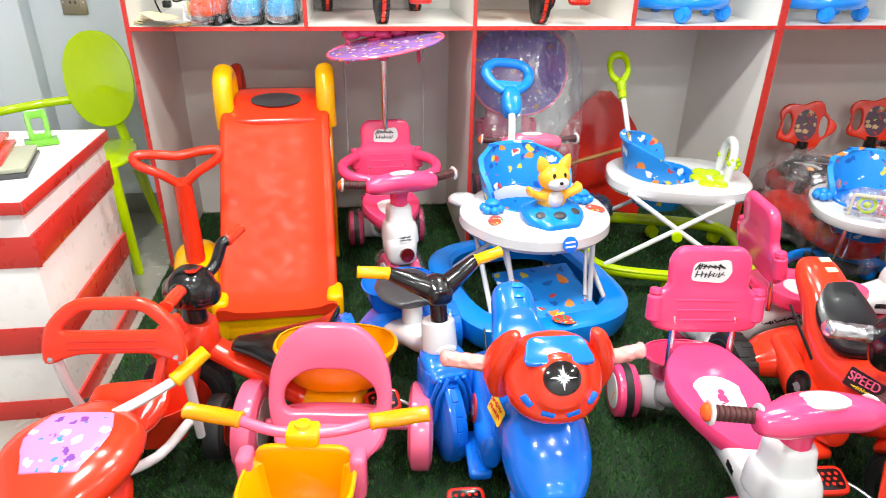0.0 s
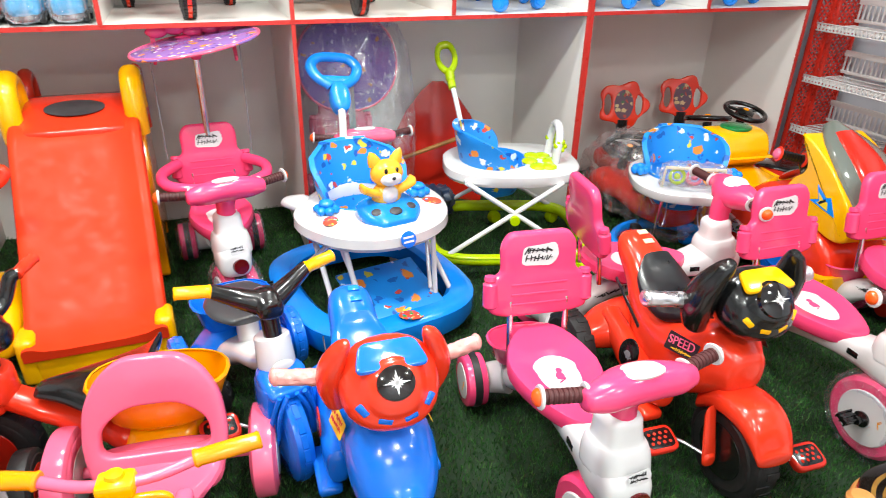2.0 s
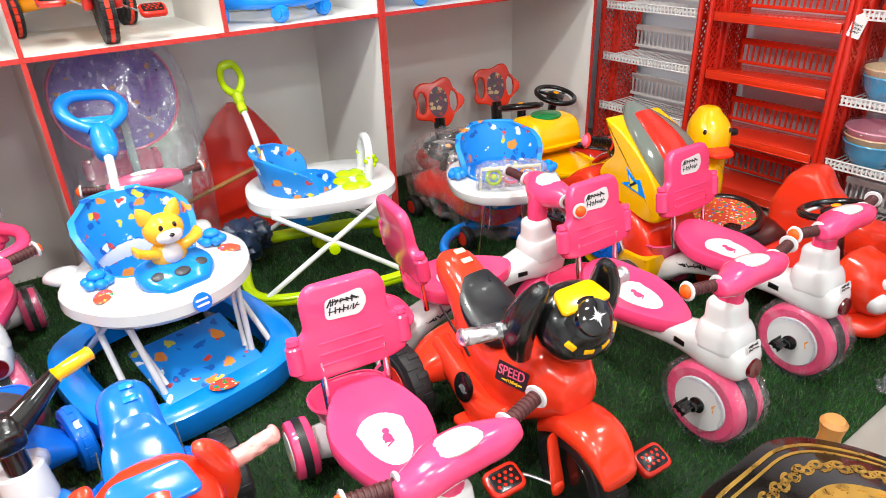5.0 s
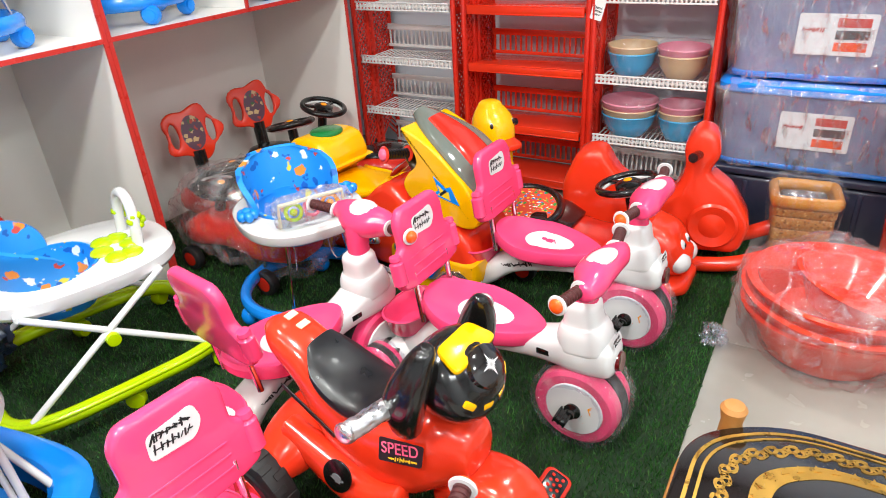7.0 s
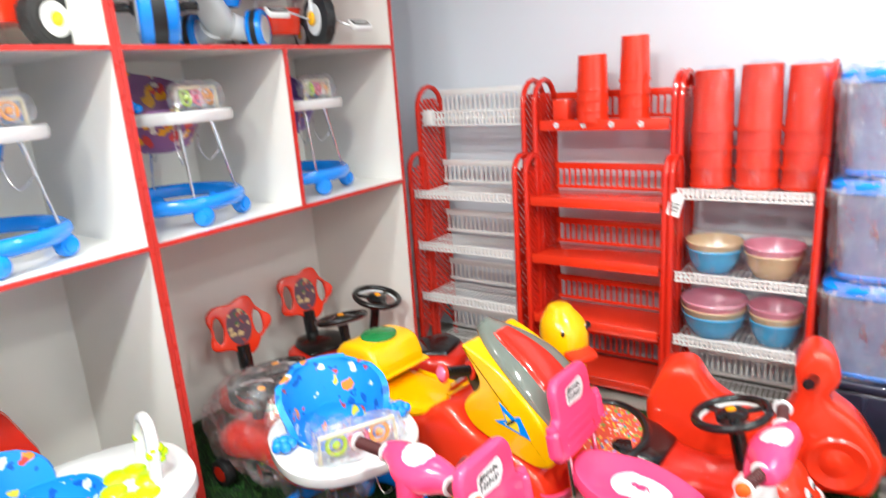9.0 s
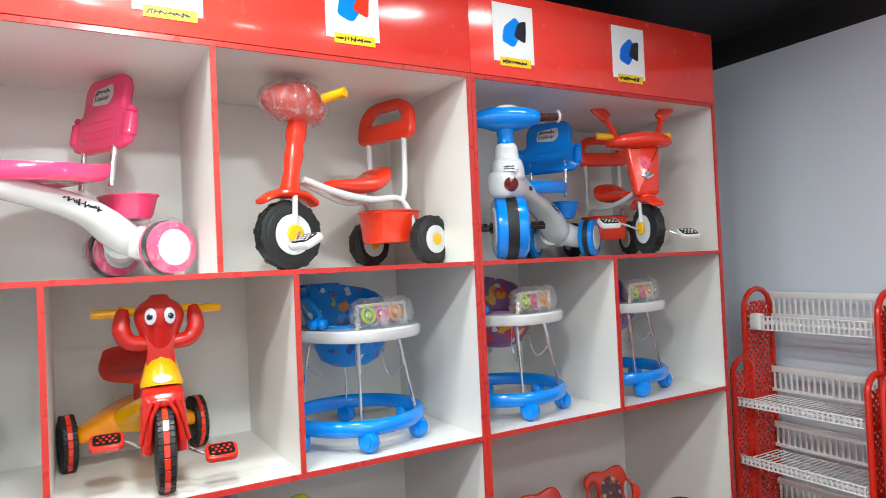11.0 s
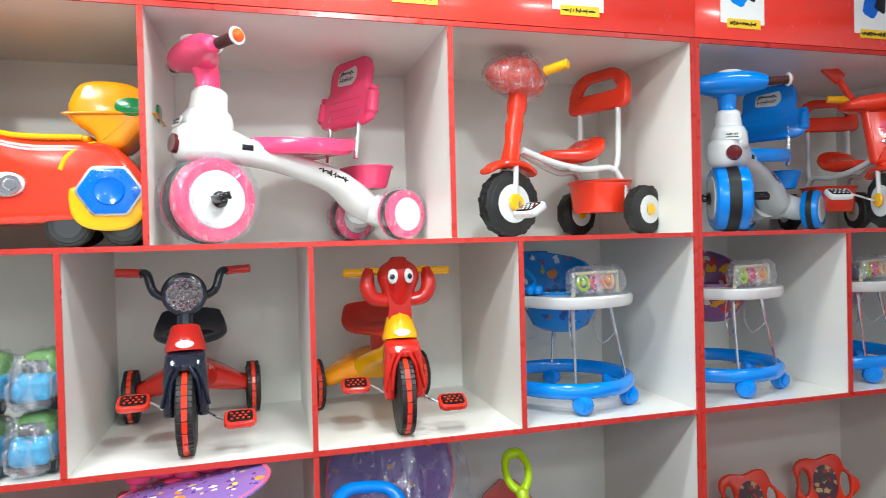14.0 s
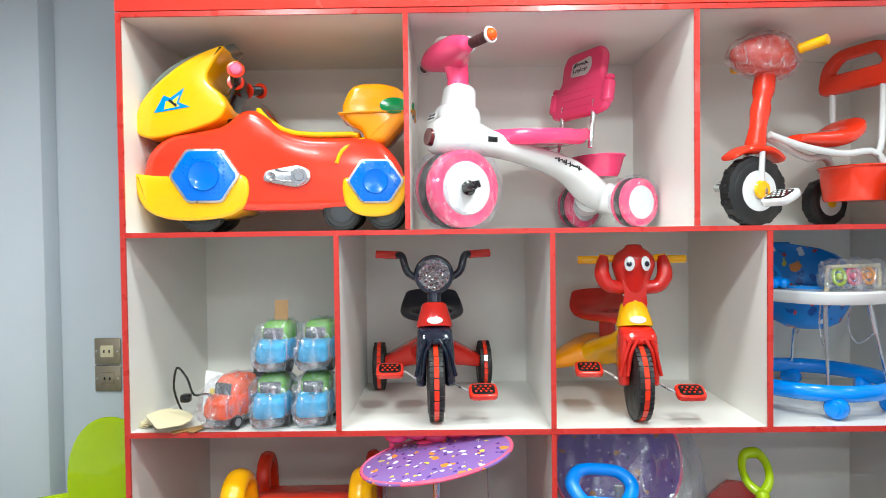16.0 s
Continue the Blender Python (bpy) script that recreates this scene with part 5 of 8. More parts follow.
        hd = part("head_lamp", put(hull(wedge, 3, 20, 2.3), hm), RED, t, "red headlamp in crinkled film")
        part("film_wrap", put(crinkle(hull([(x * 1.12, 0, z, a * 1.14, b * 1.16) for x, _, z, a, b in wedge], 3, 18, 2.3), 0.006, 26, 1), hm), FILMPINK, hd, "cloudy crinkled film")
    part("seat", hull([(0.085, 0, 0.262, 0.035, 0.014), (0.02, 0, 0.262, 0.06, 0.022), (-0.05, 0, 0.268, 0.085, 0.028), (-0.1, 0, 0.295, 0.08, 0.032), (-0.12, 0, 0.31, 0.06, 0.026)], 4, 20, 2.7), RED, t)
    part("backrest", put(plate(rounded([(-0.135, -0.01), (0.135, -0.01), (0.128, 0.09), (0.075, 0.135), (-0.075, 0.135), (-0.128, 0.09)], 0.035), 0.032, 0.012, 3, [list(reversed(rounded([(-0.09, 0.055), (0.09, 0.055), (0.06, 0.098), (-0.06, 0.098)], 0.02)))]), upright(-0.175, 0, 0.435, 6)), RED, t)
    part("rear_box", put(cup([(0, 0.075, 0.09), (0.01, 0.08, 0.095), (0.1, 0.088, 0.105), (0.106, 0.094, 0.112), (0.11, 0.092, 0.11)], 0.005), pose(-0.16, 0, 0.075)), RED, t)
    return t

# ---- ride-on toys in their places ----
FLOOR = 0.012
scoot_trike(pose(1.583, -1.312, FLOOR, 0, 0, -98), PINK, "pink and white pedal tricycle on the artificial grass", "pink tricycles", steer=8)
scoot_trike(pose(2.44, -1.269, FLOOR, 0, 0, -93), PINK, "pink and white pedal tricycle with a film-wrapped front wheel", "pink tricycles", True)
scoot_trike(pose(2.883, -1.272, FLOOR, 0, 0, -93), PINK, "pink and white pedal tricycle with a film-wrapped front wheel", "pink tricycles", True)
scoot_trike(pose(2.07, -0.90, FLOOR, 0, 0, -9), PINK, "pink and white pedal tricycle parked across the others", "pink tricycles")
scoot_trike(pose(0.89, -0.09, FLOOR, 0, 0, -88), PINK, "pink pedal tricycle with a printed purple canopy under the shelf", "pink tricycles", True, True, None, 10)
scoot_trike(pose(1.255, 0.29, ZM + 0.001, 0, 0, 209) @ Matrix.Scale(1.04, 4), PINK, "pink and white tricycle in film on the upper shelf", "pink tricycles", True)
scoot_trike(pose(2.925, 0.275, ZM + 0.001, 0, 0, 212), SKY, "blue and white tricycle on the upper shelf", "", False, False, None, 30)

SADDLE = plastic("satin_black_saddle", rgb("17171a"), 0.34, 0.05)
mini_motorbike(pose(1.975, -1.30, FLOOR, 0, 0, -94), "red ride-on motorbike with a black saddle and star lamp", RED, BLACK, BLACK, YELLOW, FOIL, SADDLE, "black saddle", "SPEED")
mini_motorbike(pose(1.135, -1.26, FLOOR, 0, 0, -93) @ Matrix.Scale(0.92, 4), "blue and red ride-on motorbike with wrapped grips", BLUE, RED, RED, BLUE, WRAPPINK, BLUE, "blue saddle", "")
racer(pose(0.405, 0.21, ZM + 0.001, 0, 0, 182), "red and yellow ride-on racer on the upper shelf")
racer(pose(2.965, -0.68, FLOOR, 0, 0, -97) @ Matrix.Scale(1.12, 4), "red and yellow ride-on racer with a yellow tail box", YELLOW)

tall_trike(pose(0.872, 0.33, ZB + 0.001, 0, 0, -87) @ Matrix.Scale(0.92, 4), "black and red tricycle with a silver headlamp on the middle shelf", dict(body=CRIMSON, fork=NAVY, bar=NAVY, grip=RED2, seat=NAVY, head="lamp", tyre=RUBBER, treads=RED, hub=RUBBER, track=0.205))
tall_trike(pose(1.465, 0.31, ZB + 0.001, 0, 0, -83) @ Matrix.Scale(0.91, 4), "red and yellow tricycle with an animal head on the middle shelf", dict(body=CRIMSON, fork=CRIMSON, bar=YELLOW, grip=YELLOW, seat=CRIMSON, head="elephant", tyre=RUBBER, treads=RED, collar=YELLOW, beam=YELLOW, rear=AMBER, hub=RUBBER, steer=-10, track=0.205))
tube_trike(pose(2.115, 0.27, ZM + 0.001, 0, 0, 200) @ Matrix.Diagonal((1.1, 1.04, 1.04, 1)), "red tricycle with white steel tubes on the upper shelf")
tube_trike(pose(3.385, 0.295, ZM + 0.001, 0, 0, -108) @ Matrix.Scale(0.97, 4), "red tricycle with a broad dash on the upper shelf", True)
tall_trike(pose(0.912, -0.91, FLOOR, 0, 0, -79), "blue and white tricycle with yellow grips on the grass", dict(body=WHITE, fork=BLUE, bar=BLACK, grip=YELLOW, seat=DARKGREY, head="block", tyre=BLUE, hub=BLUE, treads=BLUE, collar=WHITE, beam=WHITE, rear=BLUE, tub=BLUE, short_seat=True))
tall_trike(pose(0.515, -1.005, FLOOR, 0, 0, 166) @ Matrix.Diagonal((1, 1, 0.91, 1)), "red tricycle with a black saddle and black handlebar", dict(body=RED, fork=RED, bar=BLACK, grip=RED, seat=BLACK, head="ball", tyre=RUBBER, hub=RED2, rear=AMBER))

# ---- slide, walkers and other toys on the grass ----
SLIDERED = plastic("satin_red_plastic", rgb("ec3c1a"), 0.42, 0.0, 0.02, 18)
SLIDERED.node_tree.nodes["Principled BSDF"].inputs["Specular IOR Level"].default_value = 0.15


def slide(m, label):
    s = thing("toy_slide", m, label, "slide")
    prof = [(-0.178, -0.03), (-0.178, 0.008), (-0.173, 0.017), (-0.163, 0.021), (-0.148, 0.018), (-0.125, 0.006), (-0.07, 0.0), (0.07, 0.0), (0.125, 0.006), (0.148, 0.018), (0.163, 0.021), (0.173, 0.017), (0.178, 0.008), (0.178, -0.03)]
    path = smooth([(0.06, 0.672), (0.0, 0.668), (-0.05, 0.63), (-0.13, 0.52), (-0.25, 0.36), (-0.36, 0.225), (-0.43, 0.16), (-0.49, 0.135), (-0.53, 0.128)], 4)
    rings = []
    for k, (y, z) in enumerate(path):
        a, b = path[max(k - 1, 0)], path[min(k + 1, len(path) - 1)]
        dy, dz = b[0] - a[0], b[1] - a[1]
        l = math.hypot(dy, dz)
        ny, nz = dz / l, -dy / l
        if nz < 0:
            ny, nz = -ny, -nz
        rings.append([Vector((x, y + h * ny, z + h * nz)) for x, h in prof])
    part("chute", loft(rings), SLIDERED, s, "red moulded chute with raised rims")
    for x in (-0.17, 0.17):
        part("top_post", tube([(x, 0.05, 0.62), (x, 0.045, 0.72), (x, 0.065, 0.8), (x, 0.12, 0.83), (x, 0.18, 0.79), (x, 0.2, 0.68)], 0.033, 14), YELLOW, s, "yellow arched grab post")
        part("front_foot", put(rbox(0.05, 0.1, 0.17, x, -0.47, 0.085, 0.018, 3), FLAT), YELLOW, s)
        part("side_panel", put(plate(rounded([(0.07, 0.64), (0.42, 0.62), (0.5, 0.02), (0.36, 0.02), (0.3, 0.12), (0.2, 0.12), (0.12, 0.02), (-0.02, 0.02), (-0.02, 0.5)], 0.03), 0.03, 0.008), Matrix(((0, 0, 1, x - 0.015), (1, 0, 0, 0), (0, 1, 0, 0), (0, 0, 0, 1)))), RED if x < 0 else AMBER, s, "moulded side panel with a ladder behind")
        part("rear_post", tube([(x, 0.36, 0.6), (x, 0.38, 0.74), (x, 0.43, 0.78), (x, 0.48, 0.72), (x, 0.5, 0.5)], 0.022, 10), RED, s)
    for k in range(3):
        part("rung", put(rbox(0.3, 0.09, 0.03, 0, 0.46, 0.16 + 0.17 * k, 0.01), FLAT), YELLOW, s)
    part("platform", put(rbox(0.31, 0.34, 0.04, 0, 0.23, 0.665, 0.012, 3), FLAT), RED, s)
    part("top_hump", put(hull([(-0.02, 0, 0.655, 0.15, 0.02), (0.05, 0, 0.69, 0.15, 0.02), (0.14, 0, 0.715, 0.148, 0.02), (0.24, 0, 0.715, 0.148, 0.02)], 3, 20, 5), pose(0, 0, 0, 0, 0, 90)), RED, s)
    part("oval_sticker", put(plate(disc(0.085, 0.05, 28), 0.002, 0), pose(0, 0.075, 0.7235, 18, 0, 0)), DARKGREY, s, "dark oval sticker")
    part("front_skirt", put(rbox(0.33, 0.06, 0.115, 0, -0.485, 0.06, 0.015, 3), FLAT), YELLOW, s, "yellow front skirt")
    return s


slide(pose(0.475, -0.02, FLOOR, 0, 0, 1) @ Matrix.Diagonal((1.1, 1.06, 0.915, 1)), "red toy slide with yellow posts standing against the shelf")

w = thing("push_rider", pose(0.19, -0.33, FLOOR, 0, 0, -80), "red push handle rising from a yellow ride-on base", "ride-on toy")
part("base", hull([(-0.22, 0, 0.12, 0.05, 0.05), (-0.1, 0, 0.15, 0.08, 0.07), (0.05, 0, 0.13, 0.08, 0.06), (0.16, 0, 0.1, 0.05, 0.04)], 4, 18), YELLOW, w)
part("pole", tube([(0.0, 0, 0.15), (0.02, 0, 0.4), (0.035, 0, 0.5)], [0.034, 0.03, 0.028], 14), RED, w)
part("handle", tube([(0.035, 0, 0.48), (0.05, 0.05, 0.53), (0.055, 0.115, 0.57), (0.05, 0.125, 0.6), (0.045, 0.07, 0.6), (0.045, 0, 0.59), (0.045, -0.07, 0.6), (0.05, -0.125, 0.6), (0.055, -0.115, 0.57), (0.05, -0.05, 0.53), (0.035, 0, 0.48)], 0.015, 10), RED, w, "red double-loop handle")
for sx in (-0.15, 0.12):
    for sy in (-0.09, 0.09):
        wheel(w, "wheel", sx, sy, 0.05, 0.05, 0.035, RUBBER, RUBBER, YELLOW)


FUR = plastic("warm_yellow_plastic", rgb("f7b733"))


def toy_figure(parent, x, y, z):
    """A small yellow moulded animal on the tray, kept plain."""
    ears = [put(lathe([(0.022, 0), (0.021, 0.012), (0.013, 0.032), (0.002, 0.044)], 14), pose(x - 0.005, y + q * 0.034, z + 0.132, -q * 24, 0, 0) @ Matrix.Diagonal((0.6, 1, 1, 1))) for q in (1, -1)]
    arms = [put(hull([(0, 0, 0, 0.016, 0.016), (0.03, 0, 0.01, 0.016, 0.014), (0.055, 0, 0.026, 0.024, 0.016)], 3, 14), pose(x + 0.012, y + q * 0.03, z + 0.04, 0, 0, 90 * q)) for q in (1, -1)]
    f = part("toy_animal", join(blob(x, y, z + 0.03, 0.036, 0.05, 0.042), blob(x + 0.004, y, z + 0.102, 0.042, 0.054, 0.043), *ears, *arms), FUR, parent, "yellow moulded toy animal")
    part("belly", blob(x + 0.02, y, z + 0.035, 0.022, 0.03, 0.03), WHITE, f)
    part("muzzle", blob(x + 0.036, y, z + 0.092, 0.02, 0.036, 0.022), WHITE, f)
    for s in (1, -1):
        part("eye", blob(x + 0.038, y + s * 0.018, z + 0.118, 0.005, 0.006, 0.009), BLACK, f)
    part("nose", blob(x + 0.055, y, z + 0.1, 0.006, 0.007, 0.005), BLACK, f)


def bucket_seat(parent, x, r, z, top, low, mat):
    """A cloth seat: a curved back above the tray and a sagging bucket below it."""
    rows = []
    for k in range(9):
        t = k / 8
        rows.append((z + (top - z) * t, r * (1 + 0.22 * t)))
    outer, inner = [], []
    span_a = 105
    for zz, rr in rows:
        t = (zz - z) / (top - z)
        half = radians(span_a) * math.sqrt(max(0.02, 1 - (0.97 * t) ** 2.6))
        outer.append([Vector((x + (rr + 0.012) * math.cos(math.pi + a), (rr + 0.012) * math.sin(math.pi + a), zz)) for a in np.linspace(-half, half, 22)])
        inner.append([Vector((x + (rr - 0.006) * math.cos(math.pi + a), (rr - 0.006) * math.sin(math.pi + a), zz)) for a in np.linspace(half, -half, 22)])
    b = part("seat_back", loft([o + i for o, i in zip(outer, inner)]), mat, parent, "printed padded cloth back")
    part("piping", tube([tuple(v) for v in outer[-1]], 0.006, 8, 1), mat, b)
    part("seat_sling", put(cup([(low, r * 0.45, r * 0.45), (low + 0.02, r * 0.7, r * 0.72), (low + 0.08, r * 0.93, r * 0.93), (z, r, r), (z + 0.01, r, r)], 0.006), Matrix.Translation((x, 0, 0))), mat, parent, "printed cloth seat sling")


def round_walker(m, label, cloth, group, bag=True):
    t = thing("baby_walker", m, label, "baby walker", group)
    base = part("base_ring", join(ring_tube(0.215, 0.215, 0.019, 2, 44, 0.075, 1.3), ring_tube(0.222, 0.222, 0.006, 2, 44, 0.085), ring_tube(0.222, 0.222, 0.006, 2, 44, 0.065)), SKY, t, "bright blue base ring")
    for k in range(6):
        a = radians(60 * k + 30)
        c, s = math.cos(a), math.sin(a)
        cast = part("caster", put(lathe([(0, -0.022), (0.026, -0.02), (0.034, -0.008), (0.034, 0.008), (0.026, 0.02), (0, 0.022)], 18, "y"), pose(0.215 * c, 0.215 * s, 0.034, 0, 0, math.degrees(a) + 50)), SKY, t)
        part("caster_cap", put(lathe([(0.02, 0.018), (0.018, 0.026), (0, 0.028)], 14, "y"), pose(0.215 * c, 0.215 * s, 0.034, 0, 0, math.degrees(a) + 50)), SKY, cast)
    for deg in (35, 150, 210, -35):
        c, s = math.cos(radians(deg)), math.sin(radians(deg))
        leg = part("leg", tube([(0.205 * c, 0.205 * s, 0.085), (0.155 * c, 0.15 * s, 0.345)], 0.0042, 8, 1), CHROME, t, "thin chrome leg")
        part("leg_sleeve", tube([(0.175 * c, 0.172 * s, 0.235), (0.155 * c, 0.15 * s, 0.345)], 0.0068, 8, 1), CHROME, leg)
        part("spring_loop", tube([(0.175 * c, 0.172 * s, 0.24), (0.13 * c, 0.12 * s, 0.2), (0.1 * c, 0.1 * s, 0.26), (0.12 * c, 0.12 * s, 0.34)], 0.0022, 6), STEEL, leg)
    rings = []
    for z, d in ((0.338, -0.006), (0.336, 0.0), (0.345, 0.006), (0.368, 0.006), (0.374, 0.0)):
        rings.append(oval((0.015, 0, z), (1, 0, 0), (0, 1, 0), 0.205 + d, 0.19 + d, 40, 2.5))
    for z, d in ((0.374, 0.0), (0.366, -0.006), (0.338, -0.006)):
        rings.append(oval((-0.02, 0, z), (1, 0, 0), (0, 1, 0), 0.135 + d, 0.135 + d, 40, 2.1))
    part("tray", loft(rings, False, True), WHITE, t, "white moulded tray")
    bucket_seat(t, -0.02, 0.128, 0.372, 0.508, 0.24, cloth)
    for s in (1, -1):
        part("knob", join(*[blob(0.03 + 0.02 * math.cos(q), s * 0.165 + 0.02 * math.sin(q), 0.392, 0.015, 0.015, 0.016, 2, 10, 8) for q in np.linspace(0, 6.28, 6)[:-1]], blob(0.03, s * 0.165, 0.405, 0.015, 0.015, 0.012, 2, 12, 8)), SKY, t, "blue flower-shaped knob")
    bar = part("toy_bar", tube([(0.15, -0.105, 0.372), (0.15, -0.1, 0.445), (0.15, 0.1, 0.445), (0.15, 0.105, 0.372)], 0.0065, 8, 1), CREAM, t)
    for k, mt in enumerate((LIME, PALEPINK, AMBER)):
        part("bead", put(join(ring_tube(0.024, 0.024, 0.006, 2, 20), blob(0, 0, 0, 0.012, 0.012, 0.012, 2, 10, 8)), pose(0.15, -0.058 + 0.058 * k, 0.415, 0, 78, 0)), mt, bar)
    if bag:
        part("film_bag", put(crinkle(blob(0, 0, 0, 0.042, 0.125, 0.048, 3.2), 0.008, 30, 1), pose(0.15, 0, 0.418)), FILMBRIGHT, bar, "clear bag over the toys")
    return t


PRINTWARM = pattern("warm_printed_cloth", rgb("8a5a8c"), [(rgb("f0b020"), 0.8, 1.2), (rgb("d8433c"), 0.7, 1.0), (rgb("e9e4da"), 0.9, 0.7)], 22)
round_walker(pose(2.1, 0.275, ZB + 0.001, 0, 0, -72), "blue and white round baby walker on the middle shelf", PRINTBLUE, "round baby walkers")
round_walker(pose(2.715, 0.275, ZB + 0.001, 0, 0, -72), "blue round baby walker with a warm printed seat on the shelf", PRINTWARM, "round baby walkers")
round_walker(pose(3.285, 0.29, ZB + 0.001, 0, 0, -72), "blue round baby walker with a dark printed seat on the shelf", PRINTDARK, "round baby walkers")
round_walker(pose(2.60, -0.53, FLOOR, 0, 0, -118) @ Matrix.Scale(1.05, 4), "blue round baby walker with bagged toys on the grass", PRINTBLUE, "round baby walkers")

# The large walker with the push handle.
t = thing("baby_walker", pose(1.355, -0.47, FLOOR, 0, 0, -80), "large blue baby walker with a push handle and toy tray", "baby walker")
rings = []
for z, a, b in ((0.035, 0.0, 0.0), (0.03, 0.03, 0.03), (0.06, 0.042, 0.042), (0.11, 0.04, 0.04), (0.125, 0.018, 0.018)):
    rings.append(oval((-0.03, 0, z), (1, 0, 0), (0, 1, 0), 0.315 + a, 0.28 + a, 48, 3.2))
for z, a in ((0.125, -0.03), (0.11, -0.045), (0.045, -0.045)):
    rings.append(oval((-0.03, 0, z), (1, 0, 0), (0, 1, 0), 0.315 + a, 0.28 + a, 48, 3.2))
part("base", loft(rings, False, True), SKY, t, "bright blue moulded base ring")
part("base_emblem", put(plate(disc(0.045, 0.028, 22), 0.003, 0.001), pose(0.29, 0, 0.127, 0, 10, 90)), PRINTMIX, t, "oval printed sticker")
part("footboard", put(rbox(0.25, 0.29, 0.014, 0.1, 0, 0.17, 0.006), pose(0, 0, 0.0, 0, 12, 0)), PRINTBLUE, t, "printed cloth foot guard")
for s in (1, -1):
    for x0, x1 in ((0.2, -0.1), (-0.2, 0.12)):
        part("cross_tube", tube([(x0, s * 0.21, 0.1), (x1, s * 0.185, 0.36)], 0.009, 10, 1), WHITE, t, "white folding tube")
    part("front_tube", tube([(0.22, s * 0.13, 0.1), (0.14, s * 0.16, 0.36)], 0.009, 10, 1), WHITE, t)
    for x in (-0.25, 0.2):
        part("caster", put(lathe([(0, -0.018), (0.03, -0.015), (0.032, 0), (0.03, 0.015), (0, 0.018)], 16, "y"), pose(x, s * 0.22, 0.032)), WHITE, t)
rings = []
for z, d in ((0.352, -0.012), (0.35, -0.002), (0.366, 0.012), (0.396, 0.01), (0.412, -0.008), (0.42, -0.04)):
    ring = oval((0.015, 0, z), (1, 0, 0), (0, 1, 0), 0.235 + d, 0.235 + d, 48, 2.3)
    for v in ring:
        w_ = math.atan2(v.y, v.x)
        k_ = 1 + 0.05 * math.cos(4 * w_) * (1 if v.x < 0.1 else 0.3)
        v.x, v.y = v.x * k_, v.y * k_
    rings.append(ring)
for z, d in ((0.418, 0.0), (0.405, -0.006), (0.368, -0.006)):
    rings.append(oval((-0.06, 0, z), (1, 0, 0), (0, 1, 0), 0.13 + d, 0.14 + d, 48, 2.2))
part("tray", loft(rings, False, True), WHITE, t, "white moulded toy tray")
for s in (1, -1):
    part("tray_lobe", put(hull([(-0.05, 0, 0, 0.03, 0.016), (0.0, 0, 0.004, 0.045, 0.022), (0.05, 0, 0.0, 0.035, 0.018)], 3, 18), pose(-0.14, s * 0.198, 0.394, 0, 0, -38 * s)), WHITE, t)
    part("sling_strap", tube([(0.2, s * 0.12, 0.15), (0.12, s * 0.15, 0.3), (0.1, s * 0.16, 0.36)], 0.007, 8), WHITE, t, "white cloth strap")
bucket_seat(t, -0.06, 0.135, 0.41, 0.565, 0.24, PRINTBLUE)
con = part("console", hull([(0.05, 0, 0.425, 0.07, 0.02), (0.1, 0, 0.44, 0.095, 0.035), (0.165, 0, 0.432, 0.1, 0.032), (0.215, 0, 0.42, 0.06, 0.018)], 4, 22), SKY, t, "blue play console")
for k in (-1, 0, 1):
    part("oval_button", put(blob(0, 0, 0, 0.016, 0.022, 0.006), pose(0.19 - 0.015 * abs(k), k * 0.055, 0.452, 0, 25, 0)), DARKGREY, con)
toy_figure(t, 0.125, 0, 0.455)
part("tray_emblem", put(plate(disc(0.026, 0.026, 22), 0.003, 0.001), upright(0.27, 0, 0.388, 16)), BLUE, t, "round blue emblem")
part("emblem_bars", put(join(rbox(0.034, 0.006, 0.001, 0, 0.008, 0, 0), rbox(0.034, 0.006, 0.001, 0, -0.006, 0, 0)), upright(0.2735, 0, 0.388, 16)), WHITE, t)
for s in (1, -1):
    part("knob", join(*[blob(0.03 + 0.026 * math.cos(q), s * 0.165 + 0.026 * math.sin(q), 0.432, 0.017, 0.017, 0.014, 2, 10, 8) for q in np.linspace(0, 6.28, 7)[:-1]], blob(0.03, s * 0.165, 0.45, 0.024, 0.024, 0.014)), SKY, t, "blue flower-shaped knob")
    part("tray_print", put(blob(0, 0, 0, 0.036, 0.024, 0.006), pose(0.1, s * 0.18, 0.42, 0, 0, 30 * s)), PRINTMIX, t)
part("push_pole", tube([(-0.24, 0.02, 0.41), (-0.29, 0.035, 0.5), (-0.36, 0.065, 0.59), (-0.44, 0.09, 0.67)], 0.014, 12), WHITE, t, "white push pole")
hm = pose(-0.435, 0.088, 0.655) @ pose(0, 0, 0, -8, -42, 0) @ Matrix.Diagonal((1.05, 1.2, 1.02, 1))
part("push_handle", put(join(tube([(0, -0.02, 0.05), (0, -0.06, 0.085), (0, -0.075, 0.13), (0, -0.05, 0.165), (0, 0, 0.172), (0, 0.05, 0.165), (0, 0.075, 0.13), (0, 0.06, 0.085), (0, 0.02, 0.05)], 0.018, 12), hull([(-0.02, 0, 0.0, 0.03, 0.06), (0.02, 0, 0.0, 0.03, 0.06)], 2, 16), rbox(0.03, 0.11, 0.03, 0, 0, 0.075, 0.012)), hm), SKY, t, "bright blue loop handle")

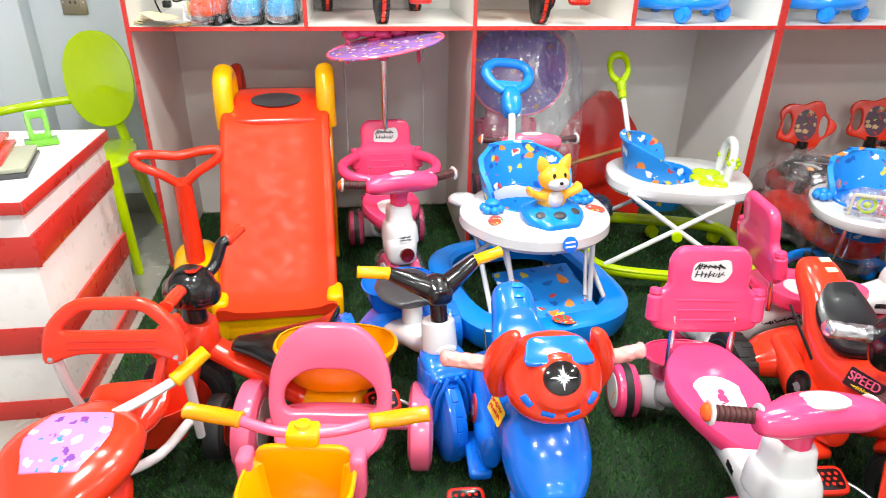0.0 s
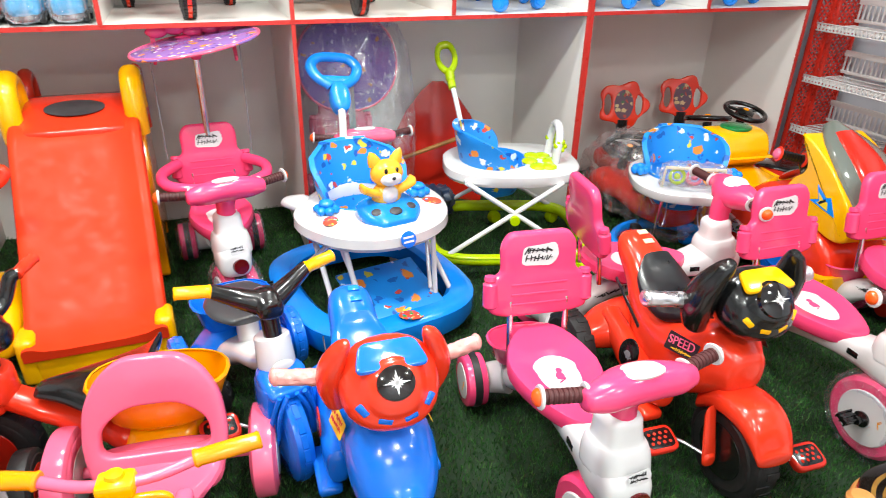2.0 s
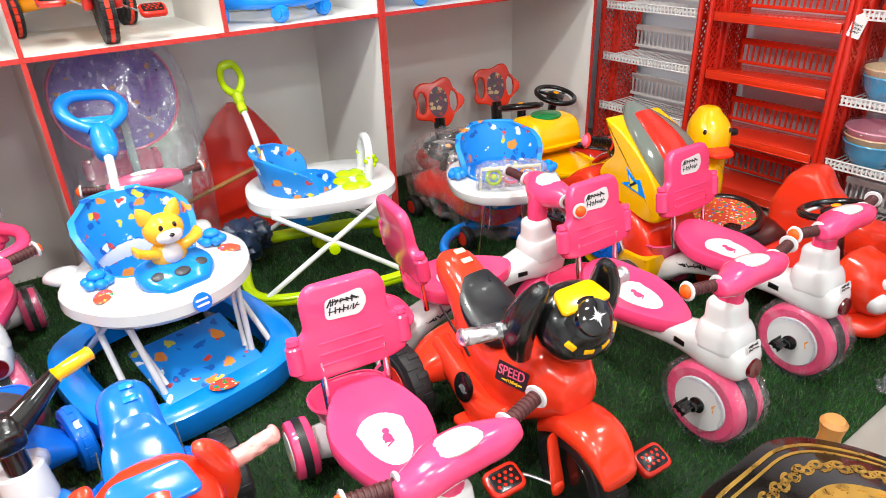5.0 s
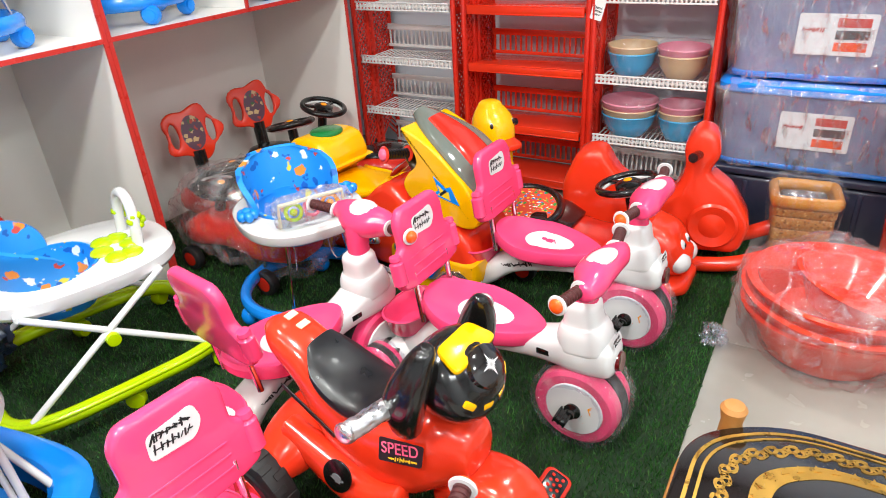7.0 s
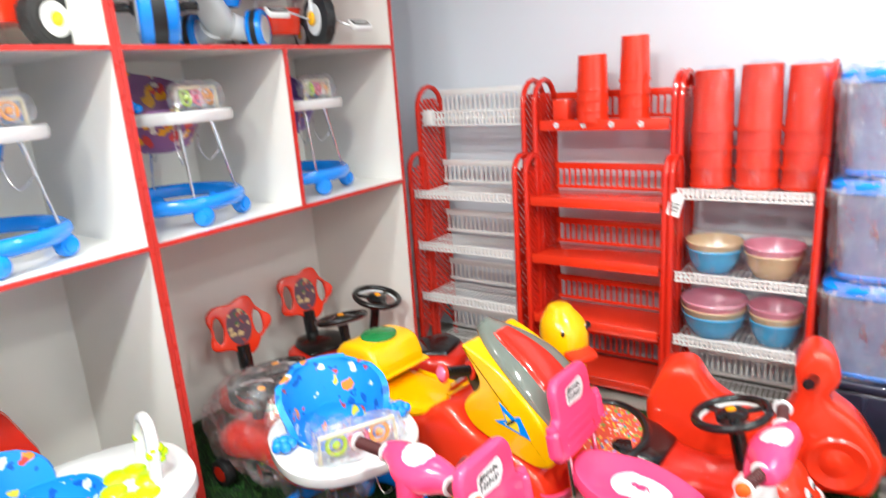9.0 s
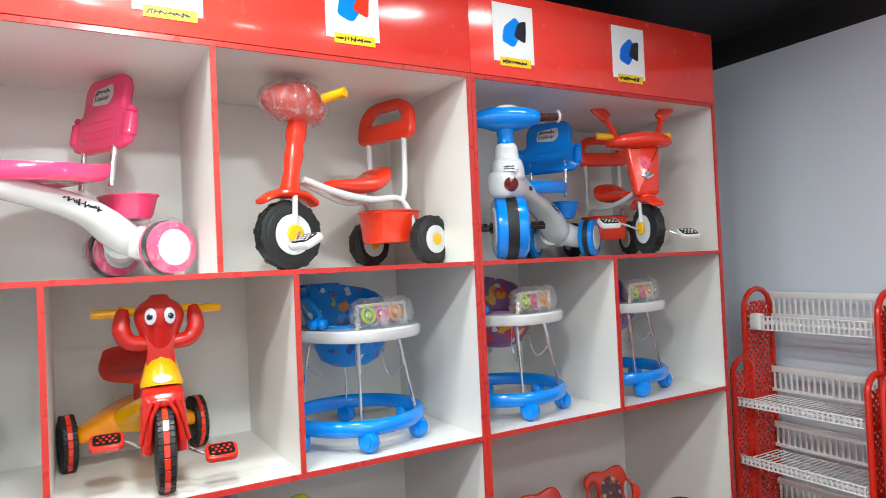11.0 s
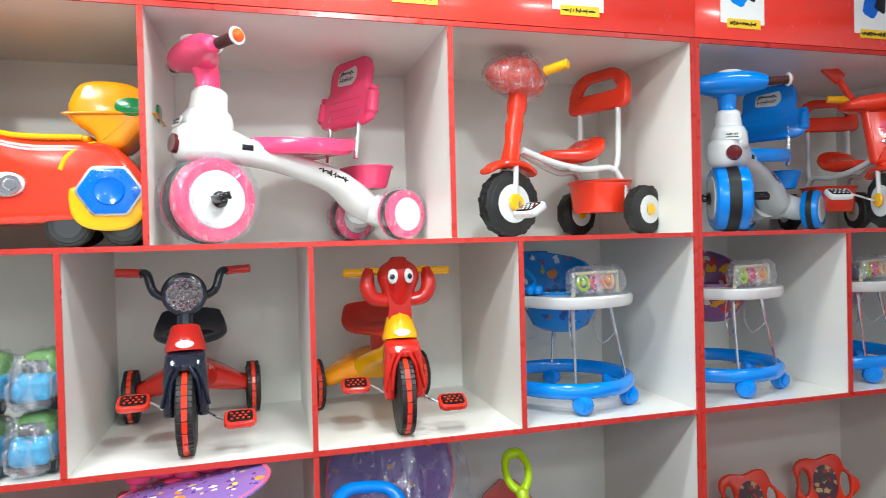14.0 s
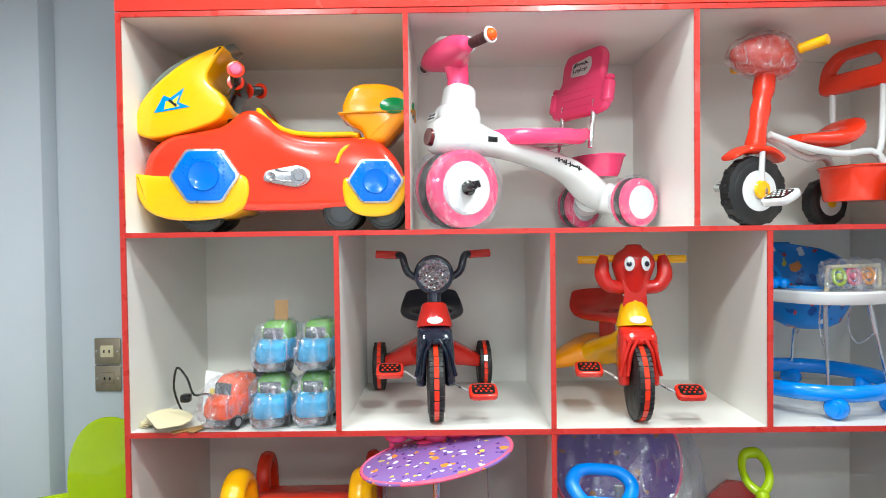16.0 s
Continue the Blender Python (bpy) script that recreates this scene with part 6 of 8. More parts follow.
# The lime folding walker.
t = thing("baby_walker", pose(2.01, -0.18, FLOOR, 0, 0, -17) @ Matrix.Diagonal((0.93, 1.0, 0.955, 1)), "lime and white folding baby walker with a push handle", "baby walker")
part("base", tube([(v.x, v.y, 0.085) for v in oval((0, 0, 0), (1, 0, 0), (0, 1, 0), 0.34, 0.27, 48, 4.2)], 0.024, 10, 1, True), LIME, t, "lime moulded base frame")
part("base_rim", put(ring_tube(0.355, 0.285, 0.008, 4.2, 48, 0.1), FLAT), LIME, t)
for x in (-0.29, 0.0, 0.29):
    for s in (1, -1):
        cz = part("caster", put(lathe([(0, -0.02), (0.028, -0.018), (0.034, 0), (0.028, 0.018), (0, 0.02)], 16, "y"), pose(x, s * 0.255, 0.034, 0, 0, 30 * s)), LIME, t)
for s in (1, -1):
    for x0, x1 in ((0.27, -0.2), (-0.27, 0.2)):
        part("cross_tube", tube([(x0, s * 0.245, 0.1), (x1, s * 0.2, 0.39)], 0.0105, 10, 1), WHITE, t, "white folding tube")
    part("hinge", put(lathe([(0, -0.012), (0.02, -0.01), (0.022, 0), (0.02, 0.01), (0, 0.012)], 16, "y"), pose(0, s * 0.235, 0.243)), LIME, t, "lime hinge knob")
part("rear_tube", tube([(-0.2, -0.2, 0.39), (-0.2, 0.2, 0.39)], 0.0105, 10, 1), WHITE, t)
rings = []
for z, d in ((0.375, -0.012), (0.37, 0.0), (0.385, 0.01), (0.415, 0.008), (0.425, -0.006)):
    rings.append(oval((0.01, 0, z), (1, 0, 0), (0, 1, 0), 0.285 + d, 0.205 + d, 48, 2.7))
for z, d in ((0.425, 0.0), (0.412, -0.006), (0.375, -0.006)):
    rings.append(oval((-0.06, 0, z), (1, 0, 0), (0, 1, 0), 0.15 + d, 0.14 + d, 48, 2.2))
part("tray", loft(rings, False, True), WHITE, t, "white moulded tray")
bucket_seat(t, -0.06, 0.14, 0.415, 0.565, 0.27, PRINTBLUE)
arch = part("toy_arch", tube([(0.19, -0.07, 0.42), (0.2, -0.068, 0.52), (0.205, -0.03, 0.565), (0.205, 0.03, 0.565), (0.2, 0.068, 0.52), (0.19, 0.07, 0.42)], 0.017, 12), WHITE, t, "white toy arch")
for k, (y, z) in enumerate(((-0.07, 0.5), (0.075, 0.49))):
    part("spinner", join(*[blob(0.205 + 0.018 * math.cos(q), y, z + 0.018 * math.sin(q), 0.012, 0.018, 0.012, 2, 8, 6) for q in np.linspace(0, 6.28, 7)[:-1]]), LIME, arch)
part("leaf_panel", join(*[blob(0.13 + 0.045 * math.cos(q), 0.075 * math.sin(q) - 0.05, 0.427, 0.036, 0.036, 0.014, 2, 12, 8) for q in np.linspace(0, 6.28, 7)[:-1]]), LIME, t, "lime leaf-shaped panel")
part("push_pole", tube([(-0.18, 0.03, 0.41), (-0.185, 0.05, 0.46), (-0.212, 0.135, 0.6), (-0.235, 0.2, 0.69)], 0.0115, 10), WHITE, t, "white push pole")
hm = pose(-0.235, 0.2, 0.685) @ pose(0, 0, 0, -40, -12, 0) @ Matrix.Diagonal((0.8, 1, 1.12, 1))
part("push_handle", put(join(tube([(0, 0, 0.05), (-0.04, 0, 0.085), (-0.048, 0, 0.13), (-0.03, 0, 0.165), (0.0, 0, 0.172), (0.03, 0, 0.165), (0.048, 0, 0.13), (0.04, 0, 0.085), (0, 0, 0.05)], 0.016, 12), lathe([(0.01, -0.02), (0.022, -0.015), (0.024, 0.01), (0.019, 0.016), (0.026, 0.024), (0.028, 0.05), (0.015, 0.065)], 16)), hm), LIME, t, "lime loop handle")

# Tricycle standing in a clear bag with its shade folded up.
scoot_trike(pose(1.466, 0.32, FLOOR, 0, 0, -92), PALEPINK, "pink tricycle packed in a clear bag under the shelf", "pink tricycles")
sh = thing("parasol", pose(1.49, 0.36, 0.72, 82, 0, 0), "round purple printed shade standing in a clear bag", "parasol")
part("panel", plate(disc(0.215, 0.2, 40, 2.2), 0.012, 0.004), PRINTDARK, sh)
part("rim", ring_tube(0.215, 0.2, 0.007, 2.2, 40, 0.006), PALEPINK, sh)
part("strut", put(rbox(0.03, 0.3, 0.02, 0, -0.22, 0.02, 0.006), FLAT), GREY, sh)
bag = loft([oval((1.47, 0.2 + 0.05 * (z > 0.5), z), (1, 0, 0), (0, 1, 0), a * (1 + 0.03 * math.sin(9 * z)), b, 26, 3) for z, a, b in ((0.06, 0.2, 0.24), (0.25, 0.225, 0.29), (0.45, 0.235, 0.3), (0.6, 0.25, 0.24), (0.75, 0.245, 0.17), (0.88, 0.2, 0.1), (0.92, 0.1, 0.04))])
bag = crinkle(bag, 0.02, 8, 1)
pk = thing("packing_bag", FLAT, "large clear crinkled bag round a tricycle", "plastic bag")
part("sheet", bag, FILMBAG, pk, "", 20)
part("tied_end", crinkle(hull([(1.5, 0.25, 0.9, 0.05, 0.03), (1.56, 0.25, 0.915, 0.02, 0.015), (1.63, 0.24, 0.9, 0.05, 0.02)], 3, 14), 0.012, 30, 1), FILMBAG, pk)
w = thing("toy_shell", pose(1.93, 0.42, FLOOR, 0, 0, -20), "red curved plastic seat shell leaning under the shelf", "toy")
part("shell", loft([[Vector((x, 0.03 * math.cos(3 * x / 0.3) + 0.12 * (z / 0.6) ** 1.5 + dy, z)) for x, dy in [(xx * wd, 0) for xx in np.linspace(-1, 1, 9)] + [(xx * wd, 0.025) for xx in np.linspace(1, -1, 9)]] for z, wd in ((0.0, 0.22), (0.15, 0.24), (0.3, 0.22), (0.42, 0.16), (0.52, 0.08), (0.56, 0.03))]), RED2, w)
part("stick", tube([(-0.28, -0.15, 0.22), (0.1, -0.12, 0.36)], 0.01, 8, 1), WOODTRIM, w, "round wooden stick")
solid("plastic_sack", crinkle(hull([(1.67, 0.12, 0.1, 0.04, 0.03), (1.72, 0.12, 0.12, 0.07, 0.07), (1.79, 0.11, 0.125, 0.08, 0.08), (1.86, 0.13, 0.13, 0.06, 0.06), (1.9, 0.14, 0.12, 0.03, 0.03)], 4, 20), 0.02, 16, 1), plastic("dark_blue_bag", rgb("2a3a55"), 0.3, 0.4, 1.0, 40), "dark blue crumpled plastic bundle on the grass", "bundle")

# Steering ride-ons with round wheels and flower-shaped back plates.
def steering_wheel(parent, m):
    s = part("steering_wheel", put(join(ring_tube(0.1, 0.1, 0.0125, 2, 32), *[put(rbox(0.085, 0.02, 0.012, 0.05, 0, -0.003, 0.004), pose(0, 0, 0, 0, 0, 120 * k + 30)) for k in range(3)]), m), BLACK, parent, "black steering wheel")
    part("wheel_hub", put(lathe([(0.045, -0.015), (0.045, 0.002), (0.03, 0.012), (0, 0.014)], 20), m), BLACK, s)
    part("horn", put(blob(0, 0, 0.014, 0.015, 0.015, 0.006), m), AMBER, s)
    part("white_inlay", put(ring_tube(0.09, 0.09, 0.006, 2, 32, -0.012), m), WHITE, s)


PRINTBADGE = pattern("dark_printed_badge", rgb("5a3a4a"), [(rgb("c8a878"), 0.7, 1.0), (rgb("3a5a34"), 0.8, 0.9), (rgb("b03a30"), 0.9, 0.7)], 34, 0.25)


def swing_car(m, label, heart=True, wheel_z=0.34, bagged=False, group="swing cars"):
    t = thing("swing_car", m, label, "ride-on toy", group)
    part("body", hull([(-0.3, 0, 0.15, 0.1, 0.05), (-0.2, 0, 0.17, 0.155, 0.06), (-0.08, 0, 0.15, 0.12, 0.05), (0.04, 0, 0.15, 0.1, 0.05), (0.16, 0, 0.16, 0.135, 0.065), (0.25, 0, 0.14, 0.1, 0.05)], 4, 24, 3), RED2, t)
    part("seat_pad", hull([(-0.27, 0, 0.22, 0.08, 0.015), (-0.18, 0, 0.225, 0.12, 0.018), (-0.08, 0, 0.205, 0.09, 0.012)], 3, 18), BLACK, t)
    part("column", tube([(0.14, 0, 0.2), (0.1, 0, wheel_z)], 0.022, 12, 1), BLACK, t)
    steering_wheel(t, pose(0.095, 0, wheel_z, 0, -14, 0))
    for x, y in ((-0.22, 0.15), (-0.22, -0.15), (0.2, 0.13), (0.2, -0.13)):
        wheel(t, "wheel", x, y, 0.05, 0.05, 0.035, RUBBER, RUBBER, RED2)
    if heart:
        mb = upright(-0.3, 0, 0.305, 14) @ Matrix.Scale(1.1, 4)
        lobes = [(0.115 * (1 + 0.13 * math.cos(5 * a)) * math.cos(a), 0.1 + 0.105 * (1 + 0.13 * math.cos(5 * a + 0.6)) * math.sin(a)) for a in (2 * math.pi * k / 44 for k in range(44))]
        b = part("back_plate", put(plate(lobes, 0.022, 0.008, 3, [list(reversed([(0.075 + 0.018 * math.cos(q), 0.1 + 0.05 * math.sin(q)) for q in np.linspace(0, 6.28, 13)[:-1]])), list(reversed([(-0.075 + 0.018 * math.cos(q), 0.1 + 0.05 * math.sin(q)) for q in np.linspace(0, 6.28, 13)[:-1]]))]), mb), RED, t, "red flower-shaped back plate with grips")
        part("sticker", put(plate(disc(0.046, 0.07, 24), 0.002, 0), mb @ pose(0, 0.1, 0.022)), PRINTBADGE, b, "dark printed oval sticker")
        part("back_support", tube([(-0.27, 0, 0.2), (-0.295, 0, 0.34)], 0.03, 12, 1), BLACK, t)
    if bagged:
        part("film_bag", crinkle(hull([(-0.34, 0, 0.2, 0.12, 0.14), (-0.2, 0, 0.22, 0.18, 0.19), (0.05, 0, 0.24, 0.17, 0.2), (0.25, 0, 0.2, 0.13, 0.15)], 4, 22), 0.024, 11, 1), FILMTUB, t, "clear crinkled bag")
    return t


swing_car(pose(2.86, 0.10, FLOOR, 0, 0, -110), "red swing car with a flower-shaped back plate under the shelf", True, 0.37)
swing_car(pose(3.27, 0.15, FLOOR, 0, 0, -112), "red swing car with a printed back plate under the shelf", True, 0.41)
swing_car(pose(3.5, -0.02, FLOOR, 0, 0, 100), "red swing car with a black wheel beside the rack", False, 0.42)
swing_car(pose(2.72, -0.12, FLOOR, 0, 0, 90), "red swing car in a clear crinkled bag", False, 0.33, True)

# Swing car with a painted front and a tall black wheel.
t = swing_car(pose(3.2, -1.38, FLOOR, 0, 0, -92), "red swing car with a white-eyed painted front on the grass", False, 0.385)
fr = part("front_face", hull([(0.2, 0, 0.2, 0.11, 0.09), (0.27, 0, 0.18, 0.1, 0.085), (0.31, 0, 0.15, 0.07, 0.05)], 3, 20), RED, t, "red nose with white painted cheeks")
part("bumper", hull([(0.18, 0, 0.075, 0.13, 0.035), (0.28, 0, 0.07, 0.13, 0.035), (0.33, 0, 0.07, 0.09, 0.03)], 3, 20), RED, t)
for s in (1, -1):
    part("cheek", put(blob(0, 0, 0, 0.03, 0.035, 0.03), pose(0.3, s * 0.045, 0.155) @ Matrix.Scale(1.25, 4)), WHITE, fr)
    part("eye", put(blob(0, 0, 0, 0.008, 0.016, 0.018), pose(0.3, s * 0.028, 0.212, 0, -20, 0)), WHITE, fr)
    part("pupil", put(blob(0, 0, 0, 0.004, 0.007, 0.009), pose(0.308, s * 0.026, 0.21)), BLACK, fr)
    part("side_badge", put(plate(rounded([(-0.045, -0.05), (0.04, -0.05), (0.045, 0.05), (-0.04, 0.055)], 0.02), 0.003, 0), pose(0.2, s * 0.13, 0.17, -90 * s, 0, 0)), PRINTBLUE, fr, "blue printed side badge")

# Loose wheel plate lying between the toys.
w = thing("round_plate", pose(3.17, -1.1, 0.25, 0, -10, 0), "black-rimmed round printed plate on a red ride-on", "toy")
part("rim", ring_tube(0.14, 0.14, 0.016, 2, 36), BLACK, w)
part("print", put(plate(disc(0.13, 0.13, 32), 0.006, 0), FLAT), PRINTMIX, w, "bright printed disc")
part("stand", lathe([(0.1, -0.235), (0.12, -0.22), (0.05, -0.1), (0.09, -0.002), (0, -0.001)], 20), RED2, w)

# Duck rider.
t = thing("duck_rider", pose(3.4, -0.80, FLOOR, 0, 0, -118), "yellow duck-shaped ride-on with black handles", "ride-on toy")
part("body", hull([(-0.24, 0, 0.22, 0.04, 0.05), (-0.16, 0, 0.2, 0.1, 0.09), (0, 0, 0.18, 0.12, 0.1), (0.12, 0, 0.24, 0.09, 0.12), (0.18, 0, 0.28, 0.05, 0.09)], 4, 22), YELLOW, t)
hd = part("head", put(hull([(0.26, 0, 0.02, 0.1, 0.11), (0.36, 0, 0.0, 0.085, 0.085), (0.44, 0, -0.02, 0.08, 0.085), (0.51, 0, -0.015, 0.075, 0.075), (0.555, 0, 0.0, 0.045, 0.045)], 4, 22, 2.2), pose(0.09, 0, 0) @ pose(0, 0, 0, 0, -90, 0)), YELLOW, t)
part("beak", hull([(0.16, 0, 0.43, 0.05, 0.02), (0.21, 0, 0.42, 0.055, 0.018), (0.24, 0, 0.42, 0.04, 0.012)], 3, 16), RED, hd, "red beak")
part("collar", put(ring_tube(0.075, 0.075, 0.02, 2, 28, 0), pose(0.08, 0, 0.37, 0, 12, 0)), PRINTMIX, hd)
for s in (1, -1):
    part("eye", put(blob(0, 0, 0, 0.014, 0.01, 0.018), pose(0.158, s * 0.046, 0.495)), WHITE, hd)
    part("pupil", put(blob(0, 0, 0, 0.008, 0.007, 0.011), pose(0.168, s * 0.049, 0.495)), BLACK, hd)
    part("handle", tube([(0.08, s * 0.06, 0.45), (0.07, s * 0.14, 0.455)], 0.015, 10, 1), BLACK, t)
part("base", hull([(-0.28, 0, 0.06, 0.08, 0.04), (0, 0, 0.06, 0.14, 0.045), (0.28, 0, 0.06, 0.08, 0.04)], 3, 20), RED2, t)

# Red moulded rocker shaped like a small motorbike.
t = thing("rocking_rider", pose(3.46, -1.5, FLOOR, 0, 0, -82) @ Matrix.Diagonal((0.92, 0.95, 0.93, 1)), "plain red moulded rocking motorbike for toddlers", "ride-on toy")
side = Matrix(((1, 0, 0, 0), (0, 0, 1, 0), (0, 1, 0, 0), (0, 0, 0, 1)))
outline = rounded([(-0.34, 0.05), (-0.36, 0.3), (-0.3, 0.44), (-0.2, 0.46), (-0.14, 0.36), (-0.02, 0.28), (0.08, 0.29), (0.12, 0.4), (0.1, 0.5), (0.15, 0.57), (0.22, 0.55), (0.24, 0.46), (0.2, 0.4), (0.3, 0.33), (0.38, 0.2), (0.35, 0.07)], 0.04)
part("body", put(plate(outline, 0.16, 0.035, 4), pose(0, 0.08, 0) @ pose(0, 0, 0, 90, 0, 0)), RED, t)
for s in (1, -1):
    part("runner", tube([(-0.46, s * 0.12, 0.1), (-0.3, s * 0.12, 0.05), (0, s * 0.12, 0.03), (0.3, s * 0.12, 0.05), (0.47, s * 0.12, 0.12)], 0.03, 12), RED, t)
    part("wheel_relief", put(lathe([(0.03, 0), (0.085, 0.004), (0.095, 0.014), (0.085, 0.022), (0.05, 0.012), (0.025, 0.022), (0, 0.022)], 26), pose(0.24, s * 0.074, 0.19, -90 * s, 0, 0)), RED, t)
    part("foot_step", put(rbox(0.2, 0.09, 0.03, 0, s * 0.12, 0.12, 0.012), FLAT), RED, t)
    part("handle", tube([(0.16, s * 0.07, 0.47), (0.14, s * 0.14, 0.48)], 0.018, 10, 1), BLACK, t)

# Pink and yellow trike with a front basket.
t = thing("tricycle", pose(0.665, -1.25, FLOOR, 0, 0, -98) @ Matrix.Diagonal((0.95, 1.08, 0.85, 1)), "pink and amber toddler tricycle with a front basket", "tricycle")
back = [(-0.115, -0.09), (0.115, -0.09), (0.14, 0.06), (0.13, 0.17), (0.1, 0.24), (0.055, 0.285), (-0.055, 0.285), (-0.1, 0.24), (-0.13, 0.17), (-0.14, 0.06)]
hole = [(-0.105, 0.035), (0.105, 0.035), (0.102, 0.11), (0.05, 0.16), (-0.05, 0.16), (-0.102, 0.11)]
bk = part("backrest", put(plate(rounded(back, 0.05, 4), 0.035, 0.009, 3, [list(reversed(rounded(hole, 0.03, 4)))]), upright(-0.06, 0, 0.2, 18)), PALEPINK, t, "rose backrest with an oval opening")
part("basket", put(cup([(0, 0.06, 0.1), (0.015, 0.07, 0.11), (0.1, 0.085, 0.135), (0.128, 0.095, 0.145), (0.134, 0.092, 0.142)], 0.005), pose(-0.185, 0, 0.24)), AMBER, t, "amber rear basket")
part("seat", hull([(-0.1, 0, 0.2, 0.12, 0.025), (0.0, 0, 0.19, 0.12, 0.025), (0.1, 0, 0.2, 0.08, 0.025), (0.14, 0, 0.2, 0.05, 0.02)], 3, 20), PALEPINK, t)
part("beam", hull([(-0.16, 0, 0.16, 0.05, 0.035), (0.05, 0, 0.18, 0.035, 0.03), (0.2, 0, 0.25, 0.03, 0.03)], 3, 16), PALEPINK, t)
part("handlebar", tube([(0.2, -0.12, 0.45), (0.22, -0.06, 0.442), (0.225, 0, 0.44), (0.22, 0.06, 0.442), (0.2, 0.12, 0.45)], 0.012, 10), PALEPINK, t)
part("steering_column", tube([(0.235, 0, 0.22), (0.222, 0, 0.43)], 0.02, 12, 1), PALEPINK, t)
part("clamp", put(join(rbox(0.05, 0.06, 0.04, 0.228, 0, 0.44, 0.01), put(lathe([(0.016, 0.0), (0.014, 0.012), (0, 0.014)], 14), pose(0.225, 0, 0.458))), FLAT), YELLOW, t)
for s in (1, -1):
    grip(t, (0.202, s * 0.115, 0.453), (-0.2, s, 0.06), 0.11, AMBER, None, None, 0.0185)
    wheel(t, "rear_wheel", -0.12, s * 0.2, 0.125, 0.125, 0.05, PALEPINK, PALEPINK, WHITE)
    part("axle", tube([(-0.12, s * 0.05, 0.125), (-0.12, s * 0.19, 0.125)], 0.015, 10, 1), PALEPINK, t)
bx = part("front_basket", put(cup([(0, 0.05, 0.07), (0.02, 0.06, 0.08), (0.12, 0.068, 0.092), (0.13, 0.076, 0.101), (0.135, 0.073, 0.099)], 0.005, 28, 4), pose(0.31, 0, 0.26)), AMBER, t, "amber front basket")
part("basket_back", put(plate(rounded([(-0.085, 0), (0.085, 0), (0.085, 0.145), (-0.085, 0.145)], 0.03), 0.015, 0.005), upright(0.248, 0, 0.28, 4)), AMBER, bx)
for s in (1, -1):
    part("basket_clip", put(rbox(0.05, 0.028, 0.12, 0, 0, 0, 0.012, 3), pose(0.26, s * 0.1, 0.36)), PALEPINK, bx)
fw = wheel(t, "front_wheel", 0.26, 0, 0.115, 0.115, 0.05, PALEPINK, PALEPINK, WHITE)
treads(fw, 0.26, 0, 0.115, 0.115, 0.05, PALEPINK)
pedal(t, 0.26, 0.04, 0.115, 1, AMBER, AMBER, 30)

# Red tricycle beside the counter: white tubes, hoop back and a printed front tray.
t = thing("tricycle", pose(0.205, -1.265, FLOOR, 0, 0, -94), "red tricycle with white tubes and a lilac printed tray", "tricycle")
mb = upright(-0.04, 0.03, 0.42, 14, -1) @ Matrix.Diagonal((0.92, 1, 1, 1))
part("backrest", put(plate(rounded([(-0.165, -0.02), (-0.09, 0.012), (0.09, 0.012), (0.165, -0.02), (0.155, 0.075), (0.085, 0.135), (-0.085, 0.135), (-0.155, 0.075)], 0.045), 0.024, 0.009, 3, [list(reversed(rounded([(-0.12, 0.062), (0.12, 0.062), (0.07, 0.108), (-0.07, 0.108)], 0.024)))]), mb), RED, t, "red hoop backrest")
for k in (0.026, 0.042):
    part("slot", put(rbox(0.2, 0.006, 0.004, 0, 0, 0, 0.0018), mb @ pose(0, k, 0.0235)), RED2, t)
for k in (-0.14, 0.14):
    part("rivet", put(lathe([(0.007, 0), (0.006, 0.003), (0, 0.004)], 12), mb @ pose(k, 0.004, 0.024)), CHROME, t)
part("tray", hull([(0.02, 0, 0.32, 0.05, 0.03), (0.1, 0, 0.335, 0.12, 0.04), (0.2, 0, 0.335, 0.125, 0.045), (0.29, 0, 0.32, 0.07, 0.035), (0.33, 0, 0.31, 0.03, 0.02)], 4, 22), RED, t, "red moulded front tray")
part("tray_print", hull([(0.09, 0, 0.373, 0.06, 0.006), (0.16, 0, 0.379, 0.078, 0.006), (0.24, 0, 0.369, 0.05, 0.006)], 3, 18), PRINTLILAC, t, "lilac printed sticker")
part("front_cowl", hull([(0.16, 0, 0.26, 0.1, 0.07), (0.24, 0, 0.22, 0.11, 0.09), (0.3, 0, 0.18, 0.07, 0.06)], 3, 20), RED, t)
for s in (1, -1):
    part("backrest_tube", tube([(-0.1, 0.03 + s * 0.115, 0.14), (-0.06, 0.03 + s * 0.128, 0.3), (-0.04, 0.03 + s * 0.13, 0.43)], 0.011, 10), WHITE, t, "white steel tube")
    part("frame_tube", tube([(0.16, s * 0.03, 0.26), (0.0, s * 0.08, 0.17), (-0.14, s * 0.12, 0.16), (-0.2, s * 0.125, 0.09)], 0.012, 10), WHITE, t)
    w_ = wheel(t, "rear_wheel", -0.19, s * 0.16, 0.085, 0.085, 0.045, RUBBER, RUBBER, RED2)
part("mirror_stalk", tube([(-0.02, 0.1, 0.34), (-0.06, 0.12, 0.42)], 0.012, 8, 1), RED, t)
part("mirror", put(rbox(0.02, 0.095, 0.06, 0, 0, 0, 0.01, 3), pose(-0.07, 0.125, 0.45, 20, 0, 50)), RED, t)
grip(t, (-0.01, 0.145, 0.372), (-0.5, 0.55, 0.35), 0.09, YELLOW, None, None, 0.017)
part("handlebar", tube([(0.09, 0.02, 0.35), (0.04, 0.09, 0.362), (-0.01, 0.145, 0.372)], 0.011, 8), WHITE, t)
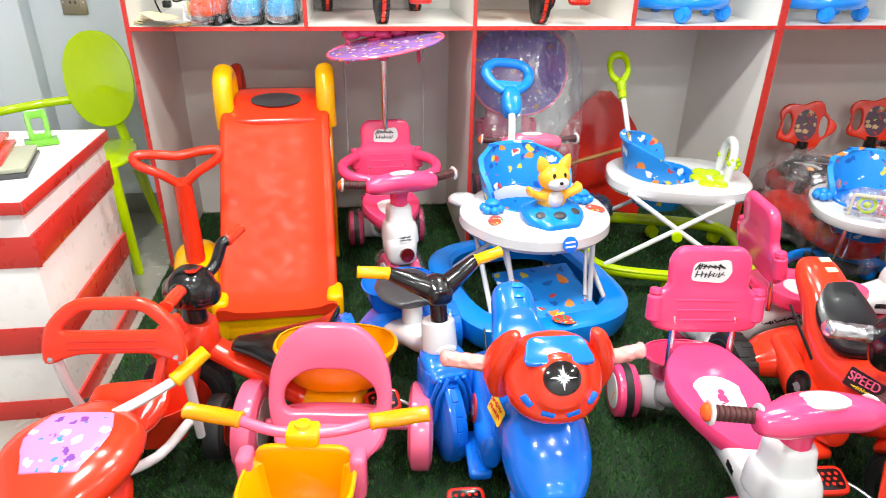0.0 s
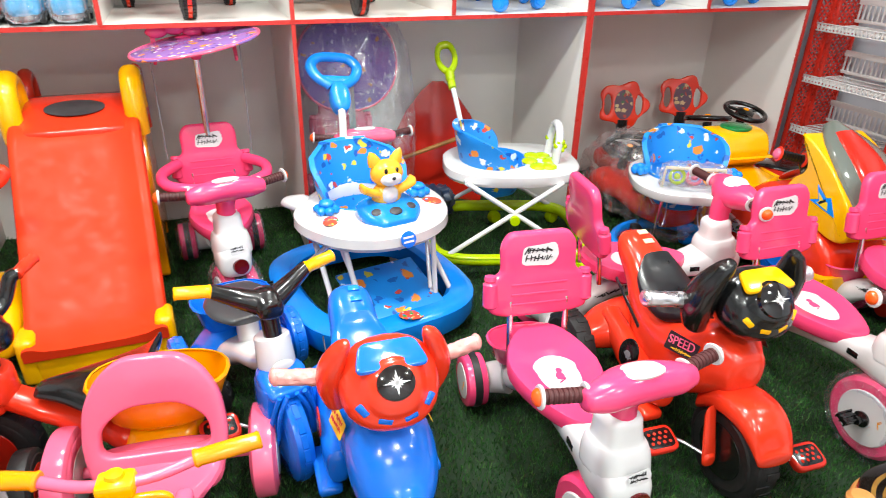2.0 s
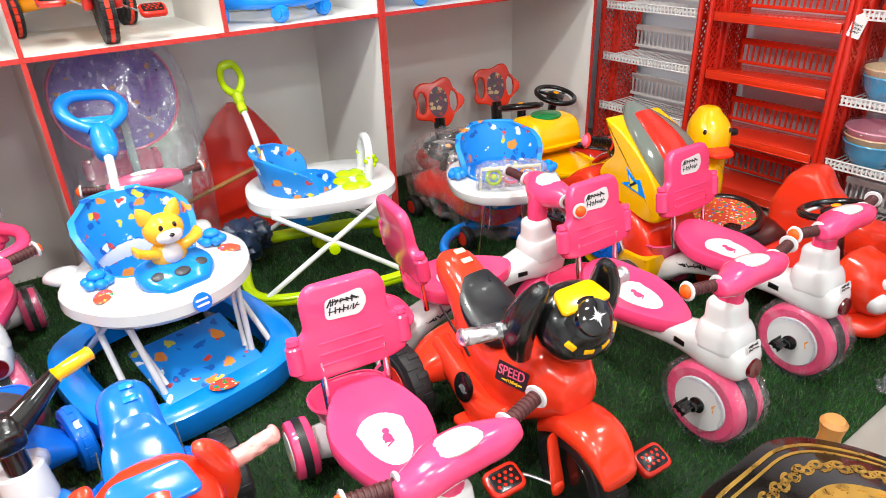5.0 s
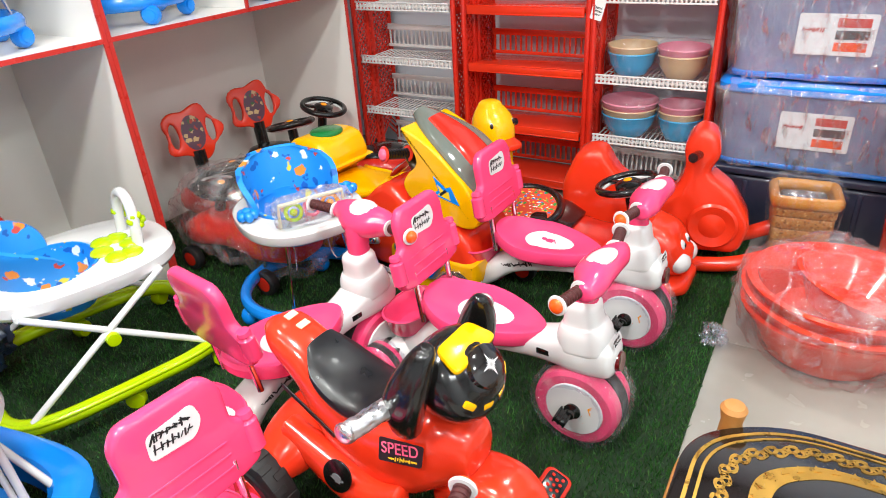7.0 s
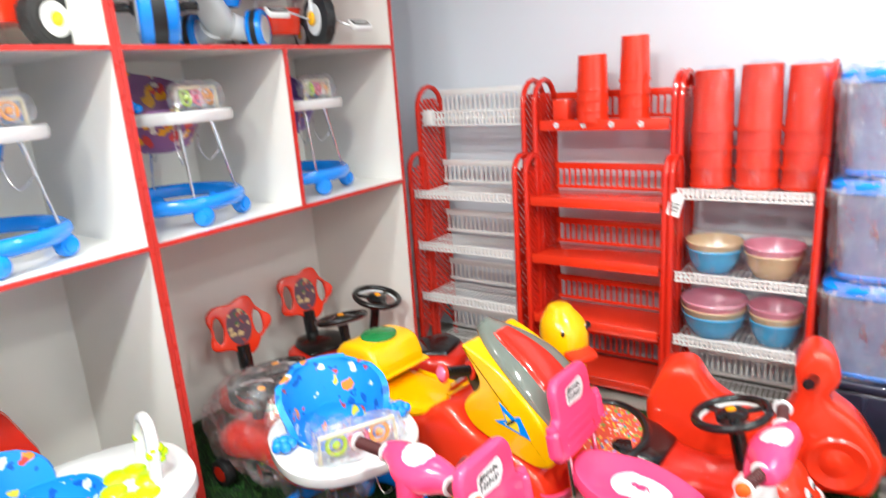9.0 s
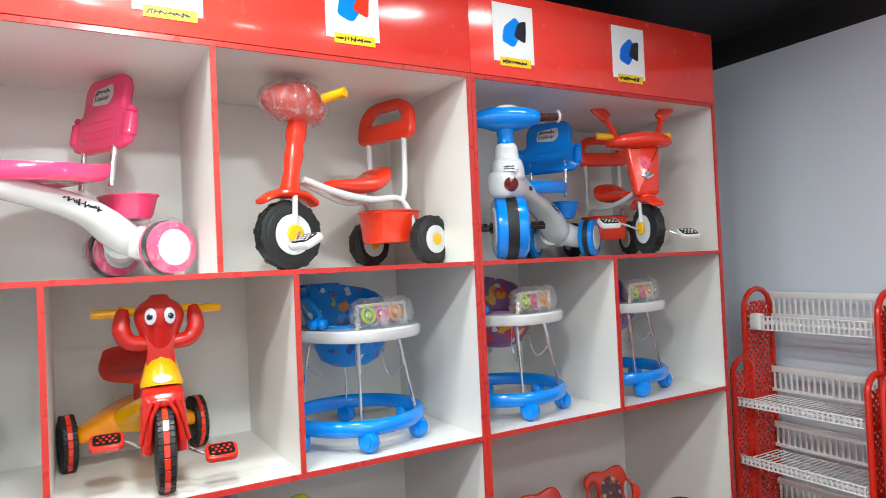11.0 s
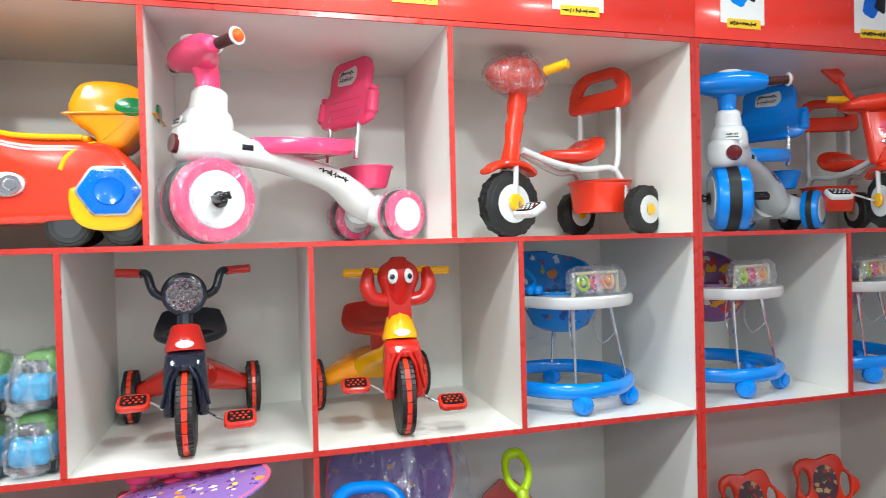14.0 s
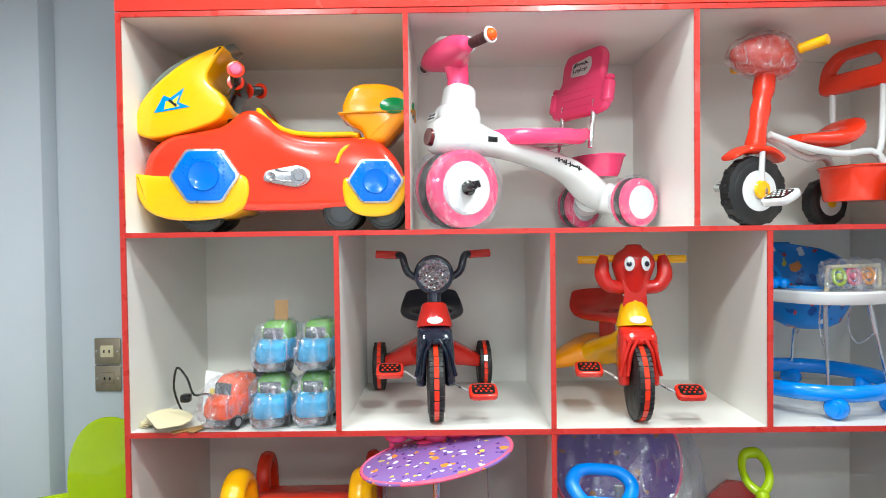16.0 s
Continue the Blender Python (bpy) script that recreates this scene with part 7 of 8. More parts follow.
part("seat", hull([(0.03, 0, 0.24, 0.05, 0.018), (-0.06, 0, 0.245, 0.09, 0.025), (-0.12, 0, 0.265, 0.085, 0.025)], 3, 18), RED, t)
part("rear_box", put(cup([(0, 0.06, 0.09), (0.1, 0.075, 0.11), (0.108, 0.08, 0.116)], 0.005), pose(-0.17, 0, 0.09)), RED, t, "red slotted rear box")
fw = wheel(t, "front_wheel", 0.22, 0, 0.11, 0.11, 0.05, RUBBER, RUBBER, RED2)

# ---- racks along the side wall ----
XR = 3.86


def rack_side(parent, y, mat):
    """A perforated end frame: a low front arch and a tall rear arch filled with diagonal mesh."""
    def arch(x0, x1, top):
        c, r = (x0 + x1) / 2, (x1 - x0) / 2
        pts = [(x0, y, 0.0), (x0, y, top - r)] + [(c - r * math.cos(q), y, top - r + r * math.sin(q)) for q in np.linspace(0.3, math.pi - 0.3, 7)] + [(x1, y, top - r), (x1, y, 0.0)]
        return tube(pts, 0.0125, 8, 1)
    side = part("end_frame", arch(XR, XR + 0.14, 1.02), mat, parent)
    part("end_frame", arch(XR + 0.1, XR + 0.3, 1.33), mat, parent)
    out = []
    step = 0.034
    for lo, hi, top in ((XR + 0.012, XR + 0.128, 0.96), (XR + 0.112, XR + 0.288, 1.27)):
        w = hi - lo
        n = int((top - 0.08) / step)
        for k in range(n):
            z = 0.08 + step * k
            for s in (1, -1):
                a, b = (lo, hi) if s > 0 else (hi, lo)
                z1 = min(z + w, top)
                f = (z1 - z) / w
                out.append(tube([(a, y, z), (a + (b - a) * f, y, z1)], 0.0052, 4, 1))
        for z in (0.3, 0.56, 0.82):
            out.append(rbox(w, 0.008, 0.03, (lo + hi) / 2, y, z, 0.002, 1))
    part("mesh_panel", join(*out), mat, side, "perforated diagonal mesh")
    return side


def tier(parent, y0, y1, z, depth, mat, wire, x=XR, lip=0.034):
    """One rack tier between y0 and y1: a slotted front lip and either wires or a solid tray."""
    w = y0 - y1
    yc = (y0 + y1) / 2
    front = part("tier_lip", join(rbox(0.01, w, 0.006, x, yc, z + lip / 2, 0.002, 1), rbox(0.01, w, 0.007, x, yc, z - lip / 2, 0.002, 1), rbox(0.004, w, 0.01, x + 0.004, yc, z, 0.001, 1), *([rbox(0.008, 0.007, lip, x, y1 + w * (k + 0.5) / 26, z, 0) for k in range(26)] if wire else [rbox(0.012, w, lip, x + 0.002, yc, z, 0.004)])), mat, parent, "slotted white front lip" if wire else "")
    if wire:
        rod = link_mesh("rod", tube([(0, 0, 0), (depth, 0, 0)], 0.0028, 6, 1), mat)
        for k in range(22):
            o = new("rod", rod)
            o.parent, o.location = parent, (x, y1 + w * (k + 0.5) / 22, z - 0.004)
        for q in (0.3, 0.65, 1.0):
            part("cross_rod", tube([(x + depth * q, y1, z - 0.008), (x + depth * q, y0, z - 0.008)], 0.003, 6, 1), mat, parent)
    else:
        part("tier_tray", rbox(depth, w, 0.012, x + depth / 2, yc, z, 0.004), mat, parent)
    for dz, hh in ((0.115, 0.03), (0.02, 0.016)):
        part("back_rail", rbox(0.01, w, hh, x + depth, yc, z + dz, 0.003), mat, parent)
    slat = link_mesh("slat", rbox(0.006, 0.008, 0.1, 0, 0, 0, 0), mat)
    for k in range(20):
        o = new("slat", slat)
        o.parent, o.location = parent, (x + depth, y1 + w * (k + 0.5) / 20, z + 0.065)


def rack(y0, y1, tiers, top, mat, wire, label):
    r = thing("storage_rack", pose(0, 0, 0), label, "storage rack", "racks along the wall")
    rack_side(r, y0 - 0.012, RED2)
    rack_side(r, y1 + 0.012, RED2)
    for z in tiers:
        tier(r, y0 - 0.03, y1 + 0.03, z, 0.26, mat, wire)
    if top:
        tier(r, y0 - 0.03, y1 + 0.03, top, 0.17, mat, wire, XR + 0.11, 0.06 if wire else 0.04)
    return r


RACKWHITE = plastic("white_rack_plastic", rgb("e6e4e2"), 0.35)
r = rack(0.135, -0.46, (0.05, 0.315, 0.578, 0.835), 1.18, RACKWHITE, True, "tall rack with red mesh ends and white tiers")
part("top_box", rbox(0.04, 0.05, 0.075, XR + 0.12, 0.07, 1.185, 0.008), RACKWHITE, r)
r = rack(-0.49, -1.1, (0.05, 0.3, 0.577, 0.832), 1.14, RED, False, "tall bright red plastic rack with slatted backs")
for k in range(4):
    part("flower_clip", put(join(*[blob(0, 0.008 * math.cos(q), 0.008 * math.sin(q), 0.004, 0.006, 0.006, 2, 8, 6) for q in np.linspace(0, 6.28, 6)[:-1]]), pose(XR + 0.103, -0.6 - 0.12 * k, 1.14)), WHITE, r, "small white flower clip")
rack(-1.1, -1.61, (0.05, 0.305, 0.566, 0.89), 0, RACKWHITE, True, "rack with white tiers holding bowls and red pots")

# Red stacked pots.
def pot_stack(x, y, z, r, h, label, up=False):
    t = thing("pot_stack", pose(x, y, z), label, "plant pot", "stacked red pots")
    n = 4
    for k in range(n):
        zz = h * 0.16 * k
        prof = [(0, 0), (r * 0.88, 0), (r * 0.9, 0.01), (r * 0.99, h * 0.5), (r * 1.04, h * 0.5), (r * 1.06, h * 0.52), (r * 1.03, h * 0.54), (r * 0.97, h * 0.54), (0.0, h * 0.53)]
        b = lathe(prof, 26)
        if up:
            part("pot", put(b, pose(0, 0, h - h * 0.16 * k, 180, 0, 0)), RED, t)
        else:
            part("pot", put(b, pose(0, 0, zz)), RED, t)
    if h > 0.4:
        part("film_wrap", crinkle(loft([oval((0, 0, q), (1, 0, 0), (0, 1, 0), a, a, 22, 2.1) for q, a in ((0.004, r * 1.1), (h * 0.3, r * 1.16), (h * 0.7, r * 1.1), (h * 0.98, r * 0.98), (h + 0.012, r * 0.4))]), 0.006, 22, 1), FILMGLOSS, t, "clear film round the pots")
    return t


pot_stack(4.02, -0.74, 1.152, 0.065, 0.265, "stack of red plastic pots on the red rack", True)
pot_stack(4.04, -0.91, 1.152, 0.06, 0.325, "taller stack of red plastic pots on the red rack", True)
pot_stack(4.0, -1.22, 0.91, 0.075, 0.42, "tall stack of red plastic pots on the rack", True)
pot_stack(4.0, -1.38, 0.91, 0.075, 0.43, "tall stack of red plastic pots on the rack", True)
pot_stack(4.0, -1.53, 0.91, 0.072, 0.42, "tall stack of red plastic pots on the rack", True)
solid("red_box", rbox(0.1, 0.07, 0.09, 4.03, -0.61, 1.2, 0.01), RED, "small red plastic box on the red rack", "box")

# Bowls wrapped in film.
PALEROSE = plastic("pale_rose_bowl", rgb("ee8fa4"))
SAND = plastic("sand_bowl", rgb("e6c496"))
SEA = plastic("sky_blue_bowl", rgb("3fb4e6"))


def bowl_set(x, y, z, r, mats, label):
    t = thing("bowl_set", pose(x, y, z), label, "bowl", "nested bowls")
    for k, mt in enumerate(mats):
        zz, rr = 0.028 * k, r * (1 + 0.02 * k)
        scal = [(rr * 0.6, 0), (rr * 0.68, 0.004), (rr * 0.95, 0.05), (rr * 1.05, 0.09), (rr * 1.08, 0.093), (rr * 1.06, 0.098), (rr * 1.02, 0.094), (rr * 0.92, 0.05), (rr * 0.6, 0.012), (0, 0.011)]
        b = lathe(scal, 30)
        part("bowl", put(b, pose(0, 0, zz)), mt, t)
    top = 0.028 * (len(mats) - 1) + 0.105
    part("film_wrap", loft([oval((0, 0, q), (1, 0, 0), (0, 1, 0), a, a, 22, 2.2) for q, a in ((0.004, r * 0.72), (0.05, r * 1.02), (top - 0.02, r * 1.17), (top + 0.01, r * 1.02), (top + 0.015, r * 0.4))]), FILMTHIN, t, "clear film round the bowls")
    return t


bowl_set(3.99, -1.245, 0.566, 0.095, (SEA, SAND), "blue and sand bowls in film on the rack")
bowl_set(3.99, -1.455, 0.566, 0.095, (SAND, PALEROSE), "sand and rose bowls in film on the rack")
bowl_set(3.98, -1.255, 0.305, 0.11, (SEA, SAND, PALEROSE), "blue, sand and rose bowls nested in film")
bowl_set(3.98, -1.475, 0.305, 0.085, (SEA, SAND, PALEROSE), "smaller blue, sand and rose bowls in film")
tag = thing("price_tag", pose(XR - 0.01, -1.13, 0.85, 90, 14, -90), "small white card tag hanging on the rack", "tag")
part("card", plate(rounded([(-0.025, -0.045), (0.025, -0.045), (0.025, 0.03), (0.0, 0.05), (-0.025, 0.03)], 0.006), 0.001, 0), PAPER, tag)
part("print", bars(0.034, 0.04, 3, 21, pose(0, -0.01, 0.0011)), PRINT, tag)

# Storage boxes with blue lids.
m = Nodes("cloudy_clear_plastic")
m.link(m.ramp(m.noise(4, 5), [(0.3, rgb("8f9fc6")), (0.7, rgb("b0bedb"))]), m.bsdf.inputs["Base Color"])
m.bsdf.inputs["Roughness"].default_value = 0.25
m.bsdf.inputs["Transmission Weight"].default_value = 0.25
m.bsdf.inputs["Coat Weight"].default_value = 0.4
CLOUDY = m.mat
DARKBOX = plastic("dark_blue_crate", rgb("2b2f45"), 0.4)
for k, z in enumerate((0.27, 0.62, 0.97)):
    t = thing("storage_box", pose(4.02, -2.08, z), "cloudy storage box with a blue lid wrapped in film", "storage box", "storage boxes")
    part("body", put(cup([(0, 0.16, 0.41), (0.01, 0.17, 0.42), (0.29, 0.185, 0.44), (0.3, 0.19, 0.445)], 0.005, 40, 9), FLAT), CLOUDY, t)
    part("lid", put(loft([oval((0, 0, q), (1, 0, 0), (0, 1, 0), a, b, 40, 9) for q, a, b in ((0.292, 0.193, 0.45), (0.3, 0.2, 0.458), (0.325, 0.2, 0.458), (0.337, 0.185, 0.44), (0.34, 0.16, 0.41))]), FLAT), SKY, t, "bright blue lid")
    part("rim_band", put(ring_tube(0.165, 0.415, 0.012, 9, 40, 0.012), FLAT), SKY, t)
    lb = part("label_sheet", put(plate(rounded([(-0.12, -0.07), (0.12, -0.07), (0.12, 0.07), (-0.12, 0.07)], 0.008), 0.001, 0), pose(-0.186, 0.1, 0.165, 90, 0, -90)), PAPER, t, "white printed paper label")
    part("print", bars(0.07, 0.02, 1, 30 + k, pose(-0.1875, 0.17, 0.18, 90, 0, -90)), RED2, lb)
    for q, (mt, zz) in enumerate(((RED2, 0.205), (DARKGREY, 0.165), (ORANGE, 0.125))):
        part("picture", put(rbox(0.1, 0.03, 0.001, 0, 0, 0, 0), pose(-0.1875, 0.05, zz, 90, 0, -90)), mt, lb)
    part("film_wrap", put(crinkle(loft([oval((0, 0, q), (1, 0, 0), (0, 1, 0), a, b, 40, 8) for q, a, b in ((0.0, 0.18, 0.43), (0.08, 0.195, 0.445), (0.15, 0.2, 0.455), (0.22, 0.206, 0.46), (0.3, 0.212, 0.468), (0.345, 0.19, 0.44))], True), 0.012, 13, 1), FLAT), FILMBRIGHT, t, "clear film round the box")
t = thing("dark_crate", pose(4.03, -2.08, 0), "dark blue crate under the storage boxes", "crate")
part("body", rbox(0.36, 0.86, 0.225, 0, 0, 0.1125, 0.02, 3), DARKBOX, t)
part("rim", rbox(0.385, 0.885, 0.032, 0, 0, 0.246, 0.01, 3), DARKBOX, t)
for q in (-0.3, -0.1, 0.1, 0.3):
    part("rib", rbox(0.012, 0.02, 0.19, -0.182, q, 0.115, 0.005), DARKBOX, t)

t = thing("waste_bin", pose(3.66, -2.4, 0.0), "tall red plastic bin standing on the tiles", "bin")
part("body", lathe([(0.0, 0), (0.13, 0), (0.135, 0.01), (0.165, 0.52), (0.178, 0.525), (0.18, 0.56), (0.168, 0.562), (0.155, 0.55), (0.13, 0.03), (0, 0.025)], 36), RED, t)
part("rim", put(lathe([(0.165, 0.56), (0.172, 0.62), (0.16, 0.65), (0.15, 0.64), (0.155, 0.56)], 36, "z", True), FLAT), RED, t)
part("inner_bin", put(lathe([(0.1, 0.5), (0.14, 0.6), (0.145, 0.7), (0.138, 0.71), (0.12, 0.6)], 30, "z", True), FLAT), RED2, t)

WICKER = pattern("woven_cane", rgb("b5783c"), [(rgb("8a5526"), 1.0, 1.1), (rgb("d8a868"), 0.9, 0.8)], 60, 0.5)
CANE = plastic("cane_rim", rgb("d08a2c"), 0.35)
t = thing("square_basket", pose(3.66, -2.0, 0.0, 0, 0, 8) @ Matrix.Scale(0.86, 4), "square brown woven basket with an amber rim in film", "basket")
for k in range(5):
    part("woven_band", put(cup([(0, 0.082 + 0.004 * k, 0.1 + 0.004 * k), (0.008, 0.088 + 0.004 * k, 0.106 + 0.004 * k), (0.05, 0.088 + 0.004 * k, 0.106 + 0.004 * k), (0.056, 0.084 + 0.004 * k, 0.102 + 0.004 * k)], 0.012, 28, 9), pose(0, 0, 0.002 + 0.057 * k)), WICKER, t)
part("rim", put(ring_tube(0.102, 0.12, 0.02, 8, 36, 0.3, 1.4), FLAT), CANE, t)
part("contents", put(rbox(0.15, 0.18, 0.05, 0, 0, 0.27, 0.02), FLAT), DARKGREY, t)
part("film_wrap", loft([oval((0, 0, q), (1, 0, 0), (0, 1, 0), a, b, 28, 5) for q, a, b in ((0.005, 0.1, 0.118), (0.2, 0.125, 0.14), (0.33, 0.13, 0.148), (0.36, 0.1, 0.12))]), FILMBAG, t)

# Nested red tubs in a torn film bag.
t = thing("tub_stack", pose(3.09, -2.14, 0.0), "nested round red plastic tubs in clear film", "tub")
for k in range(4):
    r0 = 0.235 + 0.006 * k
    zz = 0.03 * k
    prof = [(0, 0.004), (r0 * 0.72, 0.004), (r0 * 0.76, 0.012), (r0 * 0.96, 0.13), (r0 * 1.04, 0.135), (r0 * 1.06, 0.147), (r0 * 1.02, 0.153), (r0 * 0.94, 0.145), (r0 * 0.74, 0.025), (0, 0.02)]
    part("tub", put(lathe(prof, 40), pose(0.012 * math.sin(2 * k), 0.012 * math.cos(3 * k), zz, 3 * math.sin(k), 2 * math.cos(2 * k), 0)), RED, t)
part("small_tub", put(lathe([(0, 0.004), (0.12, 0.004), (0.17, 0.09), (0.18, 0.095), (0.17, 0.1), (0.115, 0.012), (0, 0.01)], 34), pose(-0.02, -0.03, 0.16, 12, 4, 0)), RED, t)
rings = []
for q, a in ((0.003, 0.2), (0.05, 0.23), (0.13, 0.275), (0.2, 0.282), (0.25, 0.27), (0.285, 0.2), (0.29, 0.1)):
    rings.append([Vector((a * (1 + 0.03 * math.sin(7 * w_ + 9 * q)) * math.cos(w_), a * (1 + 0.03 * math.sin(5 * w_ + 20 * q)) * math.sin(w_), q + 0.012 * math.sin(6 * w_))) for w_ in (2 * math.pi * k / 40 for k in range(40))])
part("film_bag", crinkle(loft(rings), 0.02, 11, 1), FILMTUB, t, "clear crinkled film bag")
part("bag_knot", put(crinkle(join(blob(0, 0, 0, 0.05, 0.035, 0.03), blob(-0.05, 0.02, 0.01, 0.035, 0.045, 0.03)), 0.02, 25, 1), pose(-0.1, 0.31, 0.035, 0, 0, 30) @ Matrix.Scale(0.8, 4)), FILMBAG, t, "twisted end of the film bag")

# Low lacquered tray table.
TW, TL, TZ = 0.225, 0.34, 0.40
tab = thing("tray_table", pose(1.985, -2.23, 0.0), "black lacquered tray table with gold printed bands", "table")
def octo(k):
    return rounded([(-0.13 * k - 0.02, TL * k), (0.13 * k, TL * k), (TW * k, 0.2 * k), (TW * k, -0.2 * k), (0.13 * k, -TL * k), (-0.13 * k - 0.02, -TL * k), (-TW * k, -0.2 * k), (-TW * k, 0.2 * k)], 0.13, 8)
part("top", put(plate(octo(1.0), 0.02, 0.004), pose(0, 0, TZ - 0.02)), LACQUER, tab)
part("wood_edge", put(plate(octo(1.02), 0.022, 0.007), pose(0, 0, TZ - 0.044)), WOODTRIM, tab, "light wooden edge")
for k0, k1 in ((0.94, 0.92), (0.89, 0.875), (0.66, 0.565)):
    part("gold_band", put(plate(octo(k0), 0.0012, 0, 1, [list(reversed(octo(k1)))]), pose(0, 0, TZ)), GOLD, tab, "gold printed band")
scroll, dots = [], []
pts = octo(0.78)
acc = 0
for k in range(len(pts)):
    a, b = Vector((*pts[k], 0)), Vector((*pts[(k + 1) % len(pts)], 0))
    l = (b - a).length
    while acc < l:
        p = a + (b - a) * (acc / l)
        ang = math.degrees(math.atan2(b.y - a.y, b.x - a.x))
        scroll.append(put(join(*[put(plate(disc(0.015, 0.0085, 14), 0.0012, 0, 1, [list(reversed(disc(0.011, 0.0052, 14)))]), pose(dx, dy, 0, 0, 0, r_)) for dx, dy, r_ in ((-0.009, 0.004, 25), (0.009, -0.004, 25), (0.0, 0.0, -40))]), pose(p.x, p.y, 0, 0, 0, ang)))
        dots.append(put(plate([(-0.007, 0), (0.007, 0), (0, 0.014)], 0.0014, 0), pose(p.x * 0.79, p.y * 0.79, 0.0012, 0, 0, ang)))
        acc += 0.034
    acc -= l
part("gold_scrollwork", put(join(*scroll), pose(0, 0, TZ)), GOLD, tab, "gold printed scrollwork")
part("gold_leaves", put(join(*dots), pose(0, 0, TZ)), GOLD, tab)
for x, y in ((0.195, 0.275), (-0.205, 0.275), (0.195, -0.275), (-0.205, -0.275)):
    part("leg", put(lathe([(0, 0), (0.02, 0), (0.017, 0.05), (0.022, 0.3), (0.022, 0.36), (0.019, 0.4), (0.022, 0.418), (0.024, 0.428), (0.018, 0.436), (0, 0.438)], 18), pose(x, y, 0)), WOODTRIM, tab, "turned wooden leg")
t = thing("round_stool", pose(1.72, -1.985, 0), "brown round lacquered stool beside the tray table", "stool")
part("seat", lathe([(0, 0.24), (0.11, 0.24), (0.115, 0.25), (0.115, 0.268), (0.105, 0.276), (0, 0.278)], 30), plastic("dark_brown_lacquer", rgb("4a2a1c"), 0.2, 0.5), t)
for k in range(3):
    part("leg", tube([(0.08 * math.cos(2.1 * k), 0.08 * math.sin(2.1 * k), 0.24), (0.1 * math.cos(2.1 * k), 0.1 * math.sin(2.1 * k), 0.0)], 0.014, 10, 1), WOODTRIM, t)

# ---- the counter, the chair and small things ----
DESK = plastic("white_laminate", rgb("eceae6"), 0.3, 0.1)
t = thing("counter", pose(0, 0, 0), "white sales counter with wide red stripes", "counter")
X1, Y0, Y1, H = -0.045, -0.88, -0.27, 0.665
part("body", span(-1.35, X1 - 0.008, Y0 + 0.008, Y1 - 0.004, 0.0, H - 0.03, 0.003), DESK, t)
part("worktop", span(-1.37, X1 + 0.006, Y0 - 0.01, Y1 + 0.004, H - 0.03, H, 0.003), DESK, t)
for z0, z1, mt in ((H - 0.036, H - 0.004, RED), (0.478, 0.562, RED), (0.218, 0.3, RED), (0.0, 0.062, RED)):
    part("stripe", span(X1 - 0.0078, X1 + 0.008 * (z1 > H - 0.01), Y0 + 0.008, Y1 - 0.004, z0, z1, 0.0005) if z1 < H - 0.01 else span(X1 + 0.0065, X1 + 0.009, Y0 - 0.01, Y1 + 0.004, z0, z1, 0.0005), REDEDGE, t, "red stripe")
    part("stripe", span(-1.37, X1 + 0.006, Y0 - (0.013 if z1 > H - 0.01 else -0.004), Y0 - (0.0105 if z1 > H - 0.01 else -0.0075), z0, z1, 0.0005), REDEDGE, t, "red stripe")

t = thing("folder_stack", pose(-0.3, -0.65, H + 0.001, 0, 0, 14), "stack of red folders and a squared notebook", "papers")
GRIDPAPER = painted("squared_grey_paper", rgb("a9aa94"), 0.7, 0.85, 120)
for k, (mt, dx, dy, nm) in enumerate(((DARKGREY, 0.04, -0.02, "notebook"), (GRIDPAPER, 0.035, -0.01, "notebook"), (RED2, -0.02, 0.02, "folder"), (RED2, -0.04, 0.06, "folder"))):
    part(nm, rbox(0.3, 0.22, 0.012, dx, dy, 0.006 + 0.0125 * k, 0.002), mt, t)
t = thing("clear_box", pose(-0.36, -0.52, H + 0.052, 0, 0, 10), "clear plastic box lid on the folders", "box")
part("tray", put(cup([(0, 0.09, 0.06), (0.03, 0.095, 0.065)], 0.003, 28, 6), FLAT), FILM, t)
t = thing("phone_stand", pose(-0.17, -0.42, H + 0.001, 0, 0, 25), "green plastic phone stand on the counter", "stand")
part("base", rbox(0.09, 0.07, 0.012, 0, 0, 0.006, 0.004), LEAFGREEN, t)
part("arm", put(plate(rounded([(-0.03, 0), (0.03, 0), (0.03, 0.09), (-0.03, 0.09)], 0.01), 0.008, 0.003, 2, [list(reversed(rounded([(-0.015, 0.02), (0.015, 0.02), (0.015, 0.065), (-0.015, 0.065)], 0.006)))]), pose(0, 0.01, 0.008, 70, 0, 0)), LEAFGREEN, t)

LIMECLEAR = plastic("lime_gloss_plastic", rgb("b9d400"), 0.08, 0.6)
t = thing("chair", pose(-0.38, 0.24, -0.0, 0, 0, 6), "glossy lime plastic armchair with an oval back", "chair")
part("backrest", put(plate(disc(0.13, 0.19, 36, 2.2), 0.014, 0.006, 3), pose(0.14, 0.12, 0.695, 90, 0, 0) @ pose(0, 0, 0, -8, 0, 0)), LIMECLEAR, t)
part("seat", put(plate(disc(0.21, 0.21, 32, 3), 0.02, 0.008, 3), pose(0.05, -0.08, 0.43)), LIMECLEAR, t)
for x, y, ex, ey in ((0.2, 0.1, 0.24, 0.24), (-0.12, 0.1, -0.16, 0.2), (0.2, -0.25, 0.23, -0.28), (-0.12, -0.25, -0.15, -0.28)):
    part("leg", tube([(x, y, 0.44), (ex, ey, 0.0)], [0.026, 0.018], 10, 1), LIMECLEAR, t)
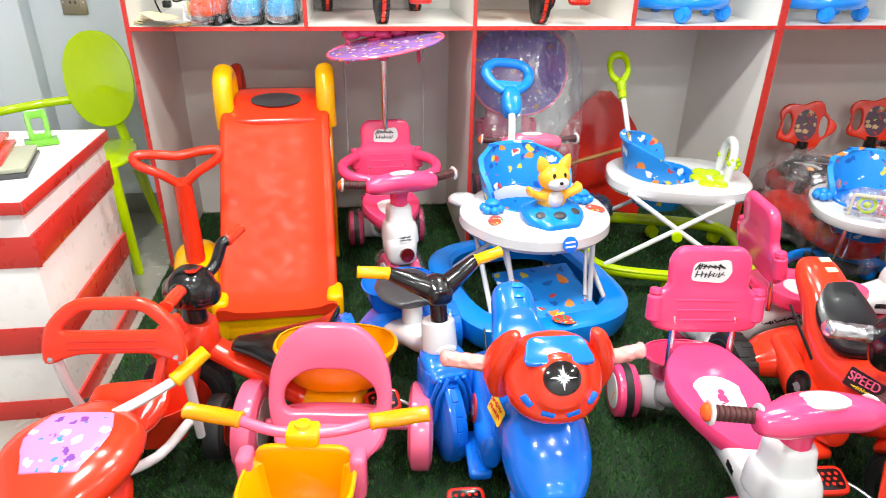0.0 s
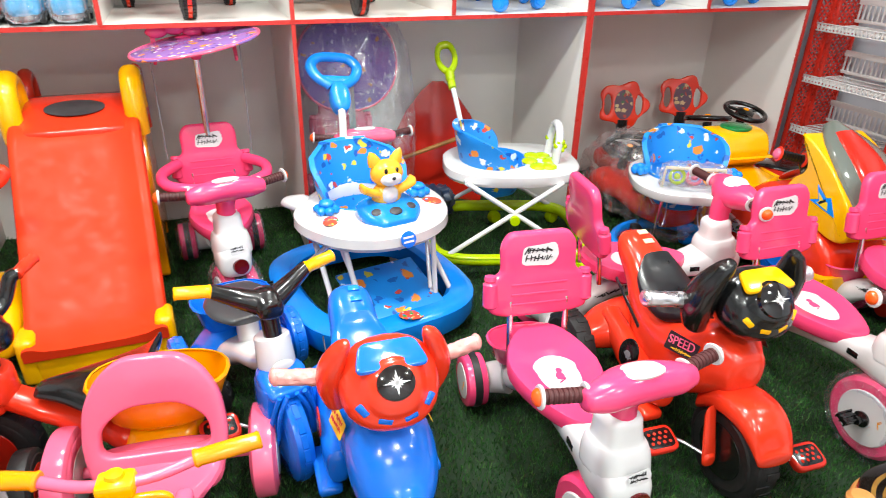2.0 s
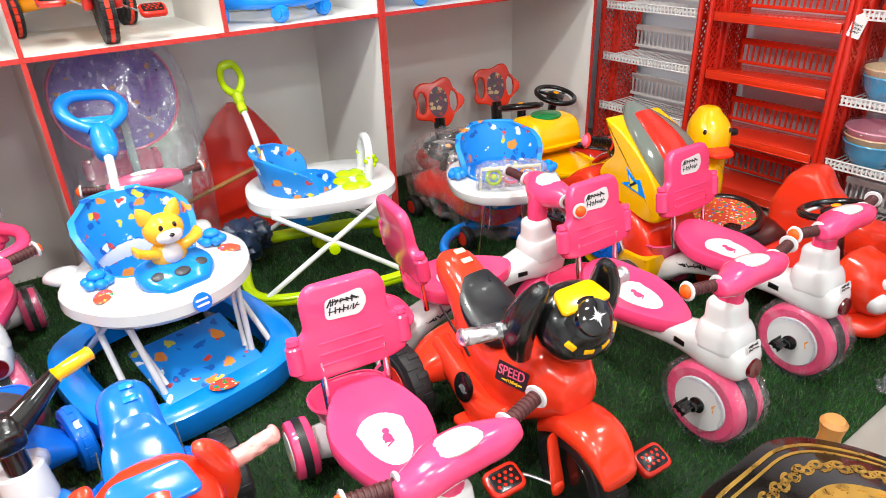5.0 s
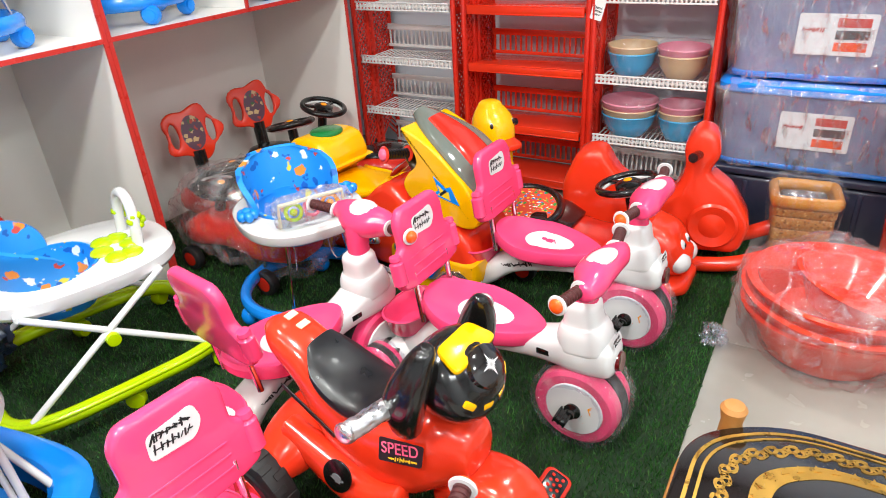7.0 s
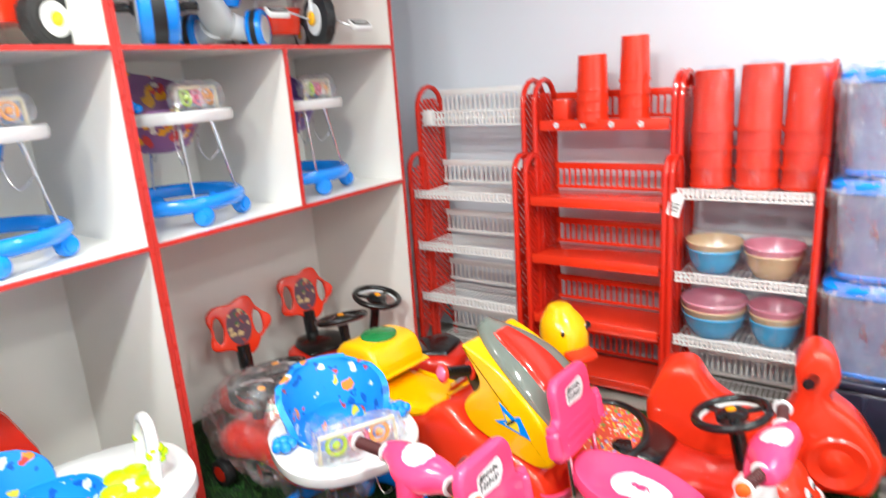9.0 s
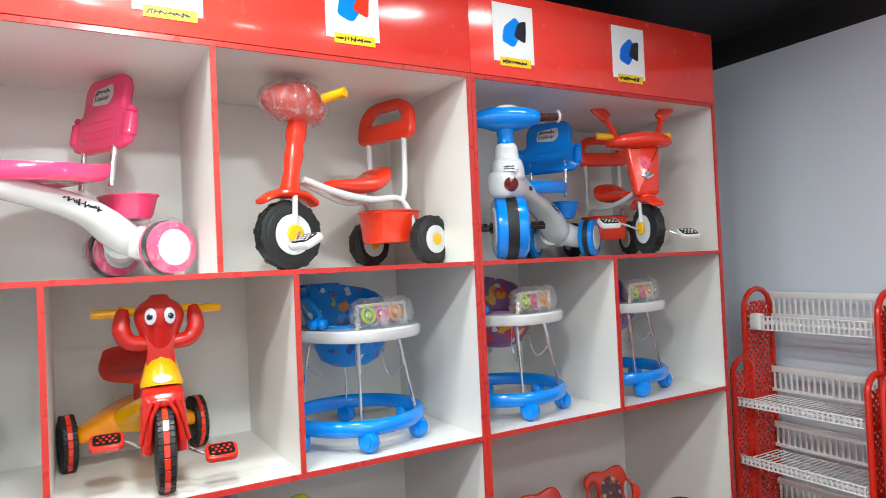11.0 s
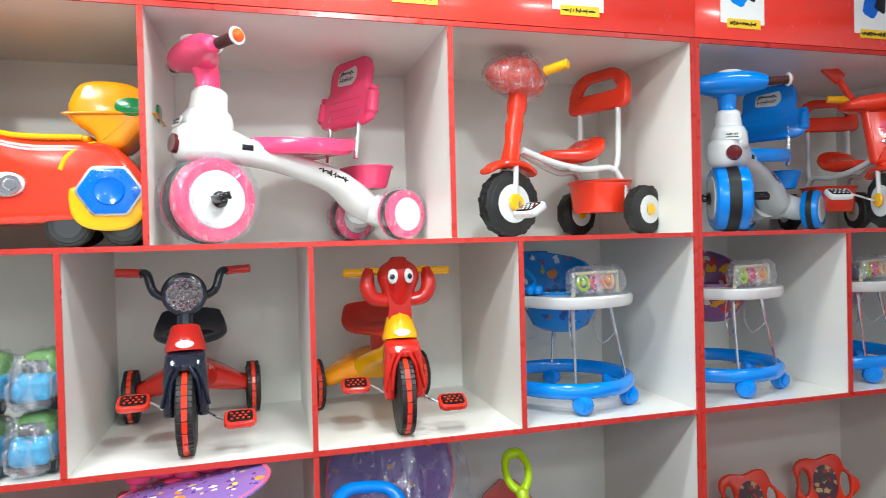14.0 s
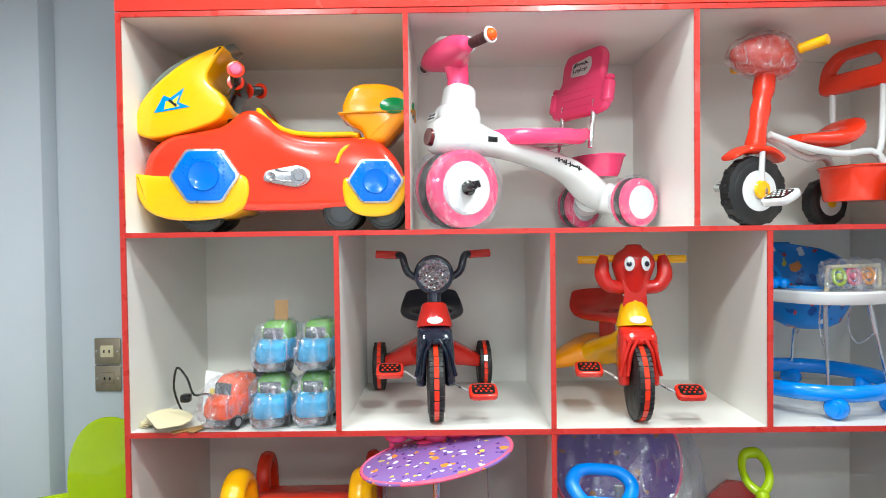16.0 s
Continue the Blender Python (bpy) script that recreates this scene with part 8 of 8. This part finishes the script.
part("armrest", tube([(0.03, 0.12, 0.62), (-0.12, 0.08, 0.61), (-0.26, -0.02, 0.6), (-0.34, -0.2, 0.59)], 0.017, 10), LIMECLEAR, t)
part("back_post", tube([(0.2, 0.11, 0.42), (0.17, 0.12, 0.56)], 0.02, 10, 1), LIMECLEAR, t)

BRASS = metal("brushed_bronze", rgb("b3a48e"), 0.45)
for k, z in enumerate((1.07, 0.966)):
    t = thing("wall_switch", pose(-0.382, Y_BACK - 0.003, z, 90, 0, 0), "bronze switch plate on the wall" if k == 0 else "bronze socket plate on the wall", "switch", "switch plates")
    part("plate", rbox(0.1, 0.1, 0.011, 0, 0, 0.0055, 0.004), BRASS, t)
    part("insert", rbox(0.05, 0.046, 0.007, 0, 0, 0.0115, 0.003), CREAM if k == 0 else BRASS, t)
    for q in (-1, 1):
        part("screw", put(lathe([(0.004, 0.011), (0.0035, 0.0125), (0, 0.013)], 10), pose(0.04 * q, 0, 0)), STEEL, t)
        part("mark", put(rbox(0.006, 0.012, 0.001, 0, 0, 0, 0), pose(0.01 * q, 0, 0.0152)), PRINT, t)

# Middle shelf: bagged toy trucks, tape roll and cable.
def toy_truck(x, y, z, turn, cab, cargo, label, group="bagged toy trucks"):
    t = thing("toy_truck", pose(x, y, z, 0, 0, turn), label, "toy truck", group)
    part("chassis", rbox(0.15, 0.085, 0.02, 0, 0, 0.025, 0.006), DARKGREY, t)
    part("bonnet", crinkle(hull([(0.078, 0, 0.058, 0.044, 0.03), (0.04, 0, 0.062, 0.05, 0.036), (-0.01, 0, 0.062, 0.05, 0.036)], 3, 18, 4), 0.003, 45, 1), cargo, t)
    c = part("cab", hull([(0.035, 0, 0.1, 0.036, 0.02), (0.02, 0, 0.11, 0.042, 0.034), (-0.045, 0, 0.11, 0.044, 0.036)], 3, 18, 4), cab, t)
    part("windscreen", put(rbox(0.004, 0.06, 0.032, 0, 0, 0, 0.002), pose(0.047, 0, 0.113, 0, -12, 0)), DARKGREY, c)
    part("grille", rbox(0.006, 0.055, 0.016, 0.082, 0, 0.045, 0.002), WHITE, t)
    for sx in (-0.045, 0.045):
        for sy in (-0.045, 0.045):
            wheel(t, "wheel", sx, sy, 0.02, 0.02, 0.016, RUBBER, RUBBER, GREY)
    part("film_bag", crinkle(hull([(0.092, 0, 0.06, 0.05, 0.05), (0.05, 0, 0.075, 0.06, 0.07), (-0.04, 0, 0.078, 0.06, 0.074), (-0.09, 0, 0.07, 0.045, 0.06)], 3, 20, 3), 0.007, 32, 1), FILMBRIGHT, t, "clear crinkled bag")
    return t


for k, (x, z) in enumerate(((0.40, 0), (0.525, 0), (0.41, 0.155), (0.535, 0.155))):
    toy_truck(x, 0.1 + 0.012 * k, ZB + 0.002 + z, -88 - 3 * k, LEAFGREEN, SEA, "green and blue toy truck in a clear bag")
toy_truck(0.285, 0.09, ZB + 0.002, -115, ORANGE, ORANGE, "orange toy tractor in a clear bag")
card = solid("card_tag", plate(rounded([(-0.02, 0), (0.02, 0), (0.022, 0.06), (-0.018, 0.06)], 0.003), 0.002, 0), painted("brown_card", rgb("a9855c"), 0.7), "brown card strip standing above the bagged trucks", "card", m=pose(0.42, 0.12, ZB + 0.305, 90, 0, 0))
t = thing("paper_fan", pose(0.078, 0.06, ZB + 0.001, 0, 0, 0) @ Matrix.Scale(1.12, 4), "cream paper fan and brown card strips on the shelf", "papers")
for k in range(7):
    part("sheet", put(plate(rounded([(0, -0.02), (0.1, -0.045), (0.115, 0.02), (0.09, 0.05), (0.0, 0.03)], 0.015), 0.0016, 0), pose(-0.055 + 0.006 * k, -0.01, 0.002 + 0.006 * k, 0, -10 + 3 * k, 60 - 16 * k)), CREAM, t)
for k, (dx, a) in enumerate(((0.1, 30), (0.13, 65))):
    part("card_strip", put(rbox(0.09, 0.022, 0.003, 0, 0, 0, 0.001), pose(dx - 0.01, -0.035 + 0.01 * k, 0.004 + 0.004 * k, 0, -4, a)), painted("brown_card_strip", rgb("9a7444"), 0.7), t)
t = thing("card_packet", pose(0.2, 0.16, ZB + 0.002, 62, 0, 25), "white and yellow printed card leaning behind a bag", "card")
part("card", plate([(-0.04, 0), (0.035, 0), (0.045, 0.13), (-0.02, 0.15)], 0.002, 0), PAPER, t)
part("print", plate([(-0.02, 0.02), (0.03, 0.02), (0.036, 0.08), (-0.012, 0.09)], 0.003, 0), YELLOWINK, t)
solid("black_bag", crinkle(hull([(0.3, 0.2, ZB + 0.06, 0.05, 0.05), (0.34, 0.2, ZB + 0.085, 0.06, 0.075), (0.4, 0.21, ZB + 0.06, 0.05, 0.05)], 3, 18), 0.018, 22, 1), plastic("dark_grey_bag_film", rgb("3a3d42"), 0.2, 0.6, 1.0, 50), "crumpled dark grey bag behind the toy trucks", "plastic bag")
solid("black_cable", tube([(0.08, 0.2, ZB + 0.006), (0.06, 0.19, ZB + 0.08), (0.075, 0.18, ZB + 0.15), (0.11, 0.17, ZB + 0.12), (0.135, 0.16, ZB + 0.07), (0.19, 0.14, ZB + 0.075), (0.26, 0.16, ZB + 0.02)], 0.0035, 8), BLACK, "thin black cable looping up on the shelf", "cable")
solid("cable_plug", rbox(0.03, 0.03, 0.025, 0.11, 0.16, ZB + 0.06, 0.006), BLACK, "black plug on the cable", "plug")
